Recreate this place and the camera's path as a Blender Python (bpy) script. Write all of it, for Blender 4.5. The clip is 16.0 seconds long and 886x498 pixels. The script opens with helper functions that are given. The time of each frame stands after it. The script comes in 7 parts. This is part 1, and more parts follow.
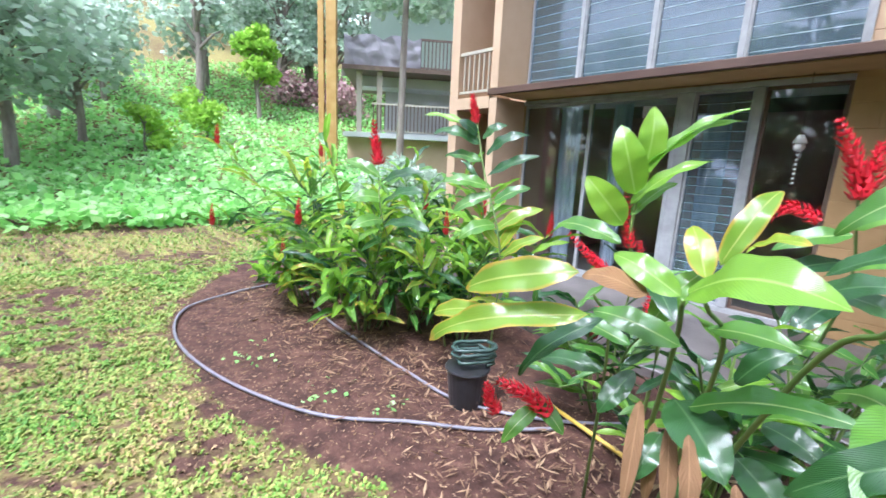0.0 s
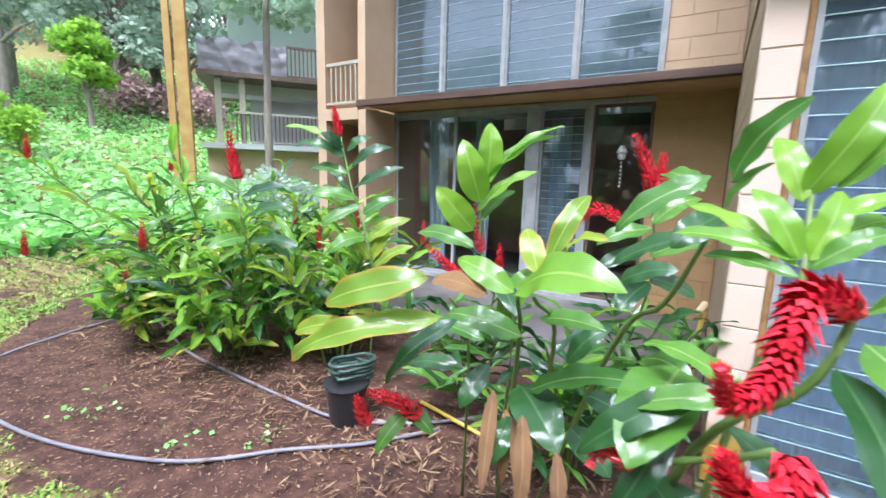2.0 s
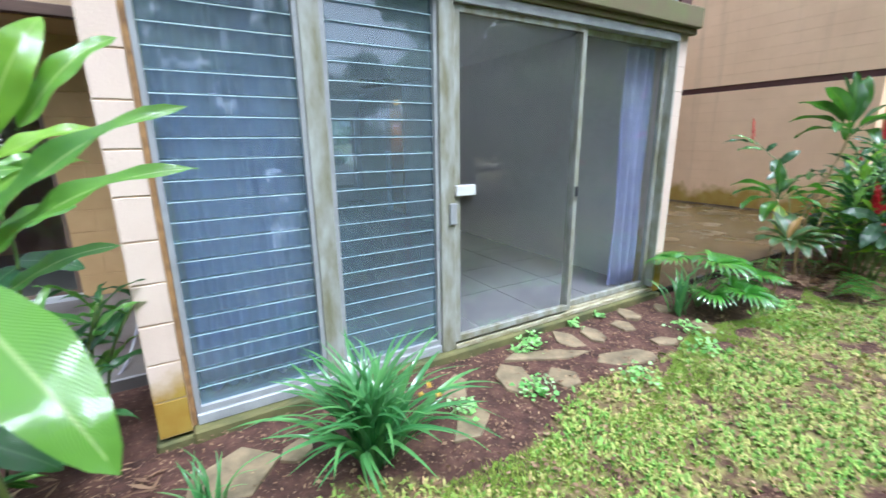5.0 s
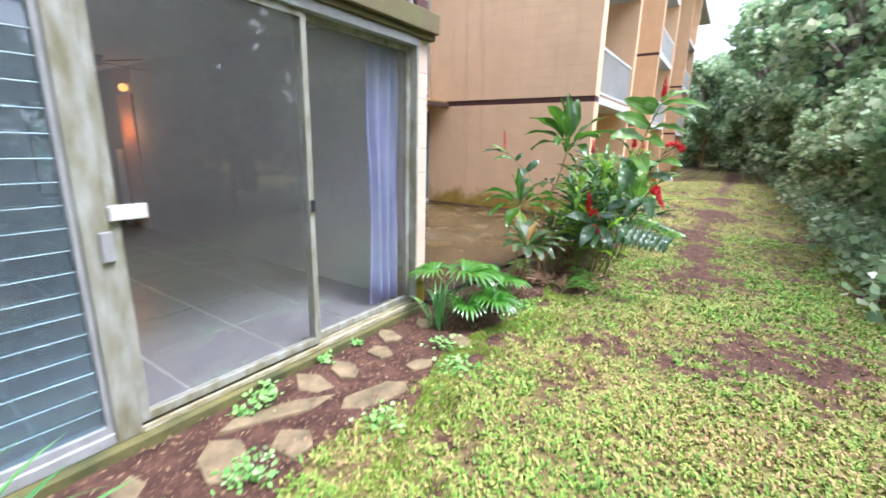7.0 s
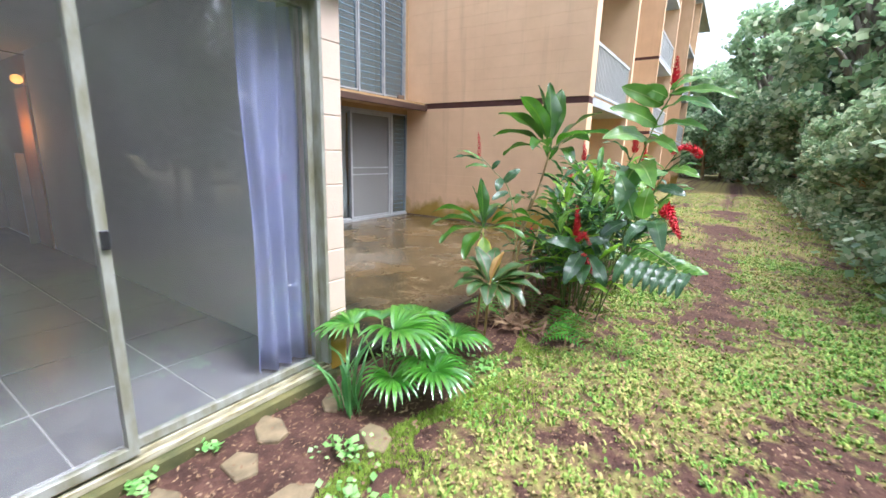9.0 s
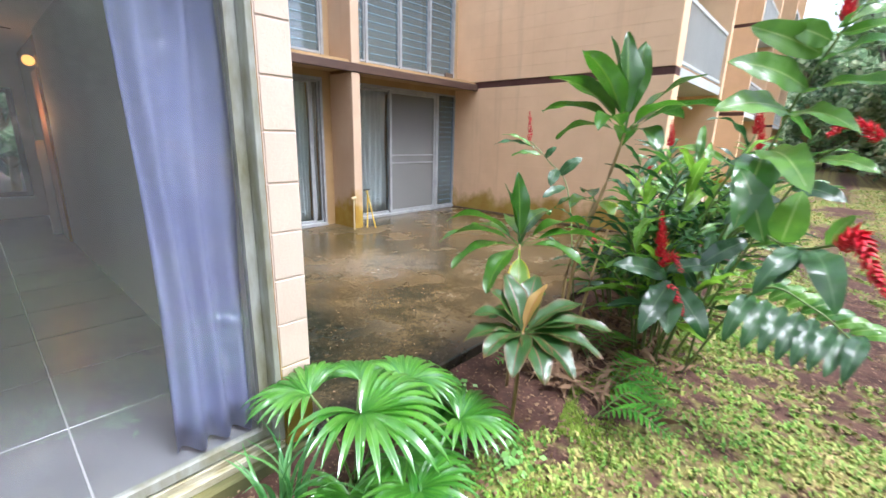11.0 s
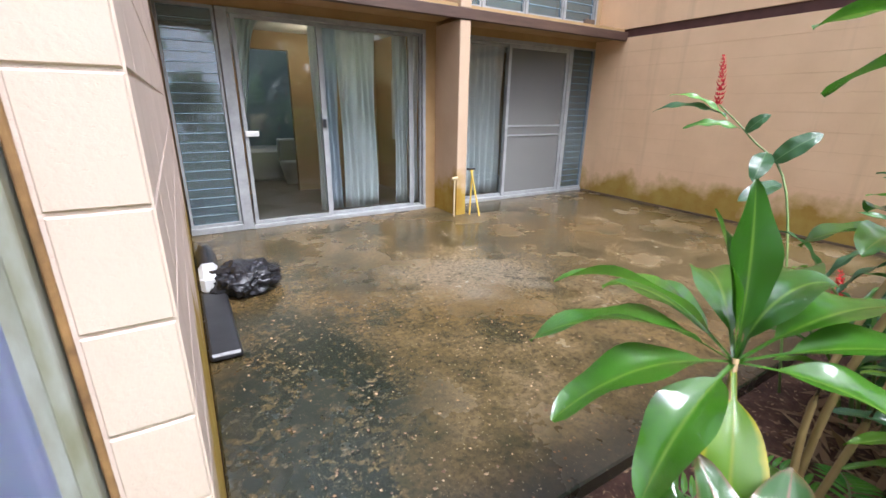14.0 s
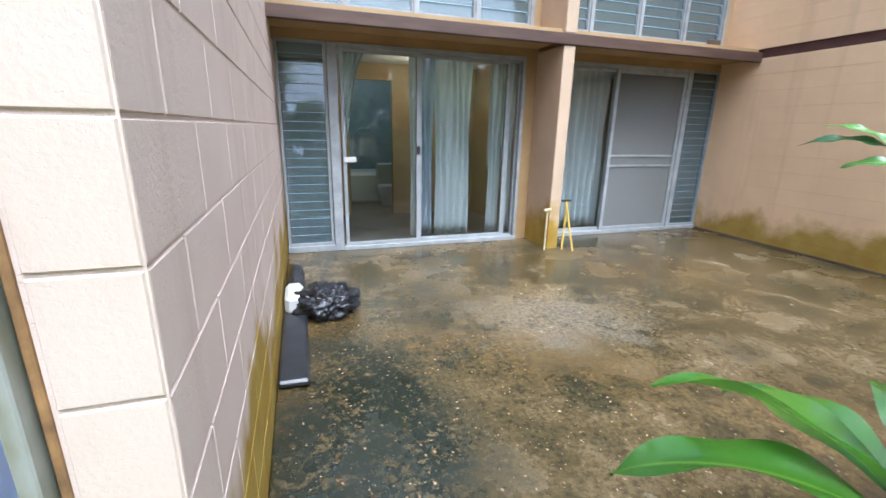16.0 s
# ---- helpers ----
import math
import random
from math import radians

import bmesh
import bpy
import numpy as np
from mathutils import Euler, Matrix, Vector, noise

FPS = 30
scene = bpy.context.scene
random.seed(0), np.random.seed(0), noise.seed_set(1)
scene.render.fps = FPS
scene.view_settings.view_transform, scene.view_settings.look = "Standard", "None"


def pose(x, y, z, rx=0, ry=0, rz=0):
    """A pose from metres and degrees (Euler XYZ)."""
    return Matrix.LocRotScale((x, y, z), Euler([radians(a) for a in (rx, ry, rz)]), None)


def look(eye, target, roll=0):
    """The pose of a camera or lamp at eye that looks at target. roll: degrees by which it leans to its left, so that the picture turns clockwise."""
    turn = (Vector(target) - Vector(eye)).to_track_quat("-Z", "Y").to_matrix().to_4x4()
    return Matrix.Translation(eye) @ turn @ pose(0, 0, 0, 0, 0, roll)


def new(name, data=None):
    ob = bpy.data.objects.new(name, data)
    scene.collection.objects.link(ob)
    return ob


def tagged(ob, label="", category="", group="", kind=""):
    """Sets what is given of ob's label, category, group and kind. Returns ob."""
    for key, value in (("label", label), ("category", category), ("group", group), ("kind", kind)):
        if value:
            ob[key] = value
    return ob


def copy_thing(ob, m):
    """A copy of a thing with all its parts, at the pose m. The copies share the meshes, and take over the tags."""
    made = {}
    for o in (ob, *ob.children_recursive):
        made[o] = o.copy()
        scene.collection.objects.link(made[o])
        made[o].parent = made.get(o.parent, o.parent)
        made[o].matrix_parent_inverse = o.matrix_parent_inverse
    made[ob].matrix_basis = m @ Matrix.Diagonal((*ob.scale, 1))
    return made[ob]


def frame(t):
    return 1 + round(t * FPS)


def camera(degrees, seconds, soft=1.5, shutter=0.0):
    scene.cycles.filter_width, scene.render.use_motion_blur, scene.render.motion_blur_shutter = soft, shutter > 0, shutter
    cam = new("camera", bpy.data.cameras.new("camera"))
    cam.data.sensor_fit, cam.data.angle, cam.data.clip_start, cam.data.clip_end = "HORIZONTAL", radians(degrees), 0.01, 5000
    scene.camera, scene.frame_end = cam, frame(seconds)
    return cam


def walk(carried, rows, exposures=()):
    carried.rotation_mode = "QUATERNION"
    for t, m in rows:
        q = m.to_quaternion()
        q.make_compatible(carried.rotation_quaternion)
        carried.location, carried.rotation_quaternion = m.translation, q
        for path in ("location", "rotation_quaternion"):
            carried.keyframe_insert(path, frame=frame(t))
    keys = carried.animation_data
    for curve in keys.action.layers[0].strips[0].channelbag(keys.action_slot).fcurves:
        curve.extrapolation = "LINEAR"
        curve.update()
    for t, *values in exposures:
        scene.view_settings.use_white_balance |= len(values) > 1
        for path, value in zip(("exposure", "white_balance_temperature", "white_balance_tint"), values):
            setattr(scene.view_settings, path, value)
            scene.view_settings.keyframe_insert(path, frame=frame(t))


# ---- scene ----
cam = camera(92.4, 16.0, shutter=0.5)
PATH = [
    (0, (-4.118, -2.262, 1.423), (-5.562, -0.939, 1.021), 2.7),
    (0.5, (-4.111, -2.25, 1.427), (-5.458, -0.818, 1.064), 2.7),
    (1, (-4.103, -2.235, 1.423), (-5.326, -0.695, 1.062), 2.3),
    (1.5, (-4.084, -2.221, 1.425), (-5.172, -0.58, 1.072), 1.9),
    (2, (-4.036, -2.223, 1.436), (-5.081, -0.552, 1.098), 1.5),
    (2.5, (-3.925, -2.215, 1.431), (-4.76, -0.437, 1.055), 1.3),
    (3, (-3.815, -2.21, 1.423), (-4.275, -0.31, 0.999), 1.3),
    (3.5, (-3.744, -2.187, 1.413), (-3.79, -0.243, 0.941), 1.0),
    (4, (-3.718, -2.169, 1.413), (-3.276, -0.276, 0.942), 0.3),
    (4.5, (-3.701, -2.184, 1.405), (-2.924, -0.408, 0.914), 0.1),
    (4.7, (-3.691, -2.193, 1.404), (-2.821, -0.458, 0.918), -0.4),
    (6.8, (-3.054, -2.225, 1.441), (-1.5, -1.076, 0.927), 2.1),
    (7, (-2.941, -2.167, 1.428), (-1.329, -1.083, 0.951), 1.4),
    (7.5, (-2.705, -2.064, 1.422), (-1.03, -1.07, 0.968), 0.7),
    (8, (-2.399, -2.064, 1.424), (-0.762, -1.001, 0.985), 2.3),
    (8.5, (-2.126, -2.032, 1.422), (-0.499, -0.961, 0.971), 2.4),
    (8.7, (-1.99, -1.991, 1.398), (-0.36, -0.915, 0.965), 1.9),
    (10.8, (-0.96, -1.637, 1.373), (0.509, -0.38, 0.862), 1.3),
    (11, (-0.882, -1.575, 1.376), (0.557, -0.28, 0.876), 1.4),
    (11.5, (-0.667, -1.434, 1.371), (0.676, -0.057, 0.823), 1.0),
    (12, (-0.479, -1.268, 1.359), (0.799, 0.165, 0.799), 1.0),
    (12.5, (-0.324, -1.07, 1.36), (0.911, 0.385, 0.763), -0.5),
    (13, (-0.185, -0.96, 1.348), (0.927, 0.589, 0.744), -0.1),
    (13.5, (-0.033, -0.88, 1.353), (0.94, 0.743, 0.707), 0.8),
    (14, (0.048, -0.777, 1.35), (1.033, 0.841, 0.71), 0.9),
    (14.5, (0.06, -0.714, 1.364), (0.999, 0.947, 0.765), 0.8),
    (15, (0.084, -0.691, 1.371), (0.95, 1.026, 0.82), 1.4),
    (15.5, (0.142, -0.652, 1.383), (0.883, 1.125, 0.839), 1.3),
    (16, (0.203, -0.622, 1.381), (0.809, 1.205, 0.837), 1.2),
]
walk(cam, [(t, look(eye, target, roll)) for t, eye, target, roll in PATH], [(0, 1.93, 5450, 18), (1.5, 1.84, 5500, 17), (3, 1.70, 5350, 12), (4.7, 1.62, 5250, 10), (6.8, 1.88, 5700, 18), (8.7, 1.84, 5650, 16), (11, 1.84, 5650, 15), (13.5, 1.82, 5700, 15), (15, 1.84, 5650, 14), (16, 1.84, 5250, 9)])

# ---------------------------------------------------------------- light
world = bpy.data.worlds.new("overcast_sky")
scene.world = world
world.use_nodes = True
wn = world.node_tree.nodes
sky = wn.new("ShaderNodeTexSky")
sky.sky_type = "NISHITA"
sky.sun_disc = False
sky.sun_elevation = radians(61)
sky.sun_rotation = radians(173)
sky.air_density, sky.dust_density = 1.0, 4.0
grey = wn.new("ShaderNodeHueSaturation")
grey.inputs["Saturation"].default_value = 0.35
world.node_tree.links.new(sky.outputs[0], grey.inputs["Color"])
world.node_tree.links.new(grey.outputs[0], wn["Background"].inputs["Color"])
wn["Background"].inputs["Strength"].default_value = 0.15
sun_data = bpy.data.lights.new("sun", "SUN")
sun_data.energy, sun_data.angle, sun_data.color = 1.35, radians(20), (1.0, 0.97, 0.93)
sun = new("sun", sun_data)
sun.matrix_world = look((1, -8, 17), (0, 0, 0))

# ---------------------------------------------------------------- helpers of this scene
rng = random.Random(7)


class Nodes:
    """A node material under construction."""

    def __init__(self, name, rough=0.6, spec=0.5):
        self.m = bpy.data.materials.new(name)
        self.m.use_nodes = True
        self.t = self.m.node_tree
        self.b = self.t.nodes["Principled BSDF"]
        self.b.inputs["Roughness"].default_value = rough
        self.b.inputs["Specular IOR Level"].default_value = spec

    def n(self, kind, **values):
        node = self.t.nodes.new(kind)
        for k, v in values.items():
            node.inputs[k.replace("_", " ")].default_value = v
        return node

    def l(self, a, b):
        self.t.links.new(a, b)

    def where(self):
        return self.n("ShaderNodeNewGeometry").outputs["Position"]

    def noise(self, scale, detail=4.0, rough=0.55, vec=None, stretch=None):
        v = vec or self.where()
        if stretch:
            mp = self.n("ShaderNodeMapping", Scale=stretch)
            self.l(v, mp.inputs["Vector"])
            v = mp.outputs[0]
        t = self.n("ShaderNodeTexNoise", Scale=scale, Detail=detail, Roughness=rough)
        self.l(v, t.inputs["Vector"])
        return t.outputs["Fac"]

    def ramp(self, fac, stops):
        r = self.n("ShaderNodeValToRGB")
        el = r.color_ramp.elements
        while len(el) < len(stops):
            el.new(0.5)
        for e, (p, c) in zip(el, stops):
            e.position = p
            e.color = (*c, 1) if len(c) == 3 else c
        self.l(fac, r.inputs["Fac"])
        return r.outputs["Color"]

    def step(self, fac, lo, hi):
        r = self.n("ShaderNodeMapRange", From_Min=lo, From_Max=hi)
        self.l(fac, r.inputs["Value"])
        return r.outputs["Result"]

    def math(self, op, a, b):
        m = self.n("ShaderNodeMath")
        m.operation = op
        for i, v in enumerate((a, b)):
            if isinstance(v, (int, float)):
                m.inputs[i].default_value = v
            else:
                self.l(v, m.inputs[i])
        return m.outputs[0]

    def mix(self, fac, a, b):
        m = self.n("ShaderNodeMix")
        m.data_type = "RGBA"
        for slot, v in (("Factor", fac), (6, a), (7, b)):
            s = m.inputs[slot] if slot != "Factor" else m.inputs[0]
            if isinstance(v, tuple):
                s.default_value = (*v, 1)
            elif isinstance(v, (int, float)):
                s.default_value = v
            else:
                self.l(v, s)
        return m.outputs[2]

    def color(self, c):
        self.l(c, self.b.inputs["Base Color"])

    def rough(self, fac, lo, hi):
        r = self.n("ShaderNodeMapRange", To_Min=lo, To_Max=hi)
        self.l(fac, r.inputs["Value"])
        self.l(r.outputs["Result"], self.b.inputs["Roughness"])

    def bump(self, fac, strength=0.3, distance=0.01):
        bp = self.n("ShaderNodeBump", Strength=strength, Distance=distance)
        self.l(fac, bp.inputs["Height"])
        self.l(bp.outputs["Normal"], self.b.inputs["Normal"])

    def shade_random(self):
        return self.n("ShaderNodeObjectInfo").outputs["Random"]


def mottled(name, a, b, scale=6, rough=0.6, bump=0.2, fine=60, spec=0.5, stretch=None, dist=0.005):
    """A surface of two tones with a fine grain."""
    k = Nodes(name, rough, spec)
    k.color(k.ramp(k.noise(scale, stretch=stretch), [(0.3, a), (0.7, b)]))
    if bump:
        k.bump(k.noise(fine, 6, 0.6, stretch=stretch), bump, dist)
    return k.m


def wall_paint(name, a, b, algae=0.0, grain=70, strength=0.45):
    """Painted block, with yellow-green algae creeping up from the wet foot of the wall in patches."""
    k = Nodes(name, 0.75, 0.3)
    col = k.ramp(k.noise(2.2, 5), [(0.3, a), (0.72, b)])
    streak = k.noise(1.0, 5, 0.6, stretch=(5, 5, 0.35))
    col = k.mix(k.math("MULTIPLY", k.step(streak, 0.56, 0.75), 0.22), col, (0.30, 0.20, 0.11))
    if algae:
        sep = k.n("ShaderNodeSeparateXYZ")
        k.l(k.where(), sep.inputs[0])
        edge = k.math("ADD", sep.outputs["Z"], k.math("MULTIPLY", k.noise(1.6, 5, 0.6), -1.1 * max(1.0, algae)))
        fac = k.step(edge, -0.1, -0.32)
        fac = k.math("MULTIPLY", fac, min(1.0, algae))
        tone = k.ramp(k.noise(5, 4), [(0.3, (0.30, 0.17, 0.02)), (0.7, (0.38, 0.27, 0.05))])
        col = k.mix(fac, col, tone)
    k.color(col)
    g = k.noise(grain, 5, 0.6)
    pits = k.step(k.noise(grain * 0.9, 3, 0.6, stretch=(1, 1, 2.6)), 0.38, 0.32)
    k.bump(k.math("SUBTRACT", g, k.math("MULTIPLY", pits, 0.5)), strength, 0.006)
    return k.m


def glassy(name, tint, gloss=0.9, least=0.07, haze=0.0):
    """Window glass: a clear pane with a Fresnel reflection."""
    k = Nodes(name)
    t = k.t
    out = t.nodes["Material Output"]
    tr = k.n("ShaderNodeBsdfTransparent", Color=(*tint, 1))
    gl = k.n("ShaderNodeBsdfGlossy", Roughness=0.03, Color=(gloss, gloss, gloss, 1))
    lw = k.n("ShaderNodeLayerWeight", Blend=0.5)
    fac = k.math("ADD", least, k.math("MULTIPLY", k.math("POWER", lw.outputs["Facing"], 4.0), 0.9))
    mx = k.n("ShaderNodeMixShader")
    k.l(fac, mx.inputs[0])
    k.l(tr.outputs[0], mx.inputs[1])
    k.l(gl.outputs[0], mx.inputs[2])
    # Haze is put in as a pale diffuse film over the pane.
    if haze:
        film = k.n("ShaderNodeBsdfDiffuse", Color=(tint[0] * 0.7, tint[1] * 0.7, tint[2] * 0.7, 1))
        veil = k.n("ShaderNodeMixShader")
        k.l(k.math("MULTIPLY", k.step(k.noise(1.6, 5, 0.6), -0.3, 1.1), haze * 2), veil.inputs[0])
        k.l(mx.outputs[0], veil.inputs[1])
        k.l(film.outputs[0], veil.inputs[2])
        mx = veil
    k.l(mx.outputs[0], out.inputs["Surface"])
    return k.m


def leafy(name, young, old, vein, edge=None, rough=0.3, ribs=34, glow=0.35, wet=0.5):
    """A leaf blade: midrib and side veins along its own length, tone varied from leaf to leaf."""
    k = Nodes(name, rough + 0.2, 0.22)
    uv = k.n("ShaderNodeUVMap").outputs[0]
    sep = k.n("ShaderNodeSeparateXYZ")
    k.l(uv, sep.inputs[0])
    u, v = sep.outputs["X"], sep.outputs["Y"]
    off = k.math("ABSOLUTE", k.math("SUBTRACT", v, 0.5), 0)
    tone = k.mix(k.shade_random(), young, old)
    blot = k.noise(9, 4)
    tone = k.mix(k.step(blot, 0.5, 0.8), tone, old)
    tone = k.mix(k.math("MULTIPLY", k.step(off, 0.045, 0.01), 0.7), tone, vein)
    if edge:
        rag = k.math("ADD", off, k.math("MULTIPLY", k.noise(14, 3), 0.25))
        tone = k.mix(k.math("MULTIPLY", k.step(rag, 0.50, 0.62), 0.8), tone, edge)
        tone = k.mix(k.step(k.math("ADD", u, k.math("MULTIPLY", blot, 0.3)), 1.06, 1.16), tone, edge)
    k.color(tone)
    slant = k.math("SUBTRACT", u, k.math("MULTIPLY", off, 0.55))
    wave = k.math("SINE", k.math("MULTIPLY", slant, ribs * 6.28), 0)
    k.bump(k.math("ADD", k.math("MULTIPLY", wave, 0.6), k.math("ADD", k.noise(34, 3), k.math("MULTIPLY", k.noise(11, 3), 2.6))), 0.3, 0.008)
    k.b.inputs["Coat Weight"].default_value = min(1.0, wet * 0.8)
    k.b.inputs["Coat Roughness"].default_value = 0.05
    k.b.inputs["Coat IOR"].default_value = 1.9 if wet > 0 else 1.5
    film = k.n("ShaderNodeBump", Strength=0.16, Distance=0.006)
    k.l(k.math("ADD", k.math("MULTIPLY", wave, 0.35), k.math("MULTIPLY", k.noise(13, 3), 3.0)), film.inputs["Height"])
    k.l(film.outputs["Normal"], k.b.inputs["Coat Normal"])
    t = k.t
    out = t.nodes["Material Output"]
    tl = k.n("ShaderNodeBsdfTranslucent")
    hs = k.n("ShaderNodeHueSaturation", Value=1.5)
    k.l(tone, hs.inputs["Color"])
    k.l(hs.outputs[0], tl.inputs["Color"])
    mx = k.n("ShaderNodeMixShader", Fac=glow)
    k.l(k.b.outputs[0], mx.inputs[1])
    k.l(tl.outputs[0], mx.inputs[2])
    k.l(mx.outputs[0], out.inputs["Surface"])
    return k.m


def clumpy(name, a, b, c, rough=0.45, glow=0.3):
    """Foliage of many small leaves, toned leaf by leaf."""
    k = Nodes(name, rough, 0.4)
    isl = k.n("ShaderNodeNewGeometry").outputs["Random Per Island"]
    tone = k.ramp(isl, [(0.0, a), (0.55, b), (1.0, c)])
    big = k.noise(0.35, 3)
    tone = k.mix(k.step(big, 0.4, 0.75), tone, b)
    k.color(tone)
    out = k.t.nodes["Material Output"]
    tl = k.n("ShaderNodeBsdfTranslucent")
    k.l(tone, tl.inputs["Color"])
    mx = k.n("ShaderNodeMixShader", Fac=glow)
    k.l(k.b.outputs[0], mx.inputs[1])
    k.l(tl.outputs[0], mx.inputs[2])
    k.l(mx.outputs[0], out.inputs["Surface"])
    return k.m


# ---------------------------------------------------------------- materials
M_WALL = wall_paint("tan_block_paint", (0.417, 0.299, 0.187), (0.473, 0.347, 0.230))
# Tan paint with algae, lightened to make up for weak light on its wall.
M_WALL_ALGAE_LIT = wall_paint("lightened_tan_paint_with_algae", (0.600, 0.475, 0.395), (0.660, 0.530, 0.450), algae=1.3)
M_WALL_SMOOTH = wall_paint("tan_smooth_paint", (0.716, 0.486, 0.292), (0.798, 0.554, 0.342), algae=0.95, grain=26, strength=0.18)
M_PIER = wall_paint("cream_block_paint", (0.570, 0.449, 0.356), (0.630, 0.515, 0.420), algae=1.0, strength=0.3)
M_FIN = wall_paint("tan_fin_paint_with_algae", (0.46, 0.335, 0.225), (0.52, 0.385, 0.265), algae=1.3)
M_LEDGE = mottled("brown_painted_timber", (0.055, 0.028, 0.020), (0.11, 0.062, 0.040), 4, 0.55, 0.3, 40, stretch=(0.4, 3, 3))
M_LEDGE_TOP = mottled("weathered_mossy_timber", (0.140, 0.098, 0.056), (0.133, 0.133, 0.049), 5, 0.8, 0.4)
M_SOFFIT = mottled("ochre_soffit_paint", (0.33, 0.205, 0.085), (0.41, 0.27, 0.125), 3, 0.7, 0.1)
M_STRIPE = mottled("dark_red_brown_paint", (0.063, 0.021, 0.017), (0.091, 0.035, 0.028), 6, 0.6)
M_ALU = mottled("chalky_white_aluminium", (0.24, 0.25, 0.25), (0.34, 0.35, 0.35), 9, 0.42, 0.08, 120)
M_ALU_MOSS = mottled("stained_white_frame", (0.17, 0.16, 0.09), (0.36, 0.37, 0.34), 5, 0.5, 0.15, 80, stretch=(3, 3, 1))
M_TRACK = mottled("dirty_cream_track", (0.20, 0.17, 0.07), (0.50, 0.47, 0.36), 9, 0.5, 0.2, 60, stretch=(1, 6, 6))
M_RUST = mottled("rusty_brown_trim", (0.14, 0.075, 0.03), (0.36, 0.20, 0.07), 14, 0.85, 0.4)
M_SILL = mottled("mossy_concrete_sill", (0.045, 0.055, 0.018), (0.15, 0.135, 0.045), 5, 0.85, 0.4)
M_GLASS = glassy("window_glass", (0.86, 0.90, 0.90))
M_LOUVRE = glassy("louvre_glass", (0.54, 0.66, 0.72), 0.85, 0.07, 0.09)
M_HAZY = glassy("hazy_window_glass", (0.94, 0.95, 0.95), 0.9, 0.055, 0.03)
M_EDGE_GLINT = mottled("glinting_glass_edge", (0.36, 0.50, 0.52), (0.50, 0.64, 0.66), 5, 0.2, 0)
M_SCREEN = Nodes("insect_screen", 0.6)
_o = M_SCREEN.t.nodes["Material Output"]
_tr = M_SCREEN.n("ShaderNodeBsdfTransparent")
_df = M_SCREEN.n("ShaderNodeBsdfDiffuse", Color=(0.22, 0.22, 0.21, 1))
_mx = M_SCREEN.n("ShaderNodeMixShader", Fac=0.62)
M_SCREEN.l(_tr.outputs[0], _mx.inputs[1])
M_SCREEN.l(_df.outputs[0], _mx.inputs[2])
M_SCREEN.l(_mx.outputs[0], _o.inputs["Surface"])
M_SCREEN = M_SCREEN.m
M_BLUE = mottled("blue_curtain_cloth", (0.42, 0.46, 0.74), (0.48, 0.52, 0.80), 5, 0.8, 0.2, 200)
M_WHITE_CLOTH = mottled("white_curtain_cloth", (0.74, 0.77, 0.78), (0.82, 0.85, 0.86), 5, 0.85, 0.2, 200)
M_GREY_CLOTH = mottled("grey_curtain_cloth", (0.50, 0.56, 0.66), (0.60, 0.66, 0.75), 5, 0.85, 0.2, 200)
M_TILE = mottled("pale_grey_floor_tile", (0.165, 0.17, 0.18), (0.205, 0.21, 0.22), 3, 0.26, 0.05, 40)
M_GROUT = mottled("light_grout", (0.42, 0.42, 0.41), (0.50, 0.50, 0.48), 5, 0.8)
M_CARPET = mottled("grey_brown_floor", (0.075, 0.062, 0.055), (0.11, 0.095, 0.085), 5, 0.3)
M_ROOM = mottled("off_white_room_paint", (0.608, 0.587, 0.547), (0.668, 0.648, 0.608), 2, 0.75, 0.08)
M_ROOM_TAN = mottled("beige_room_paint", (0.36, 0.24, 0.12), (0.43, 0.30, 0.16), 2, 0.75, 0.08)
# The warm hallway light is put into this timber's orange.
M_ORANGE = mottled("lit_orange_timber", (0.55, 0.25, 0.05), (0.65, 0.32, 0.08), 5, 0.35, 0.1, stretch=(6, 6, 0.6))
M_WHITE = mottled("white_enamel", (0.576, 0.576, 0.560), (0.640, 0.640, 0.624), 4, 0.35, 0.03)
M_BLUE_PAINT = mottled("grey_blue_paint", (0.20, 0.26, 0.31), (0.24, 0.30, 0.35), 3, 0.6, 0.05)
M_BLACK = mottled("black_plastic", (0.015, 0.015, 0.017), (0.03, 0.03, 0.033), 9, 0.35, 0.1)
M_BAG = mottled("shiny_black_bin_liner", (0.012, 0.012, 0.014), (0.025, 0.025, 0.03), 6, 0.16, 0.5, 28, dist=0.02)
M_CHROME = mottled("dull_brass", (0.55, 0.45, 0.25), (0.6, 0.5, 0.3), 9, 0.35, 0.05)
M_STONE = mottled("buff_flagstone", (0.11, 0.085, 0.045), (0.27, 0.205, 0.115), 9, 0.7, 0.5, 35, dist=0.01)
M_HOSE = mottled("grey_violet_hose", (0.176, 0.168, 0.194), (0.240, 0.232, 0.259), 12, 0.45, 0.1)
M_HOSE_DARK = mottled("dark_green_hose", (0.03, 0.06, 0.05), (0.06, 0.10, 0.08), 12, 0.4, 0.1)
M_YELLOW = mottled("yellow_plastic_pipe", (0.62, 0.42, 0.06), (0.72, 0.52, 0.1), 12, 0.45, 0.1)
M_BARK = mottled("grey_bark", (0.16, 0.13, 0.10), (0.27, 0.24, 0.20), 9, 0.9, 0.6, 30, stretch=(1, 1, 0.25), dist=0.02)
M_STEM = mottled("green_cane", (0.09, 0.17, 0.035), (0.16, 0.22, 0.06), 7, 0.45, 0.15, stretch=(1, 1, 0.3))
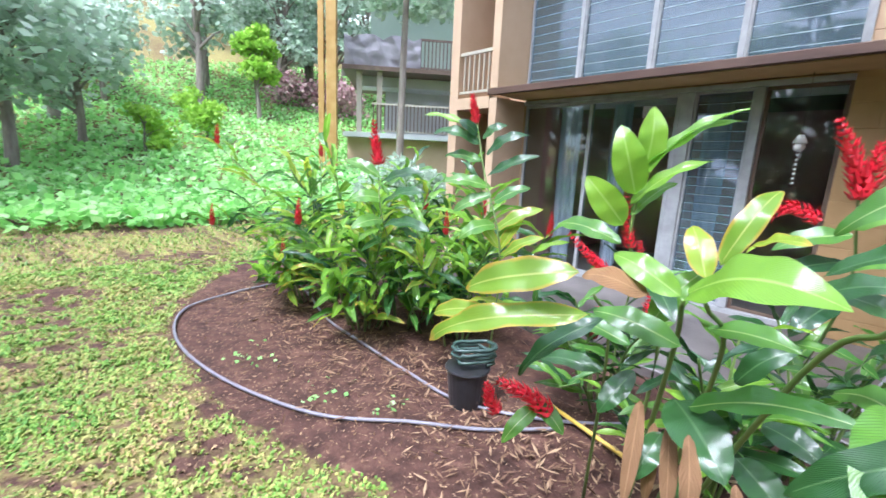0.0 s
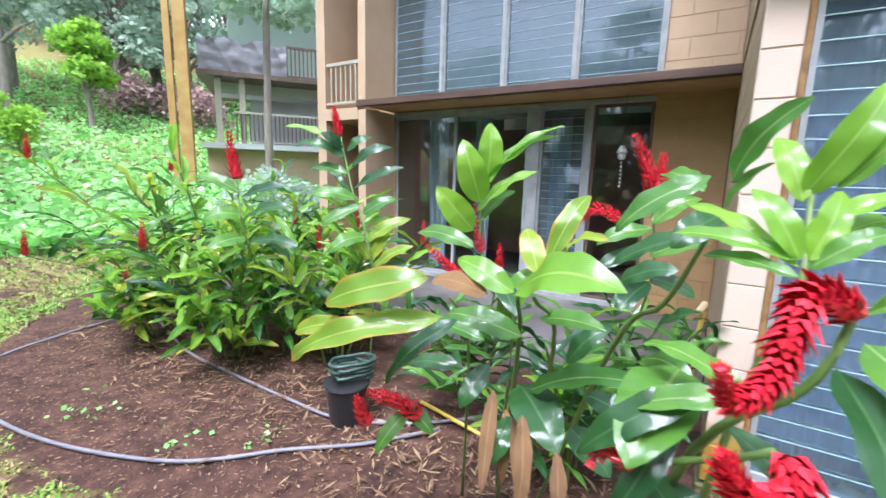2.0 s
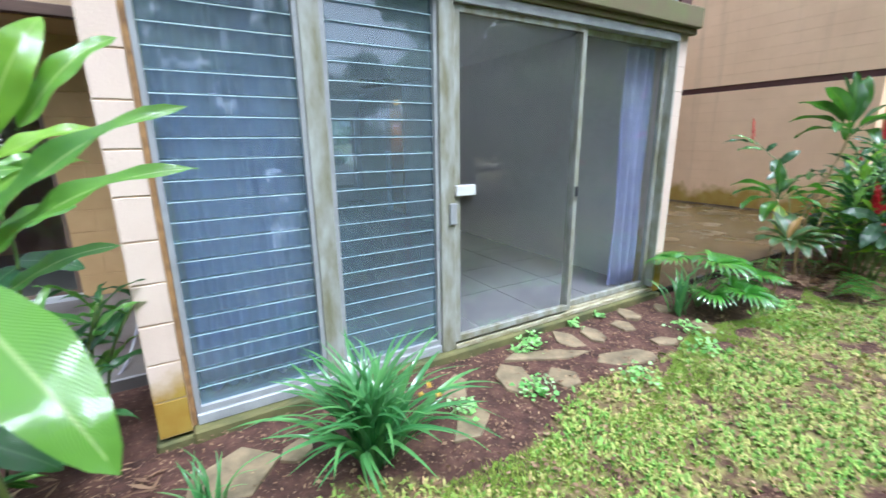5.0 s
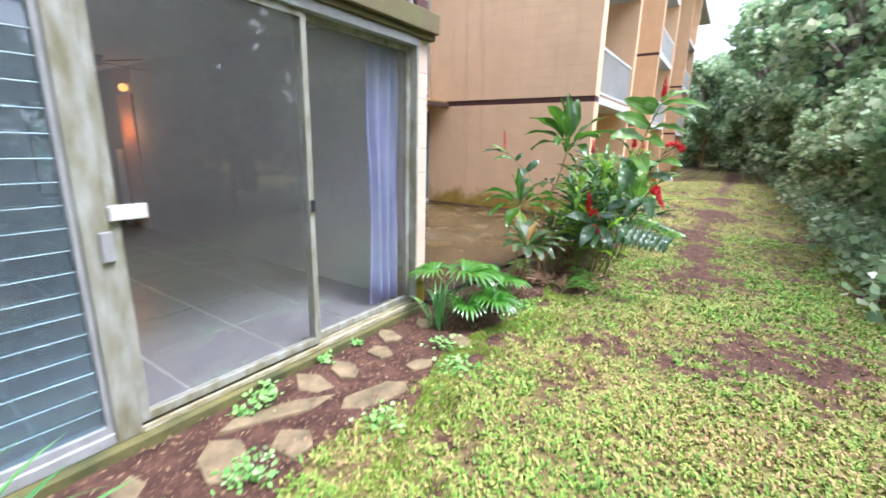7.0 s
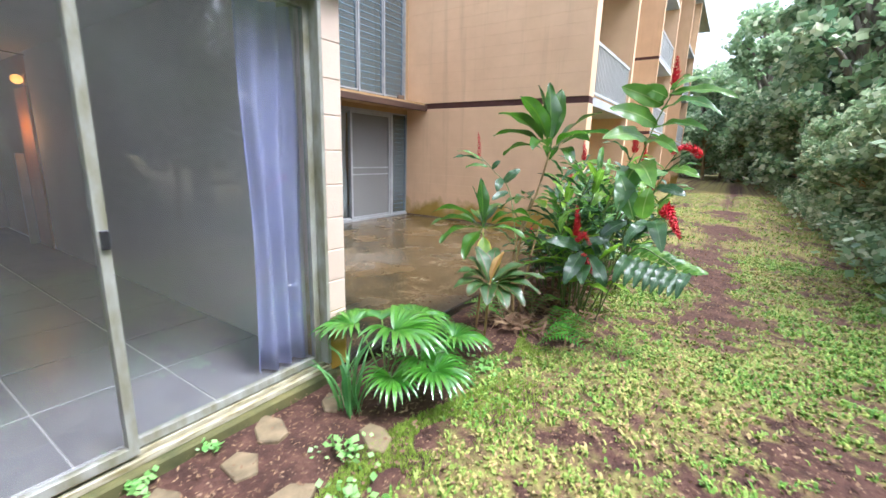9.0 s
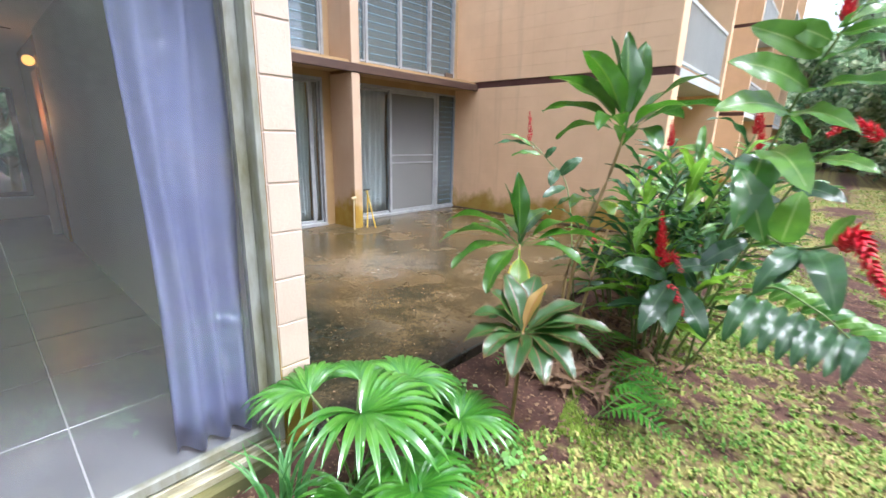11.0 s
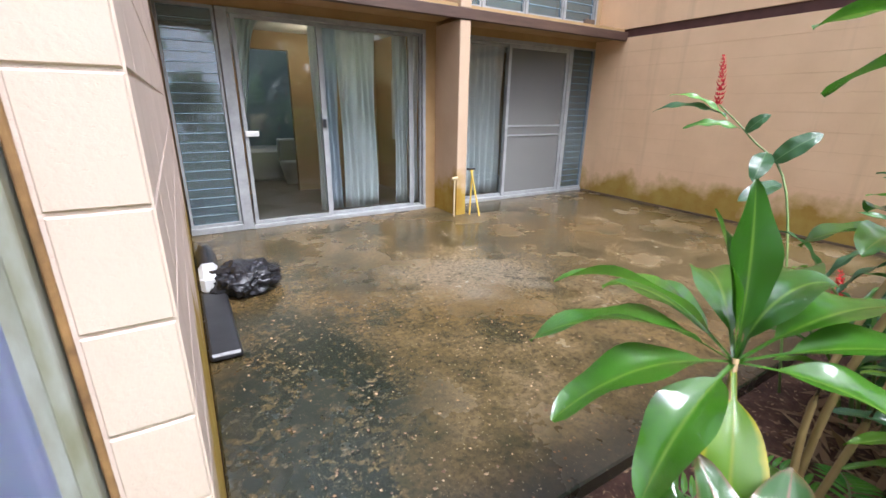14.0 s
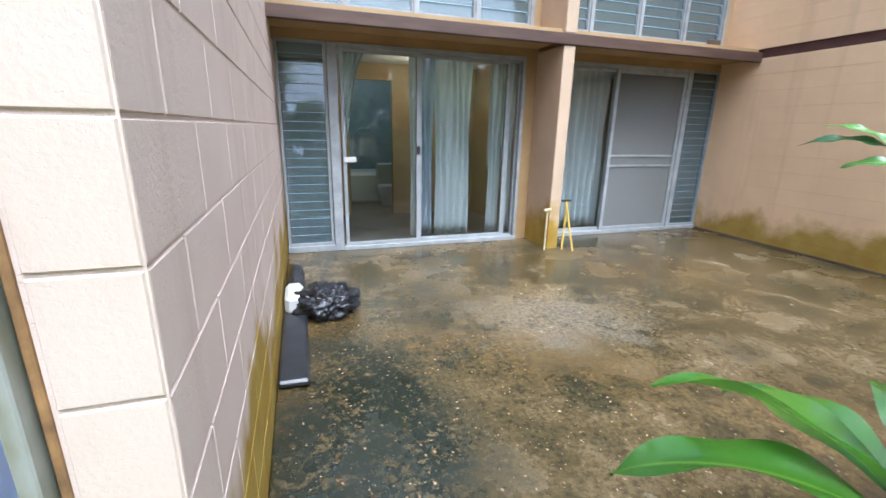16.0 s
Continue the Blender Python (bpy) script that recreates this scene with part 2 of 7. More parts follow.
M_CANE = mottled("tan_cane", (0.26, 0.17, 0.07), (0.36, 0.25, 0.11), 9, 0.6, 0.3)
M_RED = Nodes("red_bract", 0.38, 0.5)
M_RED.color(M_RED.ramp(M_RED.n("ShaderNodeNewGeometry").outputs["Random Per Island"],
                       [(0.0, (0.42, 0.006, 0.016)), (0.6, (0.66, 0.012, 0.03)), (1.0, (0.78, 0.05, 0.07))]))
M_RED = M_RED.m
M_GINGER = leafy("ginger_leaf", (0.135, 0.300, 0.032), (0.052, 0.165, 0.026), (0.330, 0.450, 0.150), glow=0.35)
# Lit and shaded copies of the ginger leaf, with the light in their colour.
M_GINGER_LIT = leafy("lit_ginger_leaf", (0.25, 0.45, 0.032), (0.145, 0.32, 0.028), (0.378, 0.550, 0.126), glow=0.4)
M_GINGER_SHADED = leafy("shaded_ginger_leaf", (0.036, 0.115, 0.024), (0.015, 0.060, 0.018), (0.10, 0.19, 0.07), rough=0.2, glow=0.25)
M_YOUNG = leafy("yellowing_leaf", (0.32, 0.44, 0.03), (0.17, 0.32, 0.03), (0.52, 0.55, 0.15), (0.55, 0.33, 0.05), glow=0.4)
M_YELLOWING = leafy("yellow_edged_ti_leaf", (0.07, 0.19, 0.010), (0.12, 0.22, 0.012), (0.22, 0.26, 0.03), (0.50, 0.38, 0.02), rough=0.16, ribs=60, glow=0.3, wet=0.3)
M_TI = leafy("ti_leaf", (0.060, 0.185, 0.008), (0.020, 0.080, 0.006), (0.14, 0.24, 0.03), rough=0.12, ribs=60, glow=0.28, wet=1.1)
M_CORD = leafy("red_veined_leaf", (0.045, 0.115, 0.020), (0.022, 0.072, 0.014), (0.17, 0.07, 0.04), (0.15, 0.08, 0.035), rough=0.16, ribs=60, glow=0.2, wet=0.4)
M_CORD_PINK = leafy("orange_pink_leaf", (0.42, 0.17, 0.07), (0.40, 0.26, 0.06), (0.38, 0.09, 0.06), rough=0.2, ribs=60)
M_PALM = leafy("fan_palm_leaflet", (0.11, 0.32, 0.03), (0.045, 0.19, 0.02), (0.2, 0.42, 0.1), rough=0.16, ribs=2, wet=1.3)
M_GRASSY = leafy("strap_leaf", (0.15, 0.36, 0.10), (0.06, 0.21, 0.06), (0.14, 0.34, 0.10), rough=0.3, ribs=1)
M_DRY = leafy("dry_brown_leaf", (0.27, 0.155, 0.07), (0.16, 0.09, 0.045), (0.33, 0.20, 0.10), rough=0.7, ribs=12, glow=0.15, wet=0.0)
M_LITTER = clumpy("dry_leaf_litter", (0.11, 0.058, 0.032), (0.21, 0.125, 0.07), (0.40, 0.28, 0.16), 0.8, 0.1)
k = Nodes("lawn_grass", 0.5, 0.4)
isl = k.n("ShaderNodeNewGeometry").outputs["Random Per Island"]
dry = k.ramp(isl, [(0.0, (0.17, 0.29, 0.04)), (0.5, (0.33, 0.38, 0.08)), (0.72, (0.46, 0.36, 0.14)), (1.0, (0.48, 0.26, 0.16))])
lush = k.ramp(isl, [(0.0, (0.09, 0.23, 0.03)), (0.6, (0.20, 0.36, 0.05)), (1.0, (0.38, 0.42, 0.10))])
k.color(k.mix(k.step(k.noise(0.9, 4, 0.6), 0.36, 0.56), dry, lush))
M_BLADE = k.m
M_MOSS = clumpy("green_mossy_turf", (0.12, 0.24, 0.02), (0.24, 0.36, 0.04), (0.40, 0.46, 0.09), 0.6, 0.3)
M_COVER = clumpy("creeping_groundcover", (0.16, 0.45, 0.11), (0.36, 0.70, 0.20), (0.63, 0.84, 0.50), 0.6, 0.45)
M_FOREST = clumpy("forest_leaves", (0.24, 0.35, 0.23), (0.44, 0.56, 0.42), (0.70, 0.76, 0.68), 0.5, 0.6)
M_HEDGE = clumpy("hedge_leaves", (0.11, 0.23, 0.12), (0.34, 0.48, 0.26), (0.80, 0.83, 0.62), 0.3, 0.45)
M_LIME = clumpy("lime_green_leaves", (0.22, 0.42, 0.04), (0.32, 0.55, 0.06), (0.45, 0.65, 0.12), 0.45, 0.4)
M_PINK = clumpy("pinkish_dry_scrub", (0.34, 0.20, 0.20), (0.44, 0.28, 0.28), (0.42, 0.38, 0.30), 0.8, 0.2)
M_TARP = mottled("grey_tarpaulin", (0.180, 0.173, 0.188), (0.240, 0.232, 0.247), 3, 0.45, 0.4, 9, dist=0.05)
M_POST = mottled("ochre_painted_post", (0.338, 0.195, 0.045), (0.435, 0.285, 0.090), 3, 0.7, 0.2)
M_DARK = mottled("dark_brown_rail", (0.08, 0.05, 0.035), (0.13, 0.09, 0.06), 6, 0.6)
M_PALE = mottled("pale_rail_paint", (0.360, 0.324, 0.240), (0.408, 0.372, 0.300), 6, 0.5)
M_FARWALL = mottled("grey_white_render", (0.414, 0.432, 0.414), (0.486, 0.504, 0.486), 1, 0.8, 0.1)

k = Nodes("wet_stained_concrete", 0.4, 0.5)
big, mid, fin = k.noise(0.6, 6, 0.6), k.noise(2.4, 8, 0.72), k.noise(34, 6, 0.8)
col = k.ramp(mid, [(0.32, (0.030, 0.028, 0.014)), (0.45, (0.085, 0.060, 0.024)), (0.57, (0.145, 0.104, 0.050)), (0.72, (0.25, 0.20, 0.125))])
col = k.mix(k.math("MULTIPLY", k.step(big, 0.48, 0.58), 0.5), col, (0.115, 0.066, 0.016))
sep = k.n("ShaderNodeSeparateXYZ")
k.l(k.where(), sep.inputs[0])
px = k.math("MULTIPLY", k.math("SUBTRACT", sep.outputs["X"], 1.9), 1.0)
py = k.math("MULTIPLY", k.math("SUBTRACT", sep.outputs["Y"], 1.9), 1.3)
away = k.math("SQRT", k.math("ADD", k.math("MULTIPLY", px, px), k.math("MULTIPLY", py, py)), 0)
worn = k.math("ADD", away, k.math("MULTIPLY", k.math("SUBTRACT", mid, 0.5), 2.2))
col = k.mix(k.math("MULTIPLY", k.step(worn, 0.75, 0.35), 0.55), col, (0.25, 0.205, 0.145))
col = k.mix(k.math("MULTIPLY", k.step(k.noise(1.5, 8, 0.72), 0.50, 0.60), 0.74), col, (0.022, 0.022, 0.010))
col = k.mix(k.math("MULTIPLY", k.step(fin, 0.55, 0.40), 0.62), col, (0.016, 0.014, 0.008))
d1 = k.math("ADD", k.math("ABSOLUTE", k.math("SUBTRACT", sep.outputs["X"], 0.4), 0),
            k.math("MULTIPLY", k.math("ABSOLUTE", k.math("SUBTRACT", sep.outputs["Y"], 0.9), 0), 0.45))
spot = k.math("ADD", d1, k.math("MULTIPLY", mid, -1.5))
flake = k.step(k.math("ADD", k.noise(20, 7, 0.8), k.math("MULTIPLY", k.math("SUBTRACT", mid, 0.5), -0.5)), 0.60, 0.53)
col = k.mix(k.math("MULTIPLY", k.step(spot, 0.0, -0.4), flake), col, (0.009, 0.012, 0.006))
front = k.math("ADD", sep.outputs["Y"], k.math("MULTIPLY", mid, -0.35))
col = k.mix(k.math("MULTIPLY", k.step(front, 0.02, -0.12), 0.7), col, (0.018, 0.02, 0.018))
k.color(k.mix(k.step(k.noise(75, 3), 0.66, 0.73), col, (0.30, 0.25, 0.15)))
k.rough(k.step(k.noise(1.2, 6, 0.6), 0.42, 0.60), 0.05, 0.38)
k.bump(k.math("ADD", fin, k.noise(6, 3)), 0.22, 0.008)
M_SLAB = k.m

k = Nodes("soil_and_turf", 0.85, 0.25)
at = k.n("ShaderNodeAttribute")
at.attribute_name = "turf"
soil = k.ramp(k.noise(7, 6, 0.7), [(0.28, (0.024, 0.012, 0.009)), (0.52, (0.078, 0.038, 0.027)), (0.8, (0.18, 0.095, 0.064))])
soil = k.mix(k.step(k.noise(45, 3), 0.62, 0.72), soil, (0.28, 0.19, 0.12))
turf = k.ramp(k.noise(16, 5, 0.7), [(0.35, (0.17, 0.10, 0.055)), (0.52, (0.22, 0.20, 0.06)), (0.75, (0.34, 0.38, 0.11))])
rag = k.math("ADD", at.outputs["Fac"], k.math("MULTIPLY", k.math("SUBTRACT", k.noise(11, 5, 0.7), 0.5), 0.9))
k.color(k.mix(k.step(rag, 0.35, 0.65), soil, turf))
k.bump(k.math("ADD", k.noise(26, 6, 0.7), k.math("MULTIPLY", k.noise(90, 3), 0.4)), 0.6, 0.02)
M_GROUND = k.m


# ---------------------------------------------------------------- mesh building blocks
def thing(name, label, category, at=(0, 0, 0), group="", kind=""):
    ob = new(name)
    ob.location = at
    ob.empty_display_size = 0.1
    return tagged(ob, label, category, group, kind)


def world_of(ob):
    m = ob.matrix_basis.copy()
    while ob.parent:
        ob = ob.parent
        m = ob.matrix_basis @ m
    return m


def mesh_of(bm, material, smooth=False):
    me = bpy.data.meshes.new("mesh")
    bm.to_mesh(me)
    bm.free()
    for mt in (material if isinstance(material, (list, tuple)) else [material]):
        me.materials.append(mt)
    if smooth:
        for p in me.polygons:
            p.use_smooth = True
    return me


def put(name, me, parent=None, m=None, label=""):
    """Links mesh data as one object, at the world pose m, under a parent."""
    ob = new(name, me)
    m = m or Matrix()
    if parent:
        ob.parent = parent
        ob.matrix_basis = world_of(parent).inverted() @ m
    else:
        ob.matrix_basis = m
    return tagged(ob, label)


def part(name, bm, material, parent, label="", smooth=False):
    """Links a bmesh, given in world metres, as one mesh object under a thing or part."""
    return put(name, mesh_of(bm, material, smooth), parent, None, label)


def boxes(*specs, bevel=0.0):
    """One bmesh of axis-aligned boxes (x0, x1, y0, y1, z0, z1)."""
    bm = bmesh.new()
    for x0, x1, y0, y1, z0, z1 in specs:
        r = bmesh.ops.create_cube(bm, size=1)
        for v in r["verts"]:
            v.co = Vector(((x0 + x1) / 2 + v.co.x * (x1 - x0), (y0 + y1) / 2 + v.co.y * (y1 - y0), (z0 + z1) / 2 + v.co.z * (z1 - z0)))
    if bevel:
        bmesh.ops.bevel(bm, geom=bm.edges[:], offset=bevel, segments=1, affect="EDGES")
    return bm


def structure(name, bm, material, label, category, smooth=False):
    return tagged(put(name, mesh_of(bm, material, smooth)), label, category, "", "structure")


def tube(points, radius, sides=8, bm=None, taper=None):
    """A round tube along points; radius tapers to taper at its end."""
    bm = bm or bmesh.new()
    pts = [Vector(p) for p in points]
    rings = []
    for i, p in enumerate(pts):
        d = (pts[min(i + 1, len(pts) - 1)] - pts[max(i - 1, 0)]).normalized()
        a = d.orthogonal().normalized() if abs(d.z) > 0.95 else d.cross(Vector((0, 0, 1))).normalized()
        b = d.cross(a)
        f = i / (len(pts) - 1)
        r = radius if taper is None else radius + (taper - radius) * f
        rings.append([bm.verts.new(p + r * (math.cos(s * math.tau / sides) * a + math.sin(s * math.tau / sides) * b)) for s in range(sides)])
    for q, w in zip(rings, rings[1:]):
        for s in range(sides):
            bm.faces.new((q[s], q[(s + 1) % sides], w[(s + 1) % sides], w[s]))
    bm.faces.new(rings[0][::-1])
    bm.faces.new(rings[-1])
    return bm


def curve(points, steps=8):
    """A smooth line through points (Catmull-Rom)."""
    p = [Vector(q) for q in points]
    p = [2 * p[0] - p[1]] + p + [2 * p[-1] - p[-2]]
    out = []
    for i in range(1, len(p) - 2):
        for s in range(steps):
            t = s / steps
            a, b, c, d = p[i - 1], p[i], p[i + 1], p[i + 2]
            out.append(0.5 * (2 * b + (c - a) * t + (2 * a - 5 * b + 4 * c - d) * t * t + (3 * b - a - 3 * c + d) * t ** 3))
    out.append(p[-2])
    return out


def blade(width=0.24, arch=0.12, fold=0.25, shape=0.9, wave=0.02, seed=0, n=12, tip=0.0):
    """A leaf one metre long along +y, arched upwards, folded at its midrib."""
    r = random.Random(seed)
    vs, fs, uv = [], [], []
    ph = r.uniform(0, 6)
    for i in range(n + 1):
        u = i / n
        w = width / 2 * max(0.02, (math.sin(math.pi * min(1, u ** shape)) ** 0.6 if 0 < u < 1 else 0.02))
        z = arch * 4 * u ** 1.15 * (1 - u ** 1.4) * 0.87 - tip * u ** 3
        for j in range(5):
            s = (j - 2) / 2
            lift = abs(s) * w * fold * 2 - s * s * w * fold
            rip = wave * abs(s) * math.sin(ph + u * 17 + (3 if s > 0 else 0))
            vs.append((s * w, u, z + lift + rip * (1 - u * 0.3)))
            uv.append((u, 0.5 + s / 2))
    for i in range(n):
        for j in range(4):
            fs.append((i * 5 + j, i * 5 + j + 1, i * 5 + j + 6, i * 5 + j + 5))
    me = bpy.data.meshes.new("blade")
    me.from_pydata(vs, [], fs)
    lay = me.uv_layers.new(name="UVMap")
    for lp in me.loops:
        lay.data[lp.index].uv = uv[lp.vertex_index]
    for p in me.polygons:
        p.use_smooth = True
    return me


def with_material(me, material):
    c = me.copy()
    c.materials.append(material)
    return c


def leaf_pose(base, tip, wide=1.0, roll=0.0):
    """The pose of a one-metre blade that runs from base to tip."""
    base, tip = Vector(base), Vector(tip)
    y = tip - base
    length = y.length
    y.normalize()
    up = Vector((0, 0, 1))
    if abs(y.z) > 0.96:
        up = Vector((-y.x, -y.y, 0.2)) if abs(y.x) + abs(y.y) > 1e-3 else Vector((0, -1, 0))
    x = y.cross(up).normalized()
    z = x.cross(y)
    q = Matrix.Rotation(radians(roll), 3, y)
    x, z = q @ x, q @ z
    m = Matrix((x * length * wide, y * length, z * length)).transposed().to_4x4()
    m.translation = base
    return m


BLADES = [blade(0.24, 0.12, 0.24, 0.85, 0.024, s, 16) for s in range(3)] + [blade(0.26, 0.19, 0.18, 0.8, 0.028, 7, 16), blade(0.22, 0.08, 0.35, 0.95, 0.02, 9, 16)]
SETS = {}


def leaf(parent, base, tip, material, wide=1.0, roll=0.0, name="leaf", label=""):
    key = material.name
    if key not in SETS:
        SETS[key] = [with_material(b, material) for b in BLADES]
    me = SETS[key][rng.randrange(5)]
    return put(name, me, parent, leaf_pose(base, tip, wide * 0.86, roll), label)


def arched_leaf(parent, base, turn, rise, length, width, droop, material, lean=0.0, stalk=0.21):
    """A stalked strap leaf that leaves its stem at an angle (degrees) and bends down along its length."""
    r = random.Random(int(turn * 7 + length * 1000 + rise))
    h = Vector((math.cos(radians(turn)), math.sin(radians(turn)), 0))
    side = Vector((-h.y, h.x, 0))
    n, p, vs, uv = 20, Vector(base), [], []
    ph = r.uniform(0, 6)
    for i in range(n + 1):
        u = i / n
        a = radians(rise - droop * max(0.0, u - 0.12) ** 1.25)
        d = h * math.cos(a) + Vector((0, 0, 1)) * math.sin(a)
        up = Vector((0, 0, 1)) * math.cos(a) - h * math.sin(a)
        q = Matrix.Rotation(radians(lean * min(1.0, u * 1.6)), 3, d)
        s, up = q @ side, q @ up
        k2 = max(0.0, (u - stalk) / (1 - stalk))
        w = max(0.0055 * (1 - 0.5 * u), width * 0.70 * (math.sin(math.pi * k2 ** 0.88) ** 0.72 if 0 < k2 < 1 else 0.0))
        if u == 1:
            w = 0.0006
        for j in range(7):
            c = (j - 3) / 3
            lift = 0.42 * abs(c) * w * (1 - 0.45 * u) + 0.09 * width * abs(c) ** 2 * math.sin(ph + u * 15 + (2.6 if c > 0 else 0)) * min(1, k2 * 3)
            vs.append(p + s * (c * w) + up * lift)
            uv.append((u, 0.5 + c / 2))
        p = p + d * (length / n)
    fs = [(i * 7 + j, i * 7 + j + 1, i * 7 + j + 8, i * 7 + j + 7) for i in range(n) for j in range(6)]
    me = raw(vs, fs, material, True)
    lay = me.uv_layers.new(name="UVMap")
    for lp in me.loops:
        lay.data[lp.index].uv = uv[lp.vertex_index]
    return put("leaf", me, parent)


def torch(axis, length_scale=1.0, count=54, size=0.035):
    """A spike of red ginger bracts along an axis of points."""
    bm = bmesh.new()
    pts = curve(axis, 6)
    r = random.Random(int(abs(axis[0][0]) * 1000) % 997)
    count = int(count * 1.7)
    for i in range(count):
        f = (i + 0.5) / count
        p = pts[min(len(pts) - 1, int(f * len(pts)))]
        d = (pts[min(len(pts) - 1, int(f * len(pts)) + 1)] - pts[max(0, int(f * len(pts)) - 1)]).normalized()
        a = d.orthogonal().normalized()
        ang = i * 2.4 + r.uniform(-0.2, 0.2)
        out = Matrix.Rotation(ang, 3, d) @ a
        s = 0.88 * size * length_scale * (1.15 - 0.75 * f ** 2) * r.uniform(0.85, 1.15)
        tip = p + (out * 0.85 + d * 0.8) * s * r.uniform(0.9, 1.3)
        side = d.cross(out) * s * 0.27
        mid = p + (out * 0.5 + d * 0.25) * s
        a0, m1, m2, t0 = (bm.verts.new(c) for c in (p, mid + side, mid - side, tip))
        m3 = bm.verts.new(mid - d * s * 0.12 + out * s * 0.12)
        bm.faces.new((a0, m3, m1))
        bm.faces.new((a0, m2, m3))
        bm.faces.new((m1, m3, t0))
        bm.faces.new((m3, m2, t0))
    return bm


def scatter_leaves(rand, n, spot, size, flat=0.5, aspect=2.2):
    """Vertices and faces of n small four-sided leaves at places that spot(rand) gives."""
    vs, fs = [], []
    for _ in range(n):
        p = Vector(spot(rand))
        d = Vector((rand.gauss(0, 1), rand.gauss(0, 1), rand.gauss(0, 1) * flat)).normalized()
        s = Vector((rand.gauss(0, 1), rand.gauss(0, 1), rand.gauss(0, 1) * flat))
        s = (s - s.dot(d) * d).normalized()
        z = size * rand.uniform(0.6, 1.3)
        b = len(vs)
        vs += [p, p + d * z * 0.5 + s * z / aspect, p + d * z, p + d * z * 0.5 - s * z / aspect]
        fs.append((b, b + 1, b + 2, b + 3))
    return vs, fs


def raw(vs, fs, material, smooth=False):
    me = bpy.data.meshes.new("mesh")
    me.from_pydata([tuple(v) for v in vs], [], fs)
    me.materials.append(material)
    if smooth:
        for p in me.polygons:
            p.use_smooth = True
    return me


# ---------------------------------------------------------------- ground
def height(x, y):
    """Level lawn that climbs into a wooded slope beyond the left end of the lawn and behind the hedge."""
    h = 0.0
    d = -13.0 - x + 0.25 * (y + 2.7)
    if d > 0:
        h += 0.07 * d + 0.0075 * min(d, 40) ** 2
    e = -6.0 - y
    if e > 0 and x > -12:
        h += min(0.12 * e, 6) * min(1, (x + 12) / 6)
    return min(h, 22)


def turf_at(x, y):
    """1 where turf grows, 0 on bare soil."""
    n = noise.noise((x * 0.8, y * 0.8, 0)) + 0.5 * noise.noise((x * 2.3, y * 2.3, 3))
    t = 0.55 + 0.36 * n + 0.25 * noise.noise((x * 4.5, y * 4.5, 9)) + 0.5 * noise.noise((x * 11, y * 11, 2))
    wob = 0.22 * noise.noise((x * 1.3, 4.0, y))
    ring = ((x + 7.2) / 2.1) ** 2 + ((y + 0.35) / 1.25) ** 2
    t = min(t, (ring - 1.0) * 1.6 + wob)
    bed = -0.72 - 0.75 * math.exp(-((x + 5.0) / 1.3) ** 2) - 0.15 * math.exp(-((x - 2.2) / 1.5) ** 2) + 0.12 * math.sin(x * 3.1)
    if -10 < x < 5.9:
        t = min(t, (bed + wob - y) * 3.2 + 0.3)
    if x > 2.5:
        path = abs(y + 1.9 + 0.15 * math.sin(x * 0.7))
        t = min(t, 0.30 + path * 0.75 + 0.4 * n + 0.3 * noise.noise((x * 4, y * 4, 1)))
    return max(0.0, min(1.0, t))


xs = [-400, -250, -160, -110, -80] + [-60 + 3 * i for i in range(15)] + [-16 + 0.5 * i for i in range(10)] + [-11 + 0.07 * i for i in range(215)] + [4.1 + 0.25 * i for i in range(40)] + [15, 18, 22, 28, 36, 48, 65, 90, 140, 250, 400]
ys = [-400, -250, -140, -80, -50, -35, -25, -18, -14, -11, -9, -7.5, -6.5] + [-5.6 + 0.07 * i for i in range(92)] + [1, 2, 4, 7, 11, 16, 24, 36, 55, 80, 140, 250, 400]
gv, gt = [], []
for yy in ys:
    for xx in xs:
        near = -11 <= xx <= 6 and -5.7 < yy < 0.9
        gv.append((xx, yy, height(xx, yy) - (0.03 if yy > -0.05 else 0.0) + (0.014 * noise.noise((xx * 3, yy * 3, 5)) if near else 0)))
        gt.append(turf_at(xx, yy) if near or xx > -60 else 0.8)
W = len(xs)
gf = [(j * W + i, j * W + i + 1, (j + 1) * W + i + 1, (j + 1) * W + i) for j in range(len(ys) - 1) for i in range(W - 1)]
gm = raw(gv, gf, M_GROUND, True)
att = gm.attributes.new("turf", "FLOAT", "POINT")
att.data.foreach_set("value", gt)
tagged(put("ground", gm), "reddish soil and patchy lawn sloping up to woods", "ground", "", "structure")


# ---------------------------------------------------------------- building
XC, YB, YL, YLEDGE, TOP = 5.65, 4.1, 2.68, 3.55, 5.1


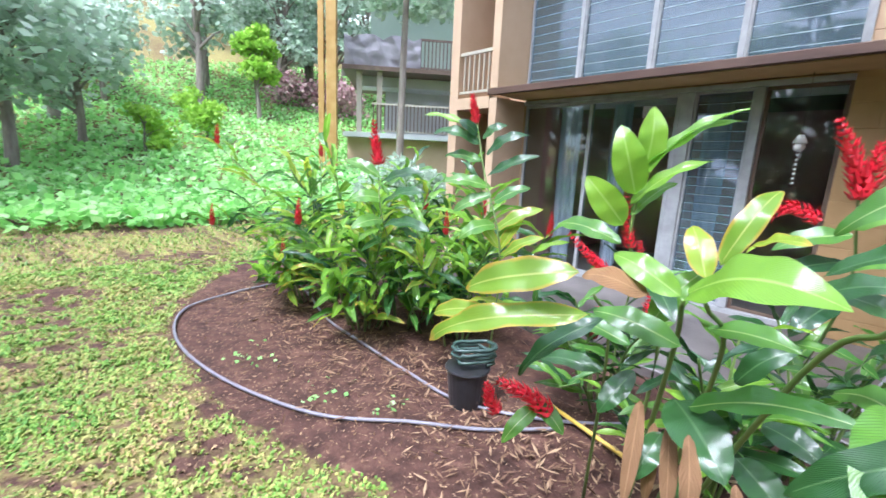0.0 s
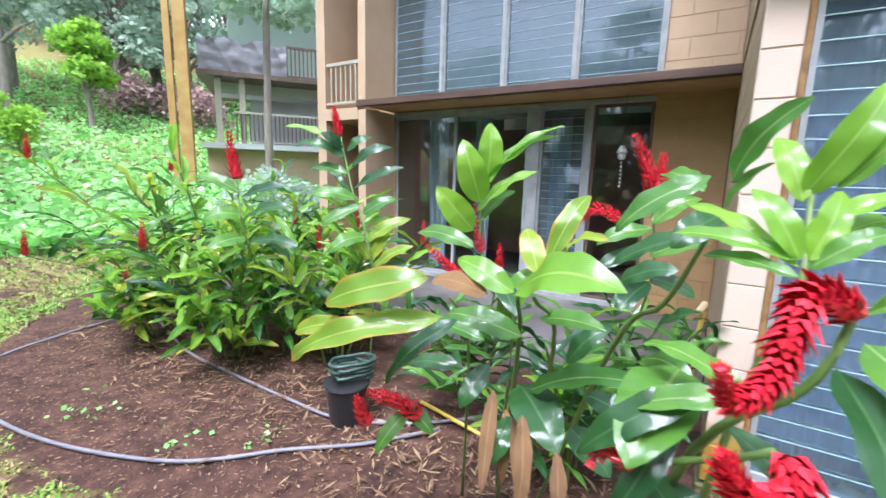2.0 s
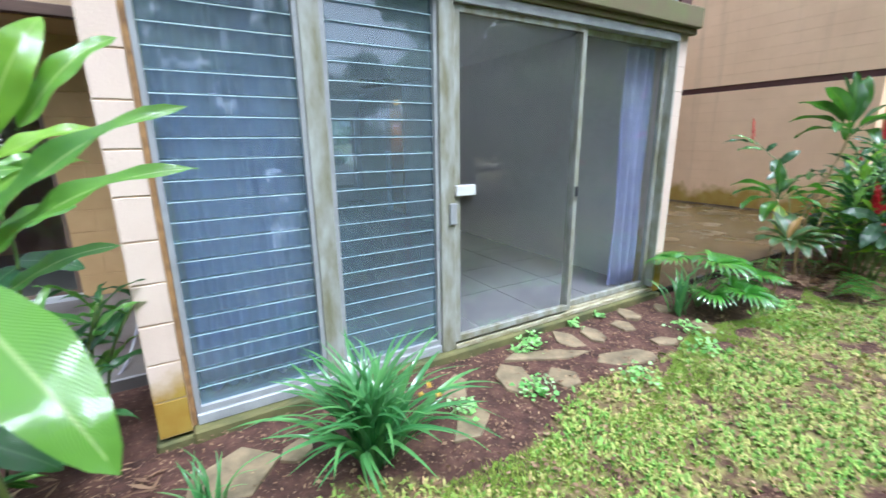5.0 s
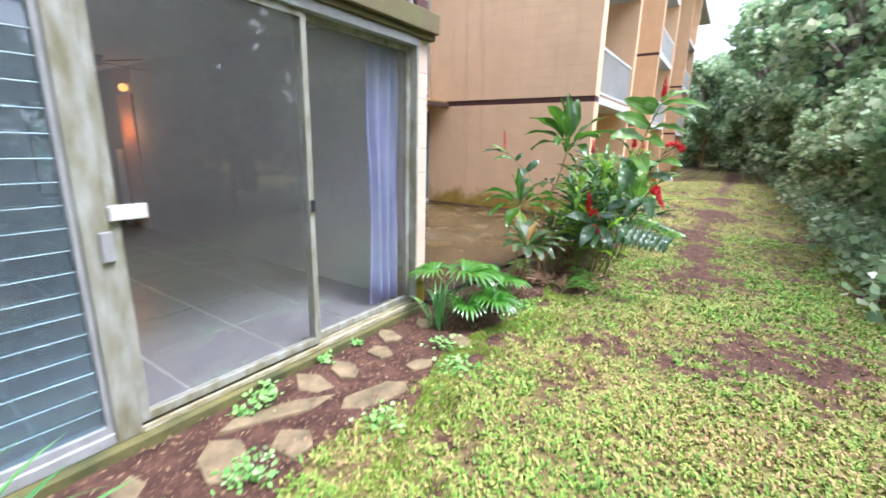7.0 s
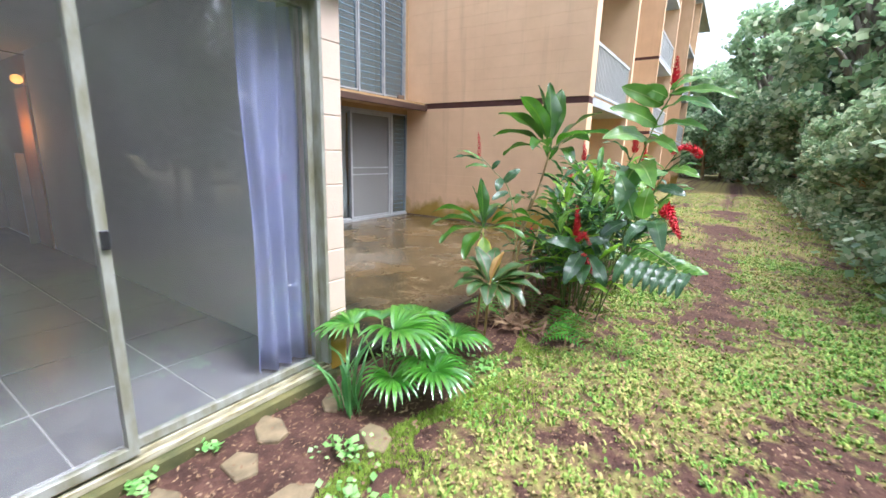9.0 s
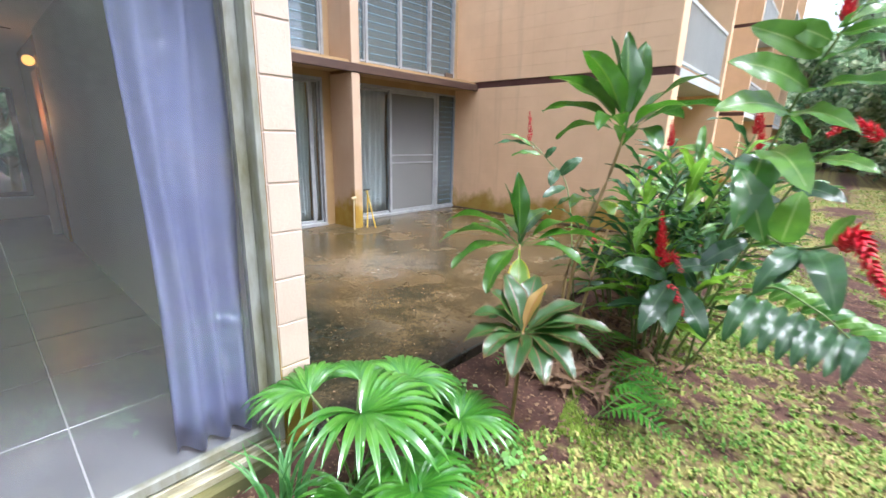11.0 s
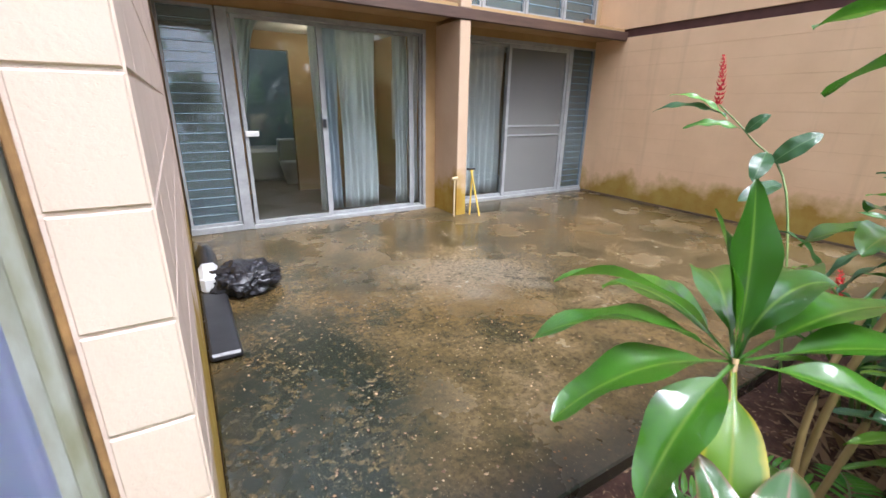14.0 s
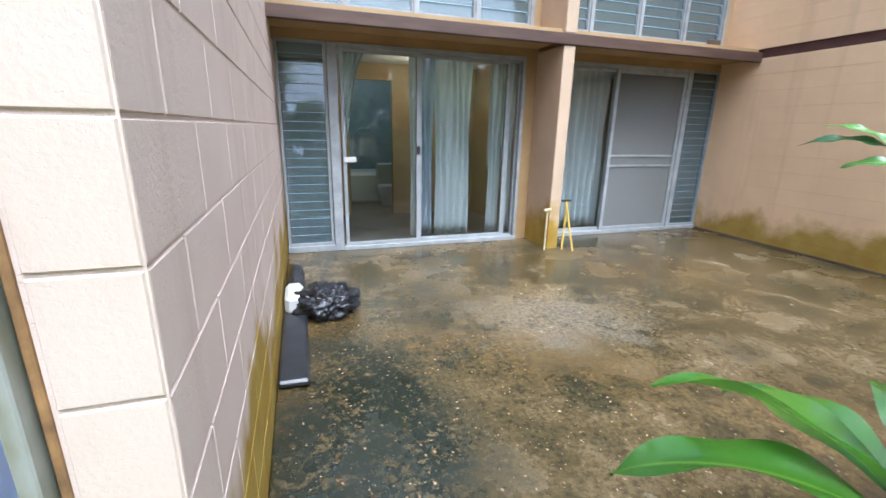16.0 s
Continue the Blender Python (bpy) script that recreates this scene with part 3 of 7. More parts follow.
def block_wall(name, axis, at, lo, hi, z0, z1, face, material, label, thick=0.2, course=0.2, length=0.4, joint=0.005, depth=0.0055):
    """A wall of painted blocks: a recessed core and proud blocks on its visible face. axis is the wall's run ('x' or 'y'),
    at its visible face, face the side (+1 or -1) to which that looks."""
    back = at - face * thick
    a, b = sorted((at - face * depth * 0.75, back))
    core = (lo, hi, a, b, z0, z1) if axis == "x" else (a, b, lo, hi, z0, z1)
    wall = structure(name, boxes(core), material, label, "wall")
    made = {}
    rows = int(round((z1 - z0) / course))
    for r in range(rows):
        za, zb = z0 + r * course + joint / 2, min(z1, z0 + (r + 1) * course) - joint / 2
        u = lo - (length / 2 if r % 2 else 0)
        while u < hi - 0.01:
            ua, ub = max(lo, u) + joint / 2, min(hi, u + length) - joint / 2
            u += length
            if ub - ua < 0.03:
                continue
            key = round(ub - ua, 3)
            if key not in made:
                h, w, d = (zb - za), (ub - ua), depth
                e = 0.0035 if joint > 0.003 else 0.0015
                vs = [(0, 0, 0), (w, 0, 0), (w, 0, h), (0, 0, h), (e, d, e), (w - e, d, e), (w - e, d, h - e), (e, d, h - e)]
                fs = [(4, 5, 6, 7), (0, 1, 5, 4), (1, 2, 6, 5), (2, 3, 7, 6), (3, 0, 4, 7)]
                made[key] = raw(vs, fs, material)
            if axis == "x":
                m = Matrix.Translation((ua, at - face * depth, za)) if face > 0 else Matrix.Translation((ub, at - face * depth, za)) @ Matrix.Rotation(math.pi, 4, "Z")
            else:
                m = Matrix.Translation((at - face * depth, ub if face > 0 else ua, za)) @ Matrix.Rotation(-math.pi / 2 if face > 0 else math.pi / 2, 4, "Z")
            put("block", made[key], wall, m)
    return wall


def louvre_bay(parent, x0, x1, y, z0, z1, pitch=0.09, tilt=9, frame=0.022):
    """A jalousie: a slim frame with a stack of tilted glass blades whose edges are painted bright as if lit."""
    for a, b in ((x0, x0 + frame), (x1 - frame, x1)):
        part("louvre_channel", boxes((a, b, y - 0.03, y + 0.03, z0, z1)), M_ALU, parent)
    part("louvre_sill", boxes((x0 + frame, x1 - frame, y - 0.03, y + 0.03, z0, z0 + 0.03)), M_ALU, parent)
    part("louvre_head", boxes((x0 + frame, x1 - frame, y - 0.03, y + 0.03, z1 - 0.025, z1)), M_ALU, parent)
    w = x1 - x0 - 2 * frame - 0.004
    t, h = 0.006, pitch * 1.15
    e = -h / 2 + 0.0032
    vs = [(sx * w / 2, sy * t / 2, z) for sx in (-1, 1) for sy in (-1, 1) for z in (-h / 2, e, h / 2)]
    fs = [(0, 6, 7, 1), (1, 7, 8, 2), (3, 4, 10, 9), (4, 5, 11, 10), (0, 3, 9, 6), (2, 8, 11, 5), (0, 1, 4, 3), (1, 2, 5, 4), (6, 9, 10, 7), (7, 10, 11, 8)]
    me = raw(vs, fs, M_LOUVRE)
    me.materials.append(M_EDGE_GLINT)
    # Edges and lower strips are painted pale, as glass catching the sky.
    for i in (0, 2, 4, 5, 6, 8):
        me.polygons[i].material_index = 1
    n = int((z1 - z0 - 0.06) / pitch)
    step = (z1 - z0 - 0.06) / n
    for i in range(n):
        c = z0 + 0.032 + step * (i + 0.5)
        ob = put("louvre_blade", me, parent, Matrix.Translation(((x0 + x1) / 2, y, c)) @ Matrix.Rotation(radians(-tilt), 4, "X"))
        ob.visible_shadow = False


def sash(parent, name, x0, x1, y, z0, z1, w=0.05, glass=None, material=None, rails=()):
    """A framed sliding panel with its pane."""
    fr = part(name, boxes((x0, x0 + w, y - 0.018, y + 0.018, z0, z1), (x1 - w, x1, y - 0.018, y + 0.018, z0, z1),
                          (x0 + w, x1 - w, y - 0.018, y + 0.018, z0, z0 + w), (x0 + w, x1 - w, y - 0.018, y + 0.018, z1 - w, z1)), material or M_ALU, parent)
    pane = part("pane", boxes((x0 + w, x1 - w, y - 0.003, y + 0.003, z0 + w, z1 - w)), glass or M_GLASS, fr)
    pane.visible_shadow = False
    for z in rails:
        part("push_bar", boxes((x0 + w, x1 - w, y - 0.014, y + 0.014, z - 0.012, z + 0.012)), material or M_ALU, fr)
    return fr


def curtain(name, x0, x1, y, z0, z1, folds, depth, material, label, gather=0.0, group="curtains"):
    """A hanging cloth with deep folds; gather pulls its foot in towards x0."""
    bm = bmesh.new()
    nx, nz = folds * 8, 14
    r = random.Random(int(x0 * 100) + folds)
    ph = [r.uniform(-0.6, 0.6) for _ in range(folds + 2)]
    grid = []
    for j in range(nz + 1):
        f = j / nz
        row = []
        for i in range(nx + 1):
            u = i / nx
            k2 = u * folds
            s = math.sin(k2 * math.tau + ph[int(k2)] * math.sin(f * 2.2) * 0.9)
            xx = x0 + (x1 - x0) * u * (1 - gather * (1 - f) ** 0.6 if gather >= 0 else 1)
            if gather < 0:
                xx = x1 - (x1 - x0) * (1 - u) * (1 + gather * (1 - f) ** 0.6)
            row.append(bm.verts.new((xx + 0.012 * math.sin(f * 5 + i * 0.2), y + depth * s * (0.65 + 0.35 * (1 - f)) + 0.01 * math.sin(f * 9 + i), z0 + (z1 - z0) * f)))
        grid.append(row)
    for a, b in zip(grid, grid[1:]):
        for i in range(nx):
            bm.faces.new((a[i], a[i + 1], b[i + 1], b[i]))
    bmesh.ops.solidify(bm, geom=bm.faces[:], thickness=0.003)
    ob = put(name, mesh_of(bm, material, True))
    return tagged(ob, label, "curtain", group)


# unit A: the projecting front room, x -3.94 .. 0, front on y = 0
block_wall("wall_a_right_end", "x", 0.0, -0.135, 0.0, 0.032, 2.21, -1, M_PIER, "cream block wall end with rusty edge and algae", thick=0.0062, course=0.194, length=0.4)
block_wall("wall_a_left_end", "x", 0.0, -3.94, -3.80, 0.032, 2.21, -1, M_PIER, "cream block wall end with algae at its foot", thick=0.0062, course=0.194, length=0.4)
wall_ar = block_wall("wall_a_right", "y", 0.0, 0.004, YB + 0.3, 0.032, 2.41, 1, M_WALL_ALGAE_LIT, "tan block side wall with yellow algae at its foot", thick=0.15, course=0.194)
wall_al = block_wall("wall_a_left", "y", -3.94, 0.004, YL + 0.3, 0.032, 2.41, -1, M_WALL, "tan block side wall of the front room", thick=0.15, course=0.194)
structure("wall_a_sides_upper", boxes((-0.15, 0.0, 0.0, 7.5, 2.5, TOP), (-3.94, -3.79, 0.0, 7.5, 2.5, TOP), (-0.15, -0.004, YB + 0.3, 7.5, 0, 2.5), (-3.936, -3.79, YL + 0.3, 7.5, 0, 2.5)), M_WALL, "plain tan upper side walls", "wall")
structure("trim_a", boxes((-0.15, -0.012, 0.0, YB + 0.3, 2.41, 2.5), (-3.928, -3.79, 0.0, YL + 0.3, 2.41, 2.5)), M_STRIPE, "dark brown band between storeys", "trim")
structure("trim_a_beam", boxes((-3.94, 0.03, -0.09, 0.1, 2.255, 2.40), (-3.94, 0.03, -0.05, 0.1, 2.212, 2.255), bevel=0.006), M_LEDGE_TOP, "mossy timber beam over the glazing", "trim")
structure("wall_a_sill", boxes((-3.80, -0.136, -0.062, 0.12, -0.2, 0.058), (-3.96, 0.01, -0.012, 0.16, -0.25, 0.012), bevel=0.01), M_SILL, "mossy concrete kerb under the glazing", "sill")
structure("trim_a_rust", boxes((-0.150, -0.138, -0.004, 0.05, 0.06, 2.21), (-3.80, -3.778, -0.006, 0.05, 0.06, 2.21), bevel=0.003), M_RUST, "rusty brown timber strip beside the frame", "trim")

win_a = thing("window_1", "tall glass louvre windows in a stained white frame", "window", (-3.05, 0.03, 0.06), kind="structure")
part("window_sill", boxes((-3.776, -2.374, -0.015, 0.075, 0.06, 0.115), bevel=0.004), M_ALU, win_a)
part("mullion", boxes((-3.12, -3.02, -0.01, 0.07, 0.116, 2.21), bevel=0.004), M_ALU_MOSS, win_a)
part("mullion", boxes((-2.372, -2.270, -0.02, 0.075, 0.06, 2.21), bevel=0.004), M_ALU_MOSS, win_a)
louvre_bay(win_a, -3.776, -3.122, 0.03, 0.118, 2.20)
louvre_bay(win_a, -3.018, -2.374, 0.03, 0.118, 2.20)

door_a = thing("door_1", "sliding glass door standing partly open in a stained white frame", "sliding door", (-1.2, 0.03, 0.06), kind="structure")
part("door_track", boxes((-2.268, -0.154, -0.026, -0.016, 0.06, 0.09), (-2.268, -0.154, -0.014, 0.020, 0.06, 0.078), (-2.268, -0.154, 0.022, 0.034, 0.06, 0.10), (-2.268, -0.154, 0.036, 0.09, 0.06, 0.092), bevel=0.002), M_TRACK, door_a)
part("door_head", boxes((-2.268, -0.154, -0.03, 0.09, 2.15, 2.21), bevel=0.003), M_ALU, door_a)
part("door_jamb", boxes((-0.178, -0.154, -0.03, 0.09, 0.102, 2.149), bevel=0.003), M_ALU_MOSS, door_a)
sash(door_a, "fixed_panel", -1.22, -0.180, 0.055, 0.104, 2.148, 0.04, M_HAZY, M_ALU_MOSS)
slide = sash(door_a, "sliding_panel", -2.266, -1.19, 0.012, 0.104, 2.148, 0.038, M_HAZY, M_ALU_MOSS)
part("latch", boxes((-1.222, -1.192, -0.022, -0.007, 1.0, 1.075), bevel=0.004), M_BLACK, slide, "black plastic latch")
part("alarm_sensor", boxes((-2.268, -2.125, -0.032, -0.008, 1.08, 1.145), bevel=0.004), M_WHITE, slide, "white sensor box")
part("lock_plate", boxes((-2.318, -2.270, -0.04, -0.021, 0.91, 1.04), bevel=0.004), M_ALU, slide, "worn metal lock plate")

# the room behind it
structure("floor_a", boxes((-3.79, -0.15, 0.12, 7.5, -0.1, 0.086)), M_GROUT, "grouted bed of the tiled floor", "floor")
floor_a = bpy.data.objects["floor_a"]
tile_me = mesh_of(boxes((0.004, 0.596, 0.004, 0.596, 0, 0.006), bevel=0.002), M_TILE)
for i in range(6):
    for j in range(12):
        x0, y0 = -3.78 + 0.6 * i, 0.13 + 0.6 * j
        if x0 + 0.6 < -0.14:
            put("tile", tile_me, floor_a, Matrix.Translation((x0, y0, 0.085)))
structure("wall_a_room", boxes((-0.185, -0.152, 0.2, 5.0, 0.09, 2.4), (-3.788, -3.752, 0.13, 7.4, 0.09, 2.4), (-3.75, -0.95, 6.9, 7.0, 0.09, 2.4), (-0.95, -0.88, 7.3, 7.4, 0.09, 2.4), (-0.28, -0.15, 7.3, 7.4, 0.09, 2.4), (-0.88, -0.28, 7.3, 7.4, 0.09, 0.40), (-0.88, -0.28, 7.3, 7.4, 1.94, 2.4)), M_ROOM, "off-white room walls", "wall")
structure("ceiling_a", boxes((-3.79, -0.15, 0.1, 7.5, 2.41, 2.5)), M_ROOM, "plain pale ceiling", "ceiling")
jamb = thing("door_frame", "timber door jamb in the orange of the lit hallway", "door frame", (-0.2, 5.05, 0.092))
part("jamb", boxes((-0.212, -0.152, 5.002, 5.50, 0.092, 2.02), bevel=0.006), M_ORANGE, jamb)
hall = thing("inner_door", "white door leaf standing open in the hallway", "door", (-0.35, 5.2, 0.092))
part("door_leaf", boxes((-0.30, -0.214, 5.52, 5.57, 0.1, 1.25), bevel=0.006), M_WHITE, hall)
M_BULB = Nodes("lit_amber_glass", 0.4)
M_BULB.b.inputs["Base Color"].default_value = (0.9, 0.5, 0.15, 1)
M_BULB.b.inputs["Emission Color"].default_value = (1.0, 0.42, 0.08, 1)
M_BULB.b.inputs["Emission Strength"].default_value = 0.6
M_BULB = M_BULB.m
sconce = thing("wall_lamp", "small amber wall lamp lit at the hallway door", "wall lamp", (-0.20, 5.12, 2.08))
bm = bmesh.new()
bmesh.ops.create_uvsphere(bm, u_segments=14, v_segments=8, radius=0.055, matrix=pose(-0.25, 5.12, 2.10))
part("globe", bm, M_BULB, sconce, "glowing amber globe", True)
part("bracket", boxes((-0.196, -0.152, 5.08, 5.16, 2.04, 2.16), bevel=0.006), M_CHROME, sconce)
lampd = bpy.data.lights.new("hall_lamp", "POINT")
lampd.energy, lampd.color, lampd.shadow_soft_size = 1.3, (1.0, 0.42, 0.10), 0.04
new("hall_lamp", lampd).location = (-0.42, 5.22, 1.55)
win_h = thing("window_8", "dark framed window at the hallway end with greenery outside", "window", (-0.58, 7.35, 0.40), kind="structure")
sash(win_h, "window_frame", -0.878, -0.282, 7.35, 0.402, 1.938, 0.07, M_GLASS, M_DARK)
part("window_sill", boxes((-0.90, -0.26, 7.24, 7.298, 0.36, 0.40), bevel=0.004), M_WHITE, win_h)
fan = thing("ceiling_fan", "dark brown ceiling fan in the tiled room", "ceiling fan", (-1.0, 3.7, 2.41))
part("rod", tube([(-1.0, 3.7, 2.41), (-1.0, 3.7, 2.26)], 0.016, 8), M_DARK, fan)
part("motor", tube([(-1.0, 3.7, 2.27), (-1.0, 3.7, 2.24), (-1.0, 3.7, 2.18)], 0.09, 16, taper=0.06), M_DARK, fan)
for turn in (20, 110, 200, 290):
    bm = boxes((0.10, 0.58, -0.06, 0.06, -0.004, 0.004), bevel=0.003)
    bmesh.ops.transform(bm, matrix=pose(-1.0, 3.7, 2.21, 10, 0, turn), verts=bm.verts[:])
    part("fan_blade", bm, M_DARK, fan)
curtain("curtain", -0.51, -0.205, 0.165, 0.12, 2.12, 3, 0.042, M_BLUE, "lavender blue curtain drawn to the side behind glass")
curtain("curtain", -3.74, -3.06, 0.2, 0.12, 2.18, 8, 0.03, M_BLUE, "lavender blue curtain closed behind the louvres")

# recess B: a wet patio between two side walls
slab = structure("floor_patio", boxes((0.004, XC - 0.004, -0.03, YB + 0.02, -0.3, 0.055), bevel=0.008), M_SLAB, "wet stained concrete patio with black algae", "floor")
wall_c = block_wall("wall_c", "y", XC, 0.24, YB + 0.3, 0.01, 2.29, -1, M_WALL_SMOOTH, "smooth tan block wall with yellow algae patches", thick=0.15, course=0.19, length=9.0, joint=0.002, depth=0.0035)
block_wall("wall_c_upper", "y", XC, 0.24, YB + 0.3, 2.40, 4.7, -1, M_WALL_SMOOTH, "smooth tan block wall of the upper storey", thick=0.15, course=0.19, length=9.0, joint=0.002, depth=0.0035)
structure("trim_c", boxes((XC + 0.02, XC + 0.15, 0.24, YB + 0.3, 2.29, 2.40)), M_STRIPE, "dark red-brown band between storeys", "trim")
structure("wall_c_top", boxes((XC, XC + 0.15, 0.24, YB + 3, 4.7, 7.4), (XC + 0.004, XC + 0.15, YB + 0.3, YB + 3, 0, 4.7)), M_WALL_SMOOTH, "plain tan top storey wall", "wall")
# Dark bar added in place of the shade in the wall-foot gap.
structure("shade_c_foot", boxes((XC - 0.014, XC - 0.001, 0.26, YB - 0.06, 0.056, 0.078)), M_DARK, "dark bar for the shaded gap along the foot of the wall", "trim")
structure("wall_b_fin", boxes((2.86, 3.0, YLEDGE, YB + 0.1, 0.04, 2.24), (2.86, 3.0, YLEDGE, YB + 0.1, 2.36, 4.9), bevel=0.006), M_FIN, "tan dividing fin between two units with algae", "wall")
structure("trim_b_ledge", boxes((0.0, XC, YLEDGE - 0.015, YLEDGE + 0.05, 2.245, 2.355), bevel=0.006), M_LEDGE, "dark brown timber fascia of the ledge", "trim")
structure("ceiling_b_soffit", boxes((0.0, 2.86, YLEDGE + 0.052, YB + 0.3, 2.28, 2.40), (3.0, XC, YLEDGE + 0.052, YB + 0.3, 2.28, 2.40)), M_SOFFIT, "ochre painted soffit under the ledge", "soffit")
structure("wall_b_head", boxes((0.0, 2.86, YB - 0.02, YB + 0.12, 2.19, 2.28), (3.0, XC, YB - 0.02, YB + 0.12, 2.19, 2.28), (2.71, 2.86, YB - 0.02, YB + 0.12, 0.05, 2.19), (3.0, 3.05, YB - 0.02, YB + 0.12, 0.05, 2.19)), M_SOFFIT, "narrow painted head above the doors", "wall")

win_b = thing("window_2", "narrow glass louvre window beside a sliding door", "window", (0.3, YB, 0.06), kind="structure")
part("window_sill", boxes((0.01, 0.50, YB - 0.05, YB + 0.06, 0.055, 0.12), bevel=0.004), M_ALU, win_b)
louvre_bay(win_b, 0.02, 0.49, YB, 0.122, 2.185)
door_b = thing("door_2", "sliding glass door half open in a white frame", "sliding door", (1.6, YB, 0.06), kind="structure")
part("door_post", boxes((0.50, 0.60, YB - 0.05, YB + 0.06, 0.055, 2.185), bevel=0.004), M_ALU, door_b)
part("door_track", boxes((0.602, 2.708, YB - 0.06, YB + 0.06, 0.055, 0.10), bevel=0.003), M_ALU, door_b)
part("door_head", boxes((0.602, 2.708, YB - 0.05, YB + 0.06, 2.14, 2.185), bevel=0.003), M_ALU, door_b)
part("door_jamb", boxes((2.67, 2.708, YB - 0.05, YB + 0.06, 0.102, 2.138), bevel=0.003), M_ALU, door_b)
d = sash(door_b, "sliding_panel", 0.624, 1.46, YB - 0.02, 0.104, 2.136, 0.035)
part("latch", boxes((1.425, 1.462, YB - 0.055, YB - 0.04, 1.10, 1.19), bevel=0.004), M_BLACK, d, "black plastic latch")
part("alarm_sensor", boxes((0.63, 0.76, YB - 0.055, YB - 0.04, 1.02, 1.075), bevel=0.004), M_WHITE, d, "white sensor box")
sash(door_b, "fixed_panel", 1.46, 2.54, YB + 0.022, 0.104, 2.136, 0.035)
sash(door_b, "side_light", 2.542, 2.668, YB + 0.022, 0.104, 2.136, 0.018)
curtain("curtain", 0.63, 0.92, YB + 0.14, 1.10, 2.13, 4, 0.025, M_WHITE_CLOTH, "white curtain tied back at the open door", gather=0.9)
curtain("curtain", 1.39, 1.50, YB + 0.14, 0.13, 2.13, 2, 0.03, M_WHITE_CLOTH, "white curtain gathered at the meeting stile")
curtain("curtain", 1.52, 1.68, YB + 0.20, 0.13, 2.13, 2, 0.03, M_GREY_CLOTH, "grey curtain edge in the shade behind the stile")
curtain("curtain", 1.69, 2.12, YB + 0.14, 0.13, 2.13, 5, 0.035, M_WHITE_CLOTH, "white curtain half drawn behind the glass")
curtain("curtain", 2.37, 2.54, YB + 0.14, 0.13, 2.13, 3, 0.03, M_WHITE_CLOTH, "white curtain strip beside the fixed pane")
curtain("curtain", 2.57, 2.68, YB + 0.12, 0.13, 2.13, 2, 0.025, M_WHITE_CLOTH, "white curtain bunched at the jamb")

door_c = thing("door_3", "sliding door with a grey insect screen in a white frame", "sliding door", (4.3, YB, 0.06), kind="structure")
part("door_track", boxes((3.05, 5.09, YB - 0.06, YB + 0.06, 0.055, 0.10), bevel=0.003), M_ALU, door_c)
part("door_head", boxes((3.05, 5.09, YB - 0.05, YB + 0.06, 2.14, 2.185), bevel=0.003), M_ALU, door_c)
part("door_post", boxes((5.092, 5.16, YB - 0.05, YB + 0.06, 0.055, 2.185), bevel=0.004), M_ALU, door_c)
sash(door_c, "fixed_panel", 3.052, 4.02, YB + 0.022, 0.104, 2.136, 0.035)
sash(door_c, "screen_panel", 3.98, 5.09, YB - 0.02, 0.104, 2.136, 0.045, glass=M_SCREEN, rails=(0.96, 1.09))
win_c = thing("window_3", "narrow glass louvre window beside the screen door", "window", (5.4, YB, 0.06), kind="structure")
louvre_bay(win_c, 5.165, XC - 0.01, YB, 0.10, 2.185)
part("window_sill", boxes((5.162, XC - 0.004, YB - 0.05, YB + 0.06, 0.055, 0.098), bevel=0.004), M_ALU, win_c)
curtain("curtain", 3.06, 4.02, YB + 0.15, 0.13, 2.13, 9, 0.04, M_WHITE_CLOTH, "white curtain closed behind the fixed pane")

# rooms behind recess B
structure("floor_b", boxes((0.0, XC, YB + 0.1, 8.5, -0.1, 0.06)), M_CARPET, "dull grey-brown room floor", "floor")
structure("wall_b_rooms", boxes((0.0, 0.9, 6.0, 6.1, 0.06, 2.28), (1.55, 2.9, 6.0, 6.1, 0.06, 2.28), (0.9, 1.55, 6.0, 6.1, 2.05, 2.28), (2.88, 2.98, YB + 0.1, 6.0, 0.06, 2.28), (3.0, XC, 5.9, 6.1, 0.06, 2.28)), M_ROOM_TAN, "beige inner walls with a doorway", "wall")
structure("wall_b_bath", boxes((0.5, 2.3, 8.0, 8.1, 0.06, 2.28), (0.5, 0.6, 6.1, 8.0, 0.06, 2.28), (2.2, 2.3, 6.1, 8.0, 0.06, 2.28)), M_BLUE_PAINT, "grey-blue bathroom walls", "wall")
structure("ceiling_b", boxes((0.0, XC, YB + 0.3, 8.5, 2.28, 2.4)), M_ROOM, "plain room ceiling", "ceiling")
mirror = thing("wall_panel", "narrow white panel fixed to the inner wall", "wall panel", (2.87, 5.22, 0.85))
part("panel", boxes((2.862, 2.878, 5.02, 5.40, 0.85, 1.70), bevel=0.004), M_WHITE, mirror)
bath = thing("bathtub", "white bathtub beyond the inner doorway", "bathtub", (1.3, 7.3, 0.06))
bm = boxes((0.65, 2.15, 7.1, 7.9, 0.06, 0.6), bevel=0.05)
part("tub", bm, M_WHITE, bath)
wc = thing("toilet", "white ceramic toilet in the bathroom", "toilet", (1.55, 6.7, 0.06))
bm = bmesh.new()
bmesh.ops.create_cone(bm, cap_ends=True, segments=14, radius1=0.11, radius2=0.19, depth=0.36, matrix=pose(1.6, 6.65, 0.25))
part("bowl", bm, M_WHITE, wc, smooth=True)
part("cistern", boxes((1.45, 1.85, 6.83, 7.02, 0.4, 0.78), bevel=0.02), M_WHITE, wc)
# Fill light added to brighten the bathroom, without a fixture.
bathl = bpy.data.lights.new("bath_fill", "POINT")
bathl.energy, bathl.color, bathl.shadow_soft_size = 3, (1.0, 0.93, 0.82), 0.25
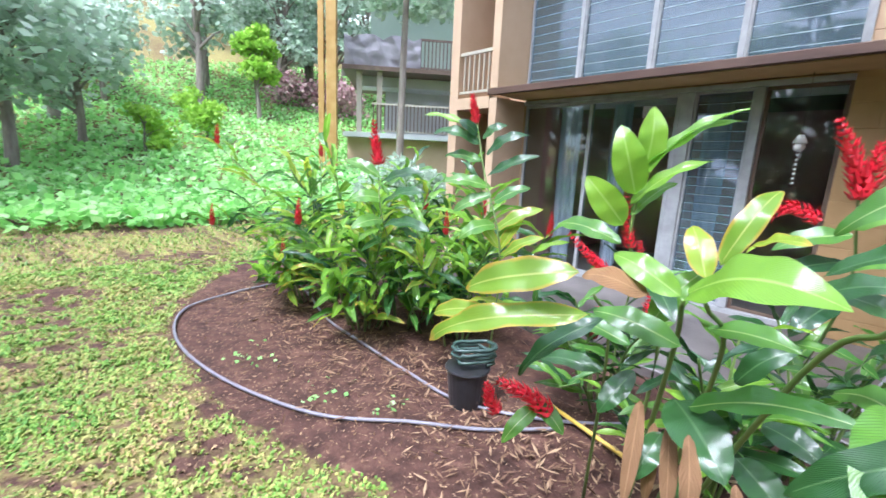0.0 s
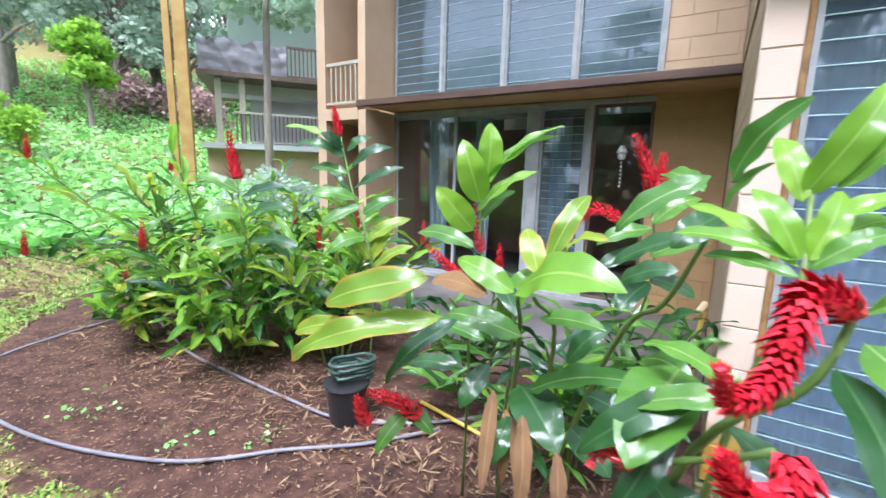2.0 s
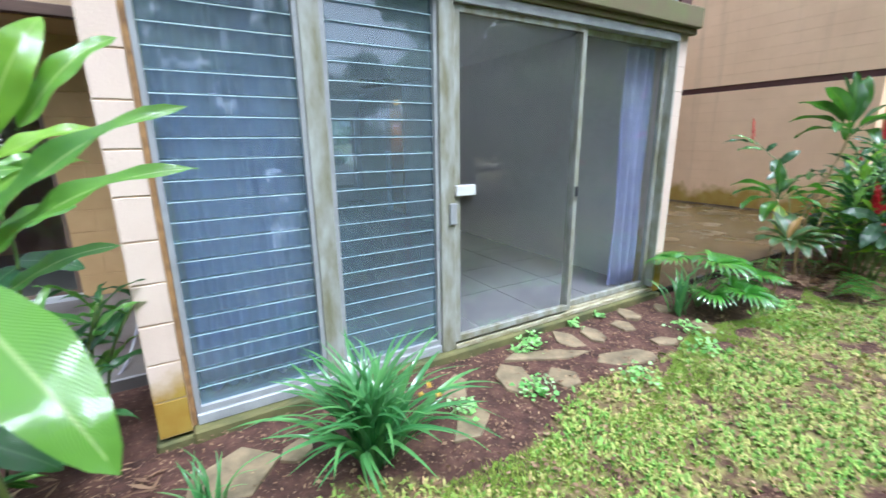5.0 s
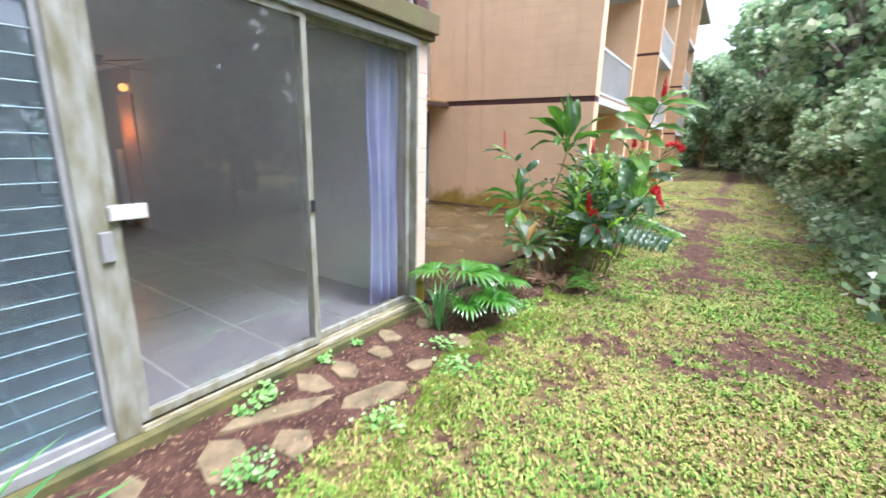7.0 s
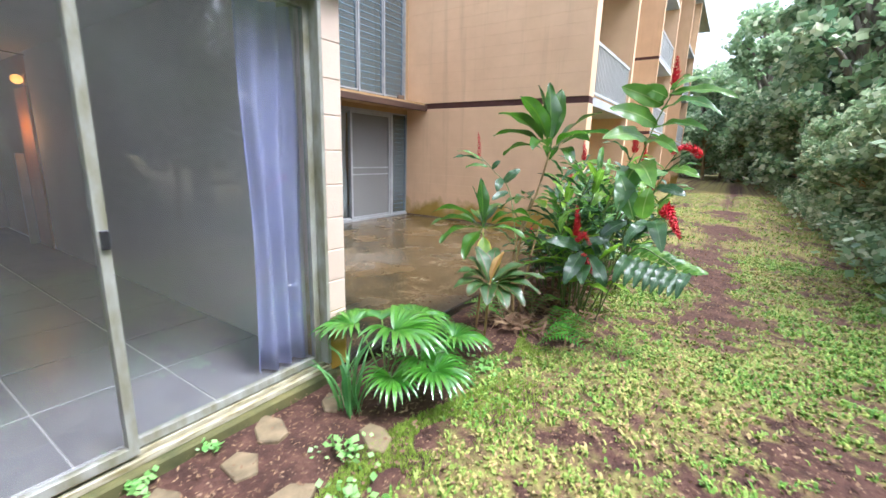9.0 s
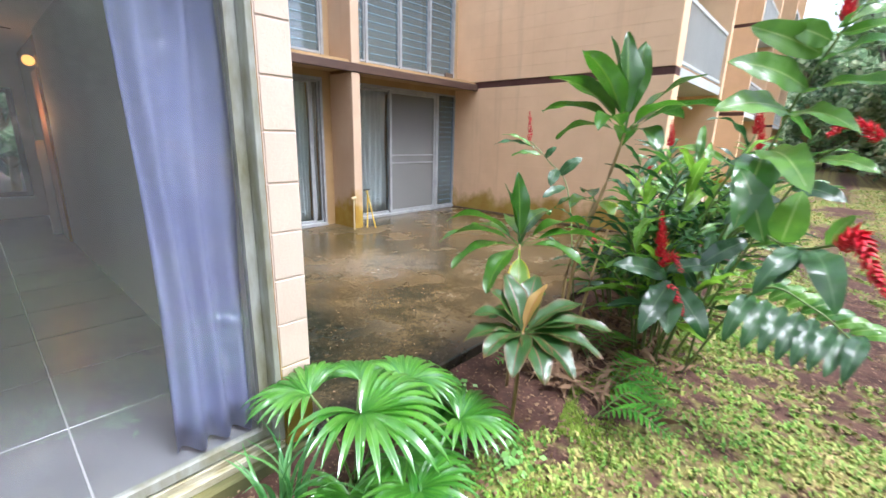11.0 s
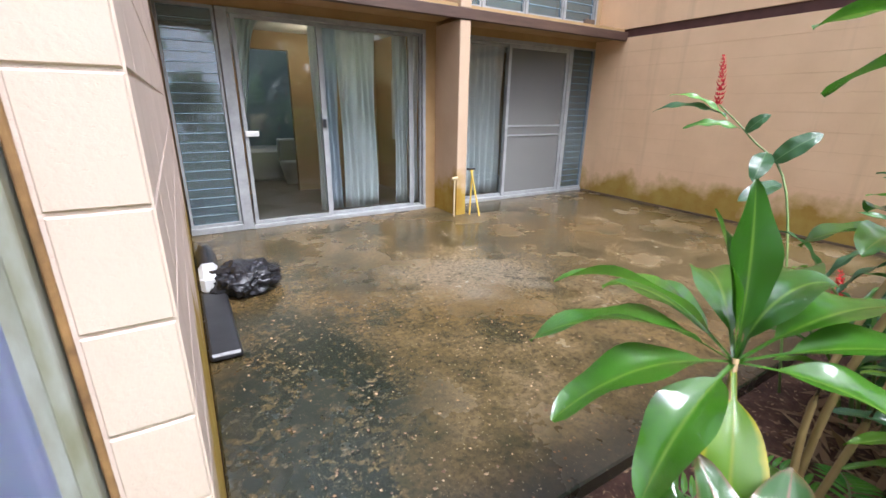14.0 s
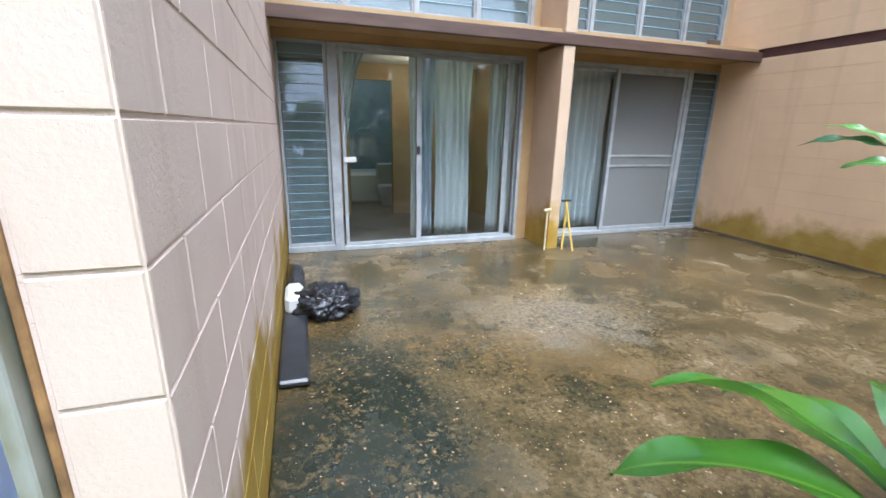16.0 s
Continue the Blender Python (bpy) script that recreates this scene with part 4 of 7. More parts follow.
new("bath_fill", bathl).location = (1.3, 6.9, 2.1)

rooml = bpy.data.lights.new("room_lamp", "POINT")
rooml.energy, rooml.color, rooml.shadow_soft_size = 4, (1.0, 0.78, 0.5), 0.12
new("room_lamp", rooml).location = (1.75, 5.2, 2.0)
lampb = thing("ceiling_lamp", "small white ceiling lamp lit in the room", "ceiling lamp", (1.75, 5.2, 2.28))
part("lamp_rose", tube([(1.75, 5.2, 2.28), (1.75, 5.2, 2.2)], 0.07, 12), M_WHITE, lampb)

# upper storey of recess B
up_b = thing("window_4", "upper storey glass louvres in white mullions", "window", (1.4, YB, 2.42), kind="structure")
for a, b in ((0.03, 0.68), (0.72, 1.39), (1.43, 2.07), (2.11, 2.72)):
    louvre_bay(up_b, a, b, YB, 2.50, 4.6, pitch=0.11, tilt=12)
    part("mullion", boxes((b, b + 0.04, YB - 0.05, YB + 0.05, 2.44, 4.6)), M_ALU, up_b)
up_c = thing("window_5", "upper storey glass louvres beside the side wall", "window", (4.3, YB, 2.42), kind="structure")
for a, b in ((3.02, 3.50), (3.54, 4.20), (4.24, 4.89), (4.93, 5.52)):
    louvre_bay(up_c, a, b, YB, 2.50, 4.6, pitch=0.11, tilt=12)
    part("mullion", boxes((b, b + 0.04, YB - 0.05, YB + 0.05, 2.44, 4.6)), M_ALU, up_c)
part("air_vent", boxes((5.3, 5.5, YB - 0.08, YB - 0.035, 2.42, 2.56), bevel=0.006), M_DARK, up_c)
structure("wall_b_upper", boxes((0.0, XC, YB + 0.15, YB + 0.25, 4.6, TOP), (2.76, 2.86, YB - 0.03, YB + 0.1, 2.4, 4.6), (0.0, XC, YB + 0.9, YB + 1.0, 2.4, TOP), (0.0, 2.86, YB - 0.04, YB + 0.06, 2.40, 2.44), (3.0, XC, YB - 0.04, YB + 0.06, 2.40, 2.44), (5.56, XC, YB - 0.04, YB + 0.06, 2.44, 4.6)), M_ROOM_TAN, "tan upper wall behind the louvres", "wall")

# recess L, beyond the left side of unit A
structure("floor_l", boxes((-8.7, -3.95, 0.75, YL + 0.02, -0.3, 0.05), bevel=0.008), mottled("damp_grey_concrete", (0.040, 0.032, 0.027), (0.15, 0.138, 0.128), 1.6, 0.45, 0.3), "damp brown-grey concrete patio", "floor")
block_wall("wall_l", "x", YL, -4.62, -3.945, 0.05, 2.30, -1, M_SOFFIT, "ochre block wall beside the sliding doors", thick=0.15)
block_wall("wall_l_upper", "x", YL, -4.58, -3.945, 2.40, 4.8, -1, M_WALL, "rock-faced tan block wall upstairs", thick=0.15)
structure("wall_l_fin", boxes((-8.10, -7.97, 2.08, 3.2, 0.0, 2.27), (-8.10, -7.97, 2.08, 3.2, 2.39, TOP), bevel=0.006), M_WALL, "tan dividing fin of the left recess", "wall")
structure("trim_l_ledge", boxes((-8.12, -3.945, 2.06, 2.13, 2.305, 2.385), bevel=0.006), M_LEDGE, "dark brown timber fascia of the left ledge", "trim")
structure("trim_l_ledge_top", boxes((-7.97, -3.945, 2.132, YL + 0.1, 2.35, 2.40)), M_LEDGE_TOP, "weathered ledge top", "trim")
structure("ceiling_l_soffit", boxes((-7.97, -3.945, 2.132, YL + 0.3, 2.30, 2.348)), M_SOFFIT, "ochre painted soffit under the left ledge", "soffit")
structure("wall_l_head", boxes((-7.97, -4.62, YL - 0.0, YL + 0.12, 2.28, 2.30), (-7.97, -7.95, YL, YL + 0.12, 0.05, 2.28)), M_SOFFIT, "ochre head above the left doors", "wall")
door_l = thing("door_4", "closed sliding glass doors in white frames", "sliding door", (-6.3, YL, 0.05), kind="structure")
part("door_track", boxes((-7.95, -4.62, YL - 0.04, YL + 0.08, 0.05, 0.10)), M_ALU, door_l)
part("door_head", boxes((-7.95, -4.62, YL - 0.04, YL + 0.08, 2.235, 2.28)), M_ALU, door_l)
sash(door_l, "fixed_panel", -7.948, -6.93, YL + 0.03, 0.102, 2.233, 0.04)
sash(door_l, "sliding_panel", -6.96, -5.93, YL - 0.01, 0.102, 2.233, 0.04)
part("door_post", boxes((-5.928, -5.80, YL - 0.035, YL + 0.07, 0.102, 2.233), bevel=0.004), M_ALU, door_l)
louvre_bay(door_l, -5.798, -5.29, YL + 0.02, 0.102, 2.233)
part("door_post", boxes((-5.288, -5.21, YL - 0.035, YL + 0.07, 0.102, 2.233), bevel=0.004), M_ALU, door_l)
sash(door_l, "side_panel", -5.208, -4.622, YL + 0.02, 0.102, 2.233, 0.03, material=M_DARK)
M_MAROON = mottled("dark_maroon_paint", (0.396, 0.180, 0.180), (0.504, 0.234, 0.216), 2, 0.6)
structure("wall_l_room", boxes((-7.97, -4.0, 5.2, 5.3, 0, 2.3), (-8.1, -7.975, 3.2, 5.3, 0, 2.3)), M_MAROON, "dim maroon room walls", "wall")
structure("floor_l_room", boxes((-7.97, -3.95, YL + 0.1, 5.3, -0.1, 0.06)), M_CARPET, "dim room floor", "floor")
curtain("curtain", -7.45, -7.15, YL + 0.15, 0.1, 2.19, 3, 0.03, M_GREY_CLOTH, "grey curtain strip behind glass")
curtain("curtain", -6.72, -6.5, YL + 0.15, 0.1, 2.19, 3, 0.03, M_GREY_CLOTH, "grey curtain strip behind glass")
curtain("curtain", -5.72, -5.48, YL + 0.15, 0.1, 2.19, 3, 0.03, M_GREY_CLOTH, "grey curtain strip behind glass")
up_l = thing("window_6", "upper storey glass louvres in white mullions", "window", (-6.3, YL, 2.4), kind="structure")
for a, b in ((-7.95, -7.20), (-7.16, -6.33), (-6.29, -5.48), (-5.44, -4.62)):
    louvre_bay(up_l, a, b, YL + 0.02, 2.42, 4.6, pitch=0.11, tilt=5)
    part("mullion", boxes((b, b + 0.04, YL - 0.03, YL + 0.06, 2.40, 4.6)), M_ALU, up_l)
structure("wall_l_top", boxes((-7.97, -3.945, YL, YL + 0.12, 4.62, TOP), (-7.97, -3.945, YL + 1.2, YL + 1.3, 2.4, TOP)), M_BLUE_PAINT, "wall behind and above the upper louvres", "wall")
structure("ceiling_l", boxes((-7.97, -3.945, YL + 0.12, YL + 1.2, 2.30, 2.40)), M_ROOM, "floor slab between storeys", "ceiling")

chime = thing("wind_chime", "white hanging ornament with a bead strand under the ledge", "wind chime", (-4.87, 2.52, 2.30))
part("cord", tube([(-4.87, 2.52, 2.30), (-4.87, 2.52, 1.36)], 0.003, 5), M_DARK, chime)
bm = bmesh.new()
bmesh.ops.create_cone(bm, cap_ends=True, segments=14, radius1=0.055, radius2=0.02, depth=0.07, matrix=pose(-4.87, 2.52, 1.755))
bmesh.ops.create_uvsphere(bm, u_segments=12, v_segments=8, radius=0.042, matrix=pose(-4.87, 2.52, 1.69))
part("shell_cup", bm, M_WHITE, chime, "white shell cup", True)
for i in range(7):
    bm = bmesh.new()
    bmesh.ops.create_uvsphere(bm, u_segments=8, v_segments=6, radius=0.011, matrix=pose(-4.87, 2.52, 1.62 - 0.04 * i))
    part("bead", bm, M_WHITE, chime, smooth=True)

# small lanai at the left end of the building
structure("wall_l_end", boxes((-8.86, -8.70, 2.08, 8, -0.2, TOP), (-8.70, -8.10, 3.2, 3.35, -0.2, TOP), (-8.70, -8.10, 2.08, 3.2, 2.15, 2.30)), M_WALL, "tan end wall with a small upper lanai", "wall")
rail = thing("balcony_railing", "cream painted metal railing of a small lanai", "railing", (-8.4, 2.12, 2.30))
part("top_rail", boxes((-8.698, -8.102, 2.10, 2.14, 2.86, 2.90)), M_PALE, rail)
part("bottom_rail", boxes((-8.698, -8.102, 2.10, 2.14, 2.36, 2.39)), M_PALE, rail)
bal = mesh_of(boxes((-0.009, 0.009, -0.009, 0.009, 2.39, 2.86)), M_PALE)
for i in range(6):
    put("baluster", bal, rail, Matrix.Translation((-8.62 + 0.09 * i, 2.12, 0)))
wl = thing("wall_lamp", "small white wall lamp on the lanai", "wall lamp", (-8.3, 3.19, 3.5))
part("lamp_body", boxes((-8.34, -8.26, 3.1, 3.2, 3.45, 3.6), bevel=0.015), M_WHITE, wl)

# unit A upper storey and roof
up_a = thing("window_7", "upper storey glass louvres over the front room", "window", (-2, 0.05, 2.4), kind="structure")
for a, b in ((-3.78, -2.6), (-2.55, -1.4), (-1.35, -0.17)):
    louvre_bay(up_a, a, b, 0.05, 2.41, 4.6, pitch=0.11, tilt=12)
structure("wall_a_top", boxes((-3.79, -0.15, 0.0, 0.12, 4.62, TOP), (-3.79, -0.15, 1.0, 1.1, 2.5, 4.62)), M_ROOM_TAN, "tan wall above and behind the upper louvres", "wall")
structure("roof", boxes((-9.0, XC + 0.1, 4.0, 9.0, TOP, TOP + 0.2), (-3.98, 0.04, 0.0, 4.0, TOP, TOP + 0.2), (-9.0, -3.98, 2.0, 4.0, TOP, TOP + 0.2), (-9.0, -1.9, 8.6, 8.8, 0, TOP), (0.5, XC + 0.1, 8.6, 8.8, 0, TOP), (-1.9, 0.5, 8.6, 8.8, 3.2, TOP), (-3.95, -3.9, 5.3, 8.6, 0, TOP)), M_DARK, "flat roof and closed rear wall", "roof")


# units further along, each with a lanai on the upper floors
def far_unit(name, x, y, w, top=10.2):
    ob = thing(name, "tan apartment wing with open upper lanais", "building wing", (x, y, 0), "wings along the path")
    for spec in ((x, x + 0.15, y, y + 8, 0, 2.29), (x, x + 0.15, y, y + 8, 2.40, 4.80), (x, x + 0.15, y, y + 8, 4.9, top), (x + w - 0.15, x + w, y, y + 8, 0, top), (x + 0.15, x + w - 0.15, y + 1.6, y + 1.7, 0, top), (x + w, x + w + 6.5, y + 4.2, y + 4.4, 0, top)):
        part("wall", boxes(spec), M_WALL_SMOOTH, ob)
    for z in (2.291, 4.801):
        part("band", boxes((x + 0.02, x + 0.148, y + 0.01, y + 8, z, z + 0.108)), M_STRIPE, ob)
    for z in (2.28, 4.78, 7.28):
        part("slab", boxes((x + 0.151, x + w - 0.151, y + 0.02, y + 1.6, z, z + 0.14)), M_FARWALL, ob)
    part("roof", boxes((x - 0.2, x + w + 6.5, y - 0.1, y + 8, top + 0.002, top + 0.2)), M_FARWALL, ob)
    for z in (2.42, 4.92):
        rl = part("lanai_railing", boxes((x + 0.152, x + w - 0.152, y + 0.04, y + 0.08, z + 0.86, z + 0.91), (x + 0.152, x + w - 0.152, y + 0.04, y + 0.08, z + 0.06, z + 0.10)), M_FARWALL, ob)
        n = int((w - 0.3) / 0.1)
        for i in range(n):
            part("baluster", boxes((x + 0.2 + i * 0.1, x + 0.225 + i * 0.1, y + 0.05, y + 0.07, z + 0.1, z + 0.86)), M_FARWALL, rl)
        part("slider", boxes((x + 0.6, x + w - 0.6, y + 1.57, y + 1.597, z, z + 2.05)), M_DARK, ob)
        part("wall_lamp", boxes((x + 0.152, x + 0.22, y + 0.6, y + 0.7, z + 1.6, z + 1.72), bevel=0.01), M_WHITE, ob)


far_unit("apartment_wing", XC + 0.152, 0.244, 3.0)
far_unit("apartment_wing", 15.3, 0.8, 3.6)
far_unit("apartment_wing", 25.0, 1.0, 3.6)


# ---------------------------------------------------------------- small things on the patio
bag = thing("rubbish_bag", "shiny black plastic bag slumped on the patio", "bag", (0.3, 2.4, 0.055))
bm = bmesh.new()
bmesh.ops.create_icosphere(bm, subdivisions=5, radius=1)
for v in bm.verts:
    q = v.co * 2.3
    v.co *= 1 + 0.25 * noise.noise(q) - 0.32 * abs(noise.noise(q * 1.7 + Vector((3, 0, 0)))) - 0.16 * abs(noise.noise(q * 3.8))
    v.co = Vector((0.31 + v.co.x * 0.25, 2.42 + v.co.y * 0.24, 0.055 + max(0, 0.08 + v.co.z * 0.13)))
part("bag_body", bm, M_BAG, bag, smooth=True)
sack = thing("cloth_sack", "black sack with a white band lying against the wall", "sack", (0.1, 2.2, 0.055))
bm = bmesh.new()
bmesh.ops.create_icosphere(bm, subdivisions=3, radius=1)
for v in bm.verts:
    v.co *= 1 + 0.12 * noise.noise(v.co * 3)
    v.co = Vector((0.09 + v.co.x * 0.075, 3.0 + v.co.y * 0.4, 0.055 + max(0, 0.07 + v.co.z * 0.09)))
part("sack_body", bm, M_BAG, sack, smooth=True)
bm = boxes((0.02, 0.15, 2.40, 2.72, 0.057, 0.2), bevel=0.03)
part("white_band", bm, M_WHITE, sack, "crumpled white plastic band")
bm = boxes((0.012, 0.17, 1.45, 2.36, 0.057, 0.10), bevel=0.012)
for v in bm.verts:
    v.co.z = max(0.056, v.co.z + 0.02 * noise.noise(v.co * 5))
mat_ob = thing("rubber_mat", "folded black rubber strip lying along the wall", "mat", (0.09, 1.9, 0.056))
part("strip", bm, M_BLACK, mat_ob)

stand = thing("hose_bib", "brass garden tap with a pale yellow pipe at the fin", "garden tap", (2.95, 3.5, 0.055))
part("pipe", tube(curve([(2.80, 3.50, 0.056), (2.80, 3.50, 0.3), (2.80, 3.50, 0.52)], 4), 0.011, 8), M_CHROME, stand)
part("tap", tube([(2.76, 3.50, 0.52), (2.84, 3.50, 0.53)], 0.018, 8), M_CHROME, stand)
walker = thing("folding_stand", "small yellow metal stand leaning by the fin", "stand", (3.06, 3.45, 0.055))
for a, b in (((3.03, 3.5, 0.62), (3.10, 3.38, 0.056)), ((3.05, 3.5, 0.62), (3.02, 3.48, 0.056))):
    part("leg", tube([a, b], 0.011, 8), M_YELLOW, walker)
part("grip", tube([(2.98, 3.5, 0.625), (3.09, 3.5, 0.625)], 0.014, 8), M_BLACK, walker)

# ---------------------------------------------------------------- flagstones in front of unit A
STONES = [(-1.74, -0.33, 0.56, 0.13, -23), (-1.32, -0.64, 0.42, 0.16, -17), (-1.46, -0.25, 0.27, 0.15, 92), (-1.24, -0.29, 0.24, 0.14, 75), (-0.92, -0.31, 0.23, 0.16, 70),
          (-0.69, -0.18, 0.24, 0.15, 70), (-0.90, -0.63, 0.21, 0.13, -20), (-0.43, -0.66, 0.24, 0.12, 60), (-1.86, -0.60, 0.26, 0.17, 80), (-2.12, -0.45, 0.33, 0.19, 80), (-2.45, -0.29, 0.16, 0.11, 60),
          (-0.35, -0.25, 0.18, 0.12, 60), (-2.57, -0.64, 0.34, 0.18, 50), (-2.52, -0.37, 0.16, 0.12, 0), (-3.68, -0.39, 0.36, 0.26, 5), (-3.39, -0.38, 0.15, 0.12, 20)]
for i, (x, y, a, b, turn) in enumerate(STONES):
    a, b = a * 1.12, b * 1.15
    bm = bmesh.new()
    n = 5 + i % 2
    r = random.Random(i + 3)
    ring = [Vector((math.cos(s * math.tau / n + r.uniform(-.2, .2)) * a / 2 * r.uniform(0.8, 1.15), math.sin(s * math.tau / n) * b / 2 * r.uniform(0.8, 1.2), 0)) for s in range(n)]
    f = bm.faces.new([bm.verts.new(p) for p in ring])
    ex = bmesh.ops.extrude_face_region(bm, geom=[f])
    for v in ex["geom"]:
        if isinstance(v, bmesh.types.BMVert):
            v.co.z += 0.05
    bmesh.ops.bevel(bm, geom=bm.edges[:], offset=0.005, segments=1, affect="EDGES")
    bmesh.ops.recalc_face_normals(bm, faces=bm.faces[:])
    ob = put("flagstone", mesh_of(bm, M_STONE), None, pose(x, y, -0.034, r.uniform(-3, 3), r.uniform(-3, 3), turn))
    tagged(ob, "flat buff flagstone bedded in reddish soil", "flagstone", "stepping stones")

# ---------------------------------------------------------------- hoses, pot
def hose(name, pts, radius, material, label):
    ob = put(name, mesh_of(tube(curve(pts, 10), radius, 8), material, True))
    return tagged(ob, label, "hose")


hose("garden_hose", [(-5.2, -0.35, 0.02), (-5.45, -0.68, 0.02), (-5.75, -0.95, 0.02), (-6.15, -1.33, 0.02), (-6.9, -1.62, 0.02), (-7.7, -1.7, 0.02), (-8.35, -1.5, 0.02), (-8.6, -1.0, 0.02), (-8.7, -0.6, 0.02), (-8.9, -0.35, 0.02)], 0.0105, M_HOSE, "grey-violet garden hose looped over bare soil")
hose("garden_hose", [(-8.9, -0.3, 0.02), (-8.2, -0.42, 0.02), (-7.4, -0.6, 0.02), (-6.8, -0.62, 0.02), (-6.2, -0.62, 0.02), (-5.7, -0.58, 0.02), (-5.2, -0.25, 0.02), (-4.7, 0.35, 0.02), (-4.2, 0.8, 0.03), (-4.02, 1.2, 0.4)], 0.010, M_HOSE, "grey garden hose running behind the plants")
tagged(put("plastic_pipe", mesh_of(tube([(-5.45, -0.18, 0.03), (-4.75, -0.35, 0.05)], 0.012, 8), M_YELLOW, True)), "yellow plastic pipe lying on the soil", "pipe")
pot = thing("plant_pot", "black plastic nursery pot with coiled hose on top", "plant pot", (-5.72, -0.55, 0.0))
bm = bmesh.new()
bmesh.ops.create_cone(bm, cap_ends=True, segments=24, radius1=0.10, radius2=0.125, depth=0.24, matrix=pose(-5.72, -0.55, 0.12))
part("pot_body", bm, M_BLACK, pot)
part("rim", tube([(-5.72 + 0.127 * math.cos(a * math.tau / 24), -0.55 + 0.127 * math.sin(a * math.tau / 24), 0.235) for a in range(25)], 0.009, 6), M_BLACK, pot)
coil = [(-5.72 + (0.10 + 0.03 * math.sin(a * 0.9)) * math.cos(a * 0.45), -0.50 + (0.11 + 0.03 * math.cos(a * 1.1)) * math.sin(a * 0.45), 0.27 + 0.0016 * a) for a in range(60)]
part("hose_coil", tube(coil, 0.011, 6), M_HOSE_DARK, pot, "coiled dark green hose", True)
tapp = thing("hose_standpipe", "brass standpipe with a hose at the wall corner", "garden tap", (-4.02, 0.9, 0.0))
part("pipe", tube(curve([(-4.02, 0.9, 0.0), (-4.02, 0.9, 0.4), (-4.0, 0.9, 0.62)], 4), 0.014, 8), M_YELLOW, tapp)
part("tap", tube([(-4.03, 0.86, 0.62), (-4.0, 0.95, 0.66)], 0.022, 8), M_CHROME, tapp)


# ---------------------------------------------------------------- gingers
def ginger(base, shoots, label, lo=0.28, hi=0.42, mats=None, group="ginger clumps"):
    """A clump of red ginger. Each shoot: foot offset, tip, number of leaves, facing (degrees), spike (None, 'up' or a list of points)."""
    ob = thing("red_ginger", label, "plant", base, group)
    mats = mats or (M_GINGER, M_GINGER, M_GINGER_LIT, M_GINGER_SHADED)
    for (fx, fy), tip, n, facing, spike in shoots:
        b = Vector((base[0] + fx, base[1] + fy, 0.0))
        tip = Vector(tip)
        mid = b.lerp(tip, 0.5) + Vector((0, 0, 0.12 * (tip - b).length)) - 0.12 * Vector((tip.x - b.x, tip.y - b.y, 0))
        pts = curve([b, mid, tip], 8)
        part("stem", tube(pts, 0.009, 6, taper=0.005), M_STEM, ob, smooth=True)
        side = Vector((math.cos(radians(facing)), math.sin(radians(facing)), 0))
        for i in range(n):
            f = 0.32 + 0.66 * i / max(1, n - 1)
            p = pts[min(len(pts) - 1, int(f * (len(pts) - 1)))]
            s = 1 if i % 2 else -1
            lean = Vector((rng.gauss(0, 0.25), rng.gauss(0, 0.25), 0))
            d = (side * s + lean + Vector((0, 0, 0.05 + 0.75 * (f - 0.3) + rng.uniform(-0.15, 0.2)))).normalized()
            size = rng.uniform(lo, hi) * (0.8 + 0.3 * math.sin(f * 3.0))
            leaf(ob, p, p + d * size, rng.choice(mats), rng.uniform(0.60, 0.90), rng.uniform(-35, 35))
        if spike:
            axis = [tip, tip + Vector((0.01, 0.0, 0.09)), tip + Vector((0.0, 0.01, 0.2))] if spike == "up" else spike
            part("flower_spike", torch(axis), M_RED, ob, "crimson flower spike")
    return ob


def ring_of(base, n, h0, h1, spread, leaves, seed, flowers=0.4):
    """Shoots that fan out from a clump's foot."""
    r = random.Random(seed)
    out = []
    for i in range(n):
        a = r.uniform(0, math.tau)
        rr = spread * math.sqrt(r.random())
        h = r.uniform(h0, h1)
        out.append(((0.25 * rr * math.cos(a), 0.25 * rr * math.sin(a)), (base[0] + rr * math.cos(a), base[1] + rr * math.sin(a), h), leaves, r.uniform(0, 180), "up" if r.random() < flowers else None))
    return out


for i, (bx, by, n, h0, h1, sp) in enumerate([(-8.4, -0.15, 17, 0.45, 1.65, 1.05), (-7.7, -0.1, 15, 0.35, 1.65, 0.85), (-7.0, -0.05, 14, 0.3, 1.4, 0.75), (-6.4, 0.0, 12, 0.25, 1.0, 0.6), (-7.7, 0.7, 10, 0.7, 1.5, 0.7), (-6.6, 0.6, 10, 0.5, 1.3, 0.6), (-8.0, -0.45, 14, 0.3, 1.0, 0.6), (-7.1, -0.4, 14, 0.25, 0.9, 0.6)]):
    ginger((bx, by, 0), ring_of((bx, by), max(7, int(n * 0.72)), h0, h1, sp * 1.08, 11, 20 + i, 0.18), "leafy red ginger clump with crimson spikes on bare soil", 0.30, 0.46, (M_GINGER, M_GINGER_LIT, M_GINGER, M_GINGER_LIT, M_GINGER_LIT, M_YOUNG, M_GINGER_SHADED))
ginger((2.5, -0.5, 0), ring_of((2.5, -0.55), 16, 0.4, 1.35, 0.75, 10, 91, 0.12), "dense red ginger clump beside the wet patio", 0.22, 0.36, (M_GINGER_SHADED, M_GINGER, M_GINGER_SHADED))
ginger((3.4, -0.45, 0), ring_of((3.4, -0.55), 14, 0.5, 1.4, 0.7, 10, 92, 0.12), "dense red ginger clump at the corner of the path", 0.22, 0.36, (M_GINGER_SHADED, M_GINGER))
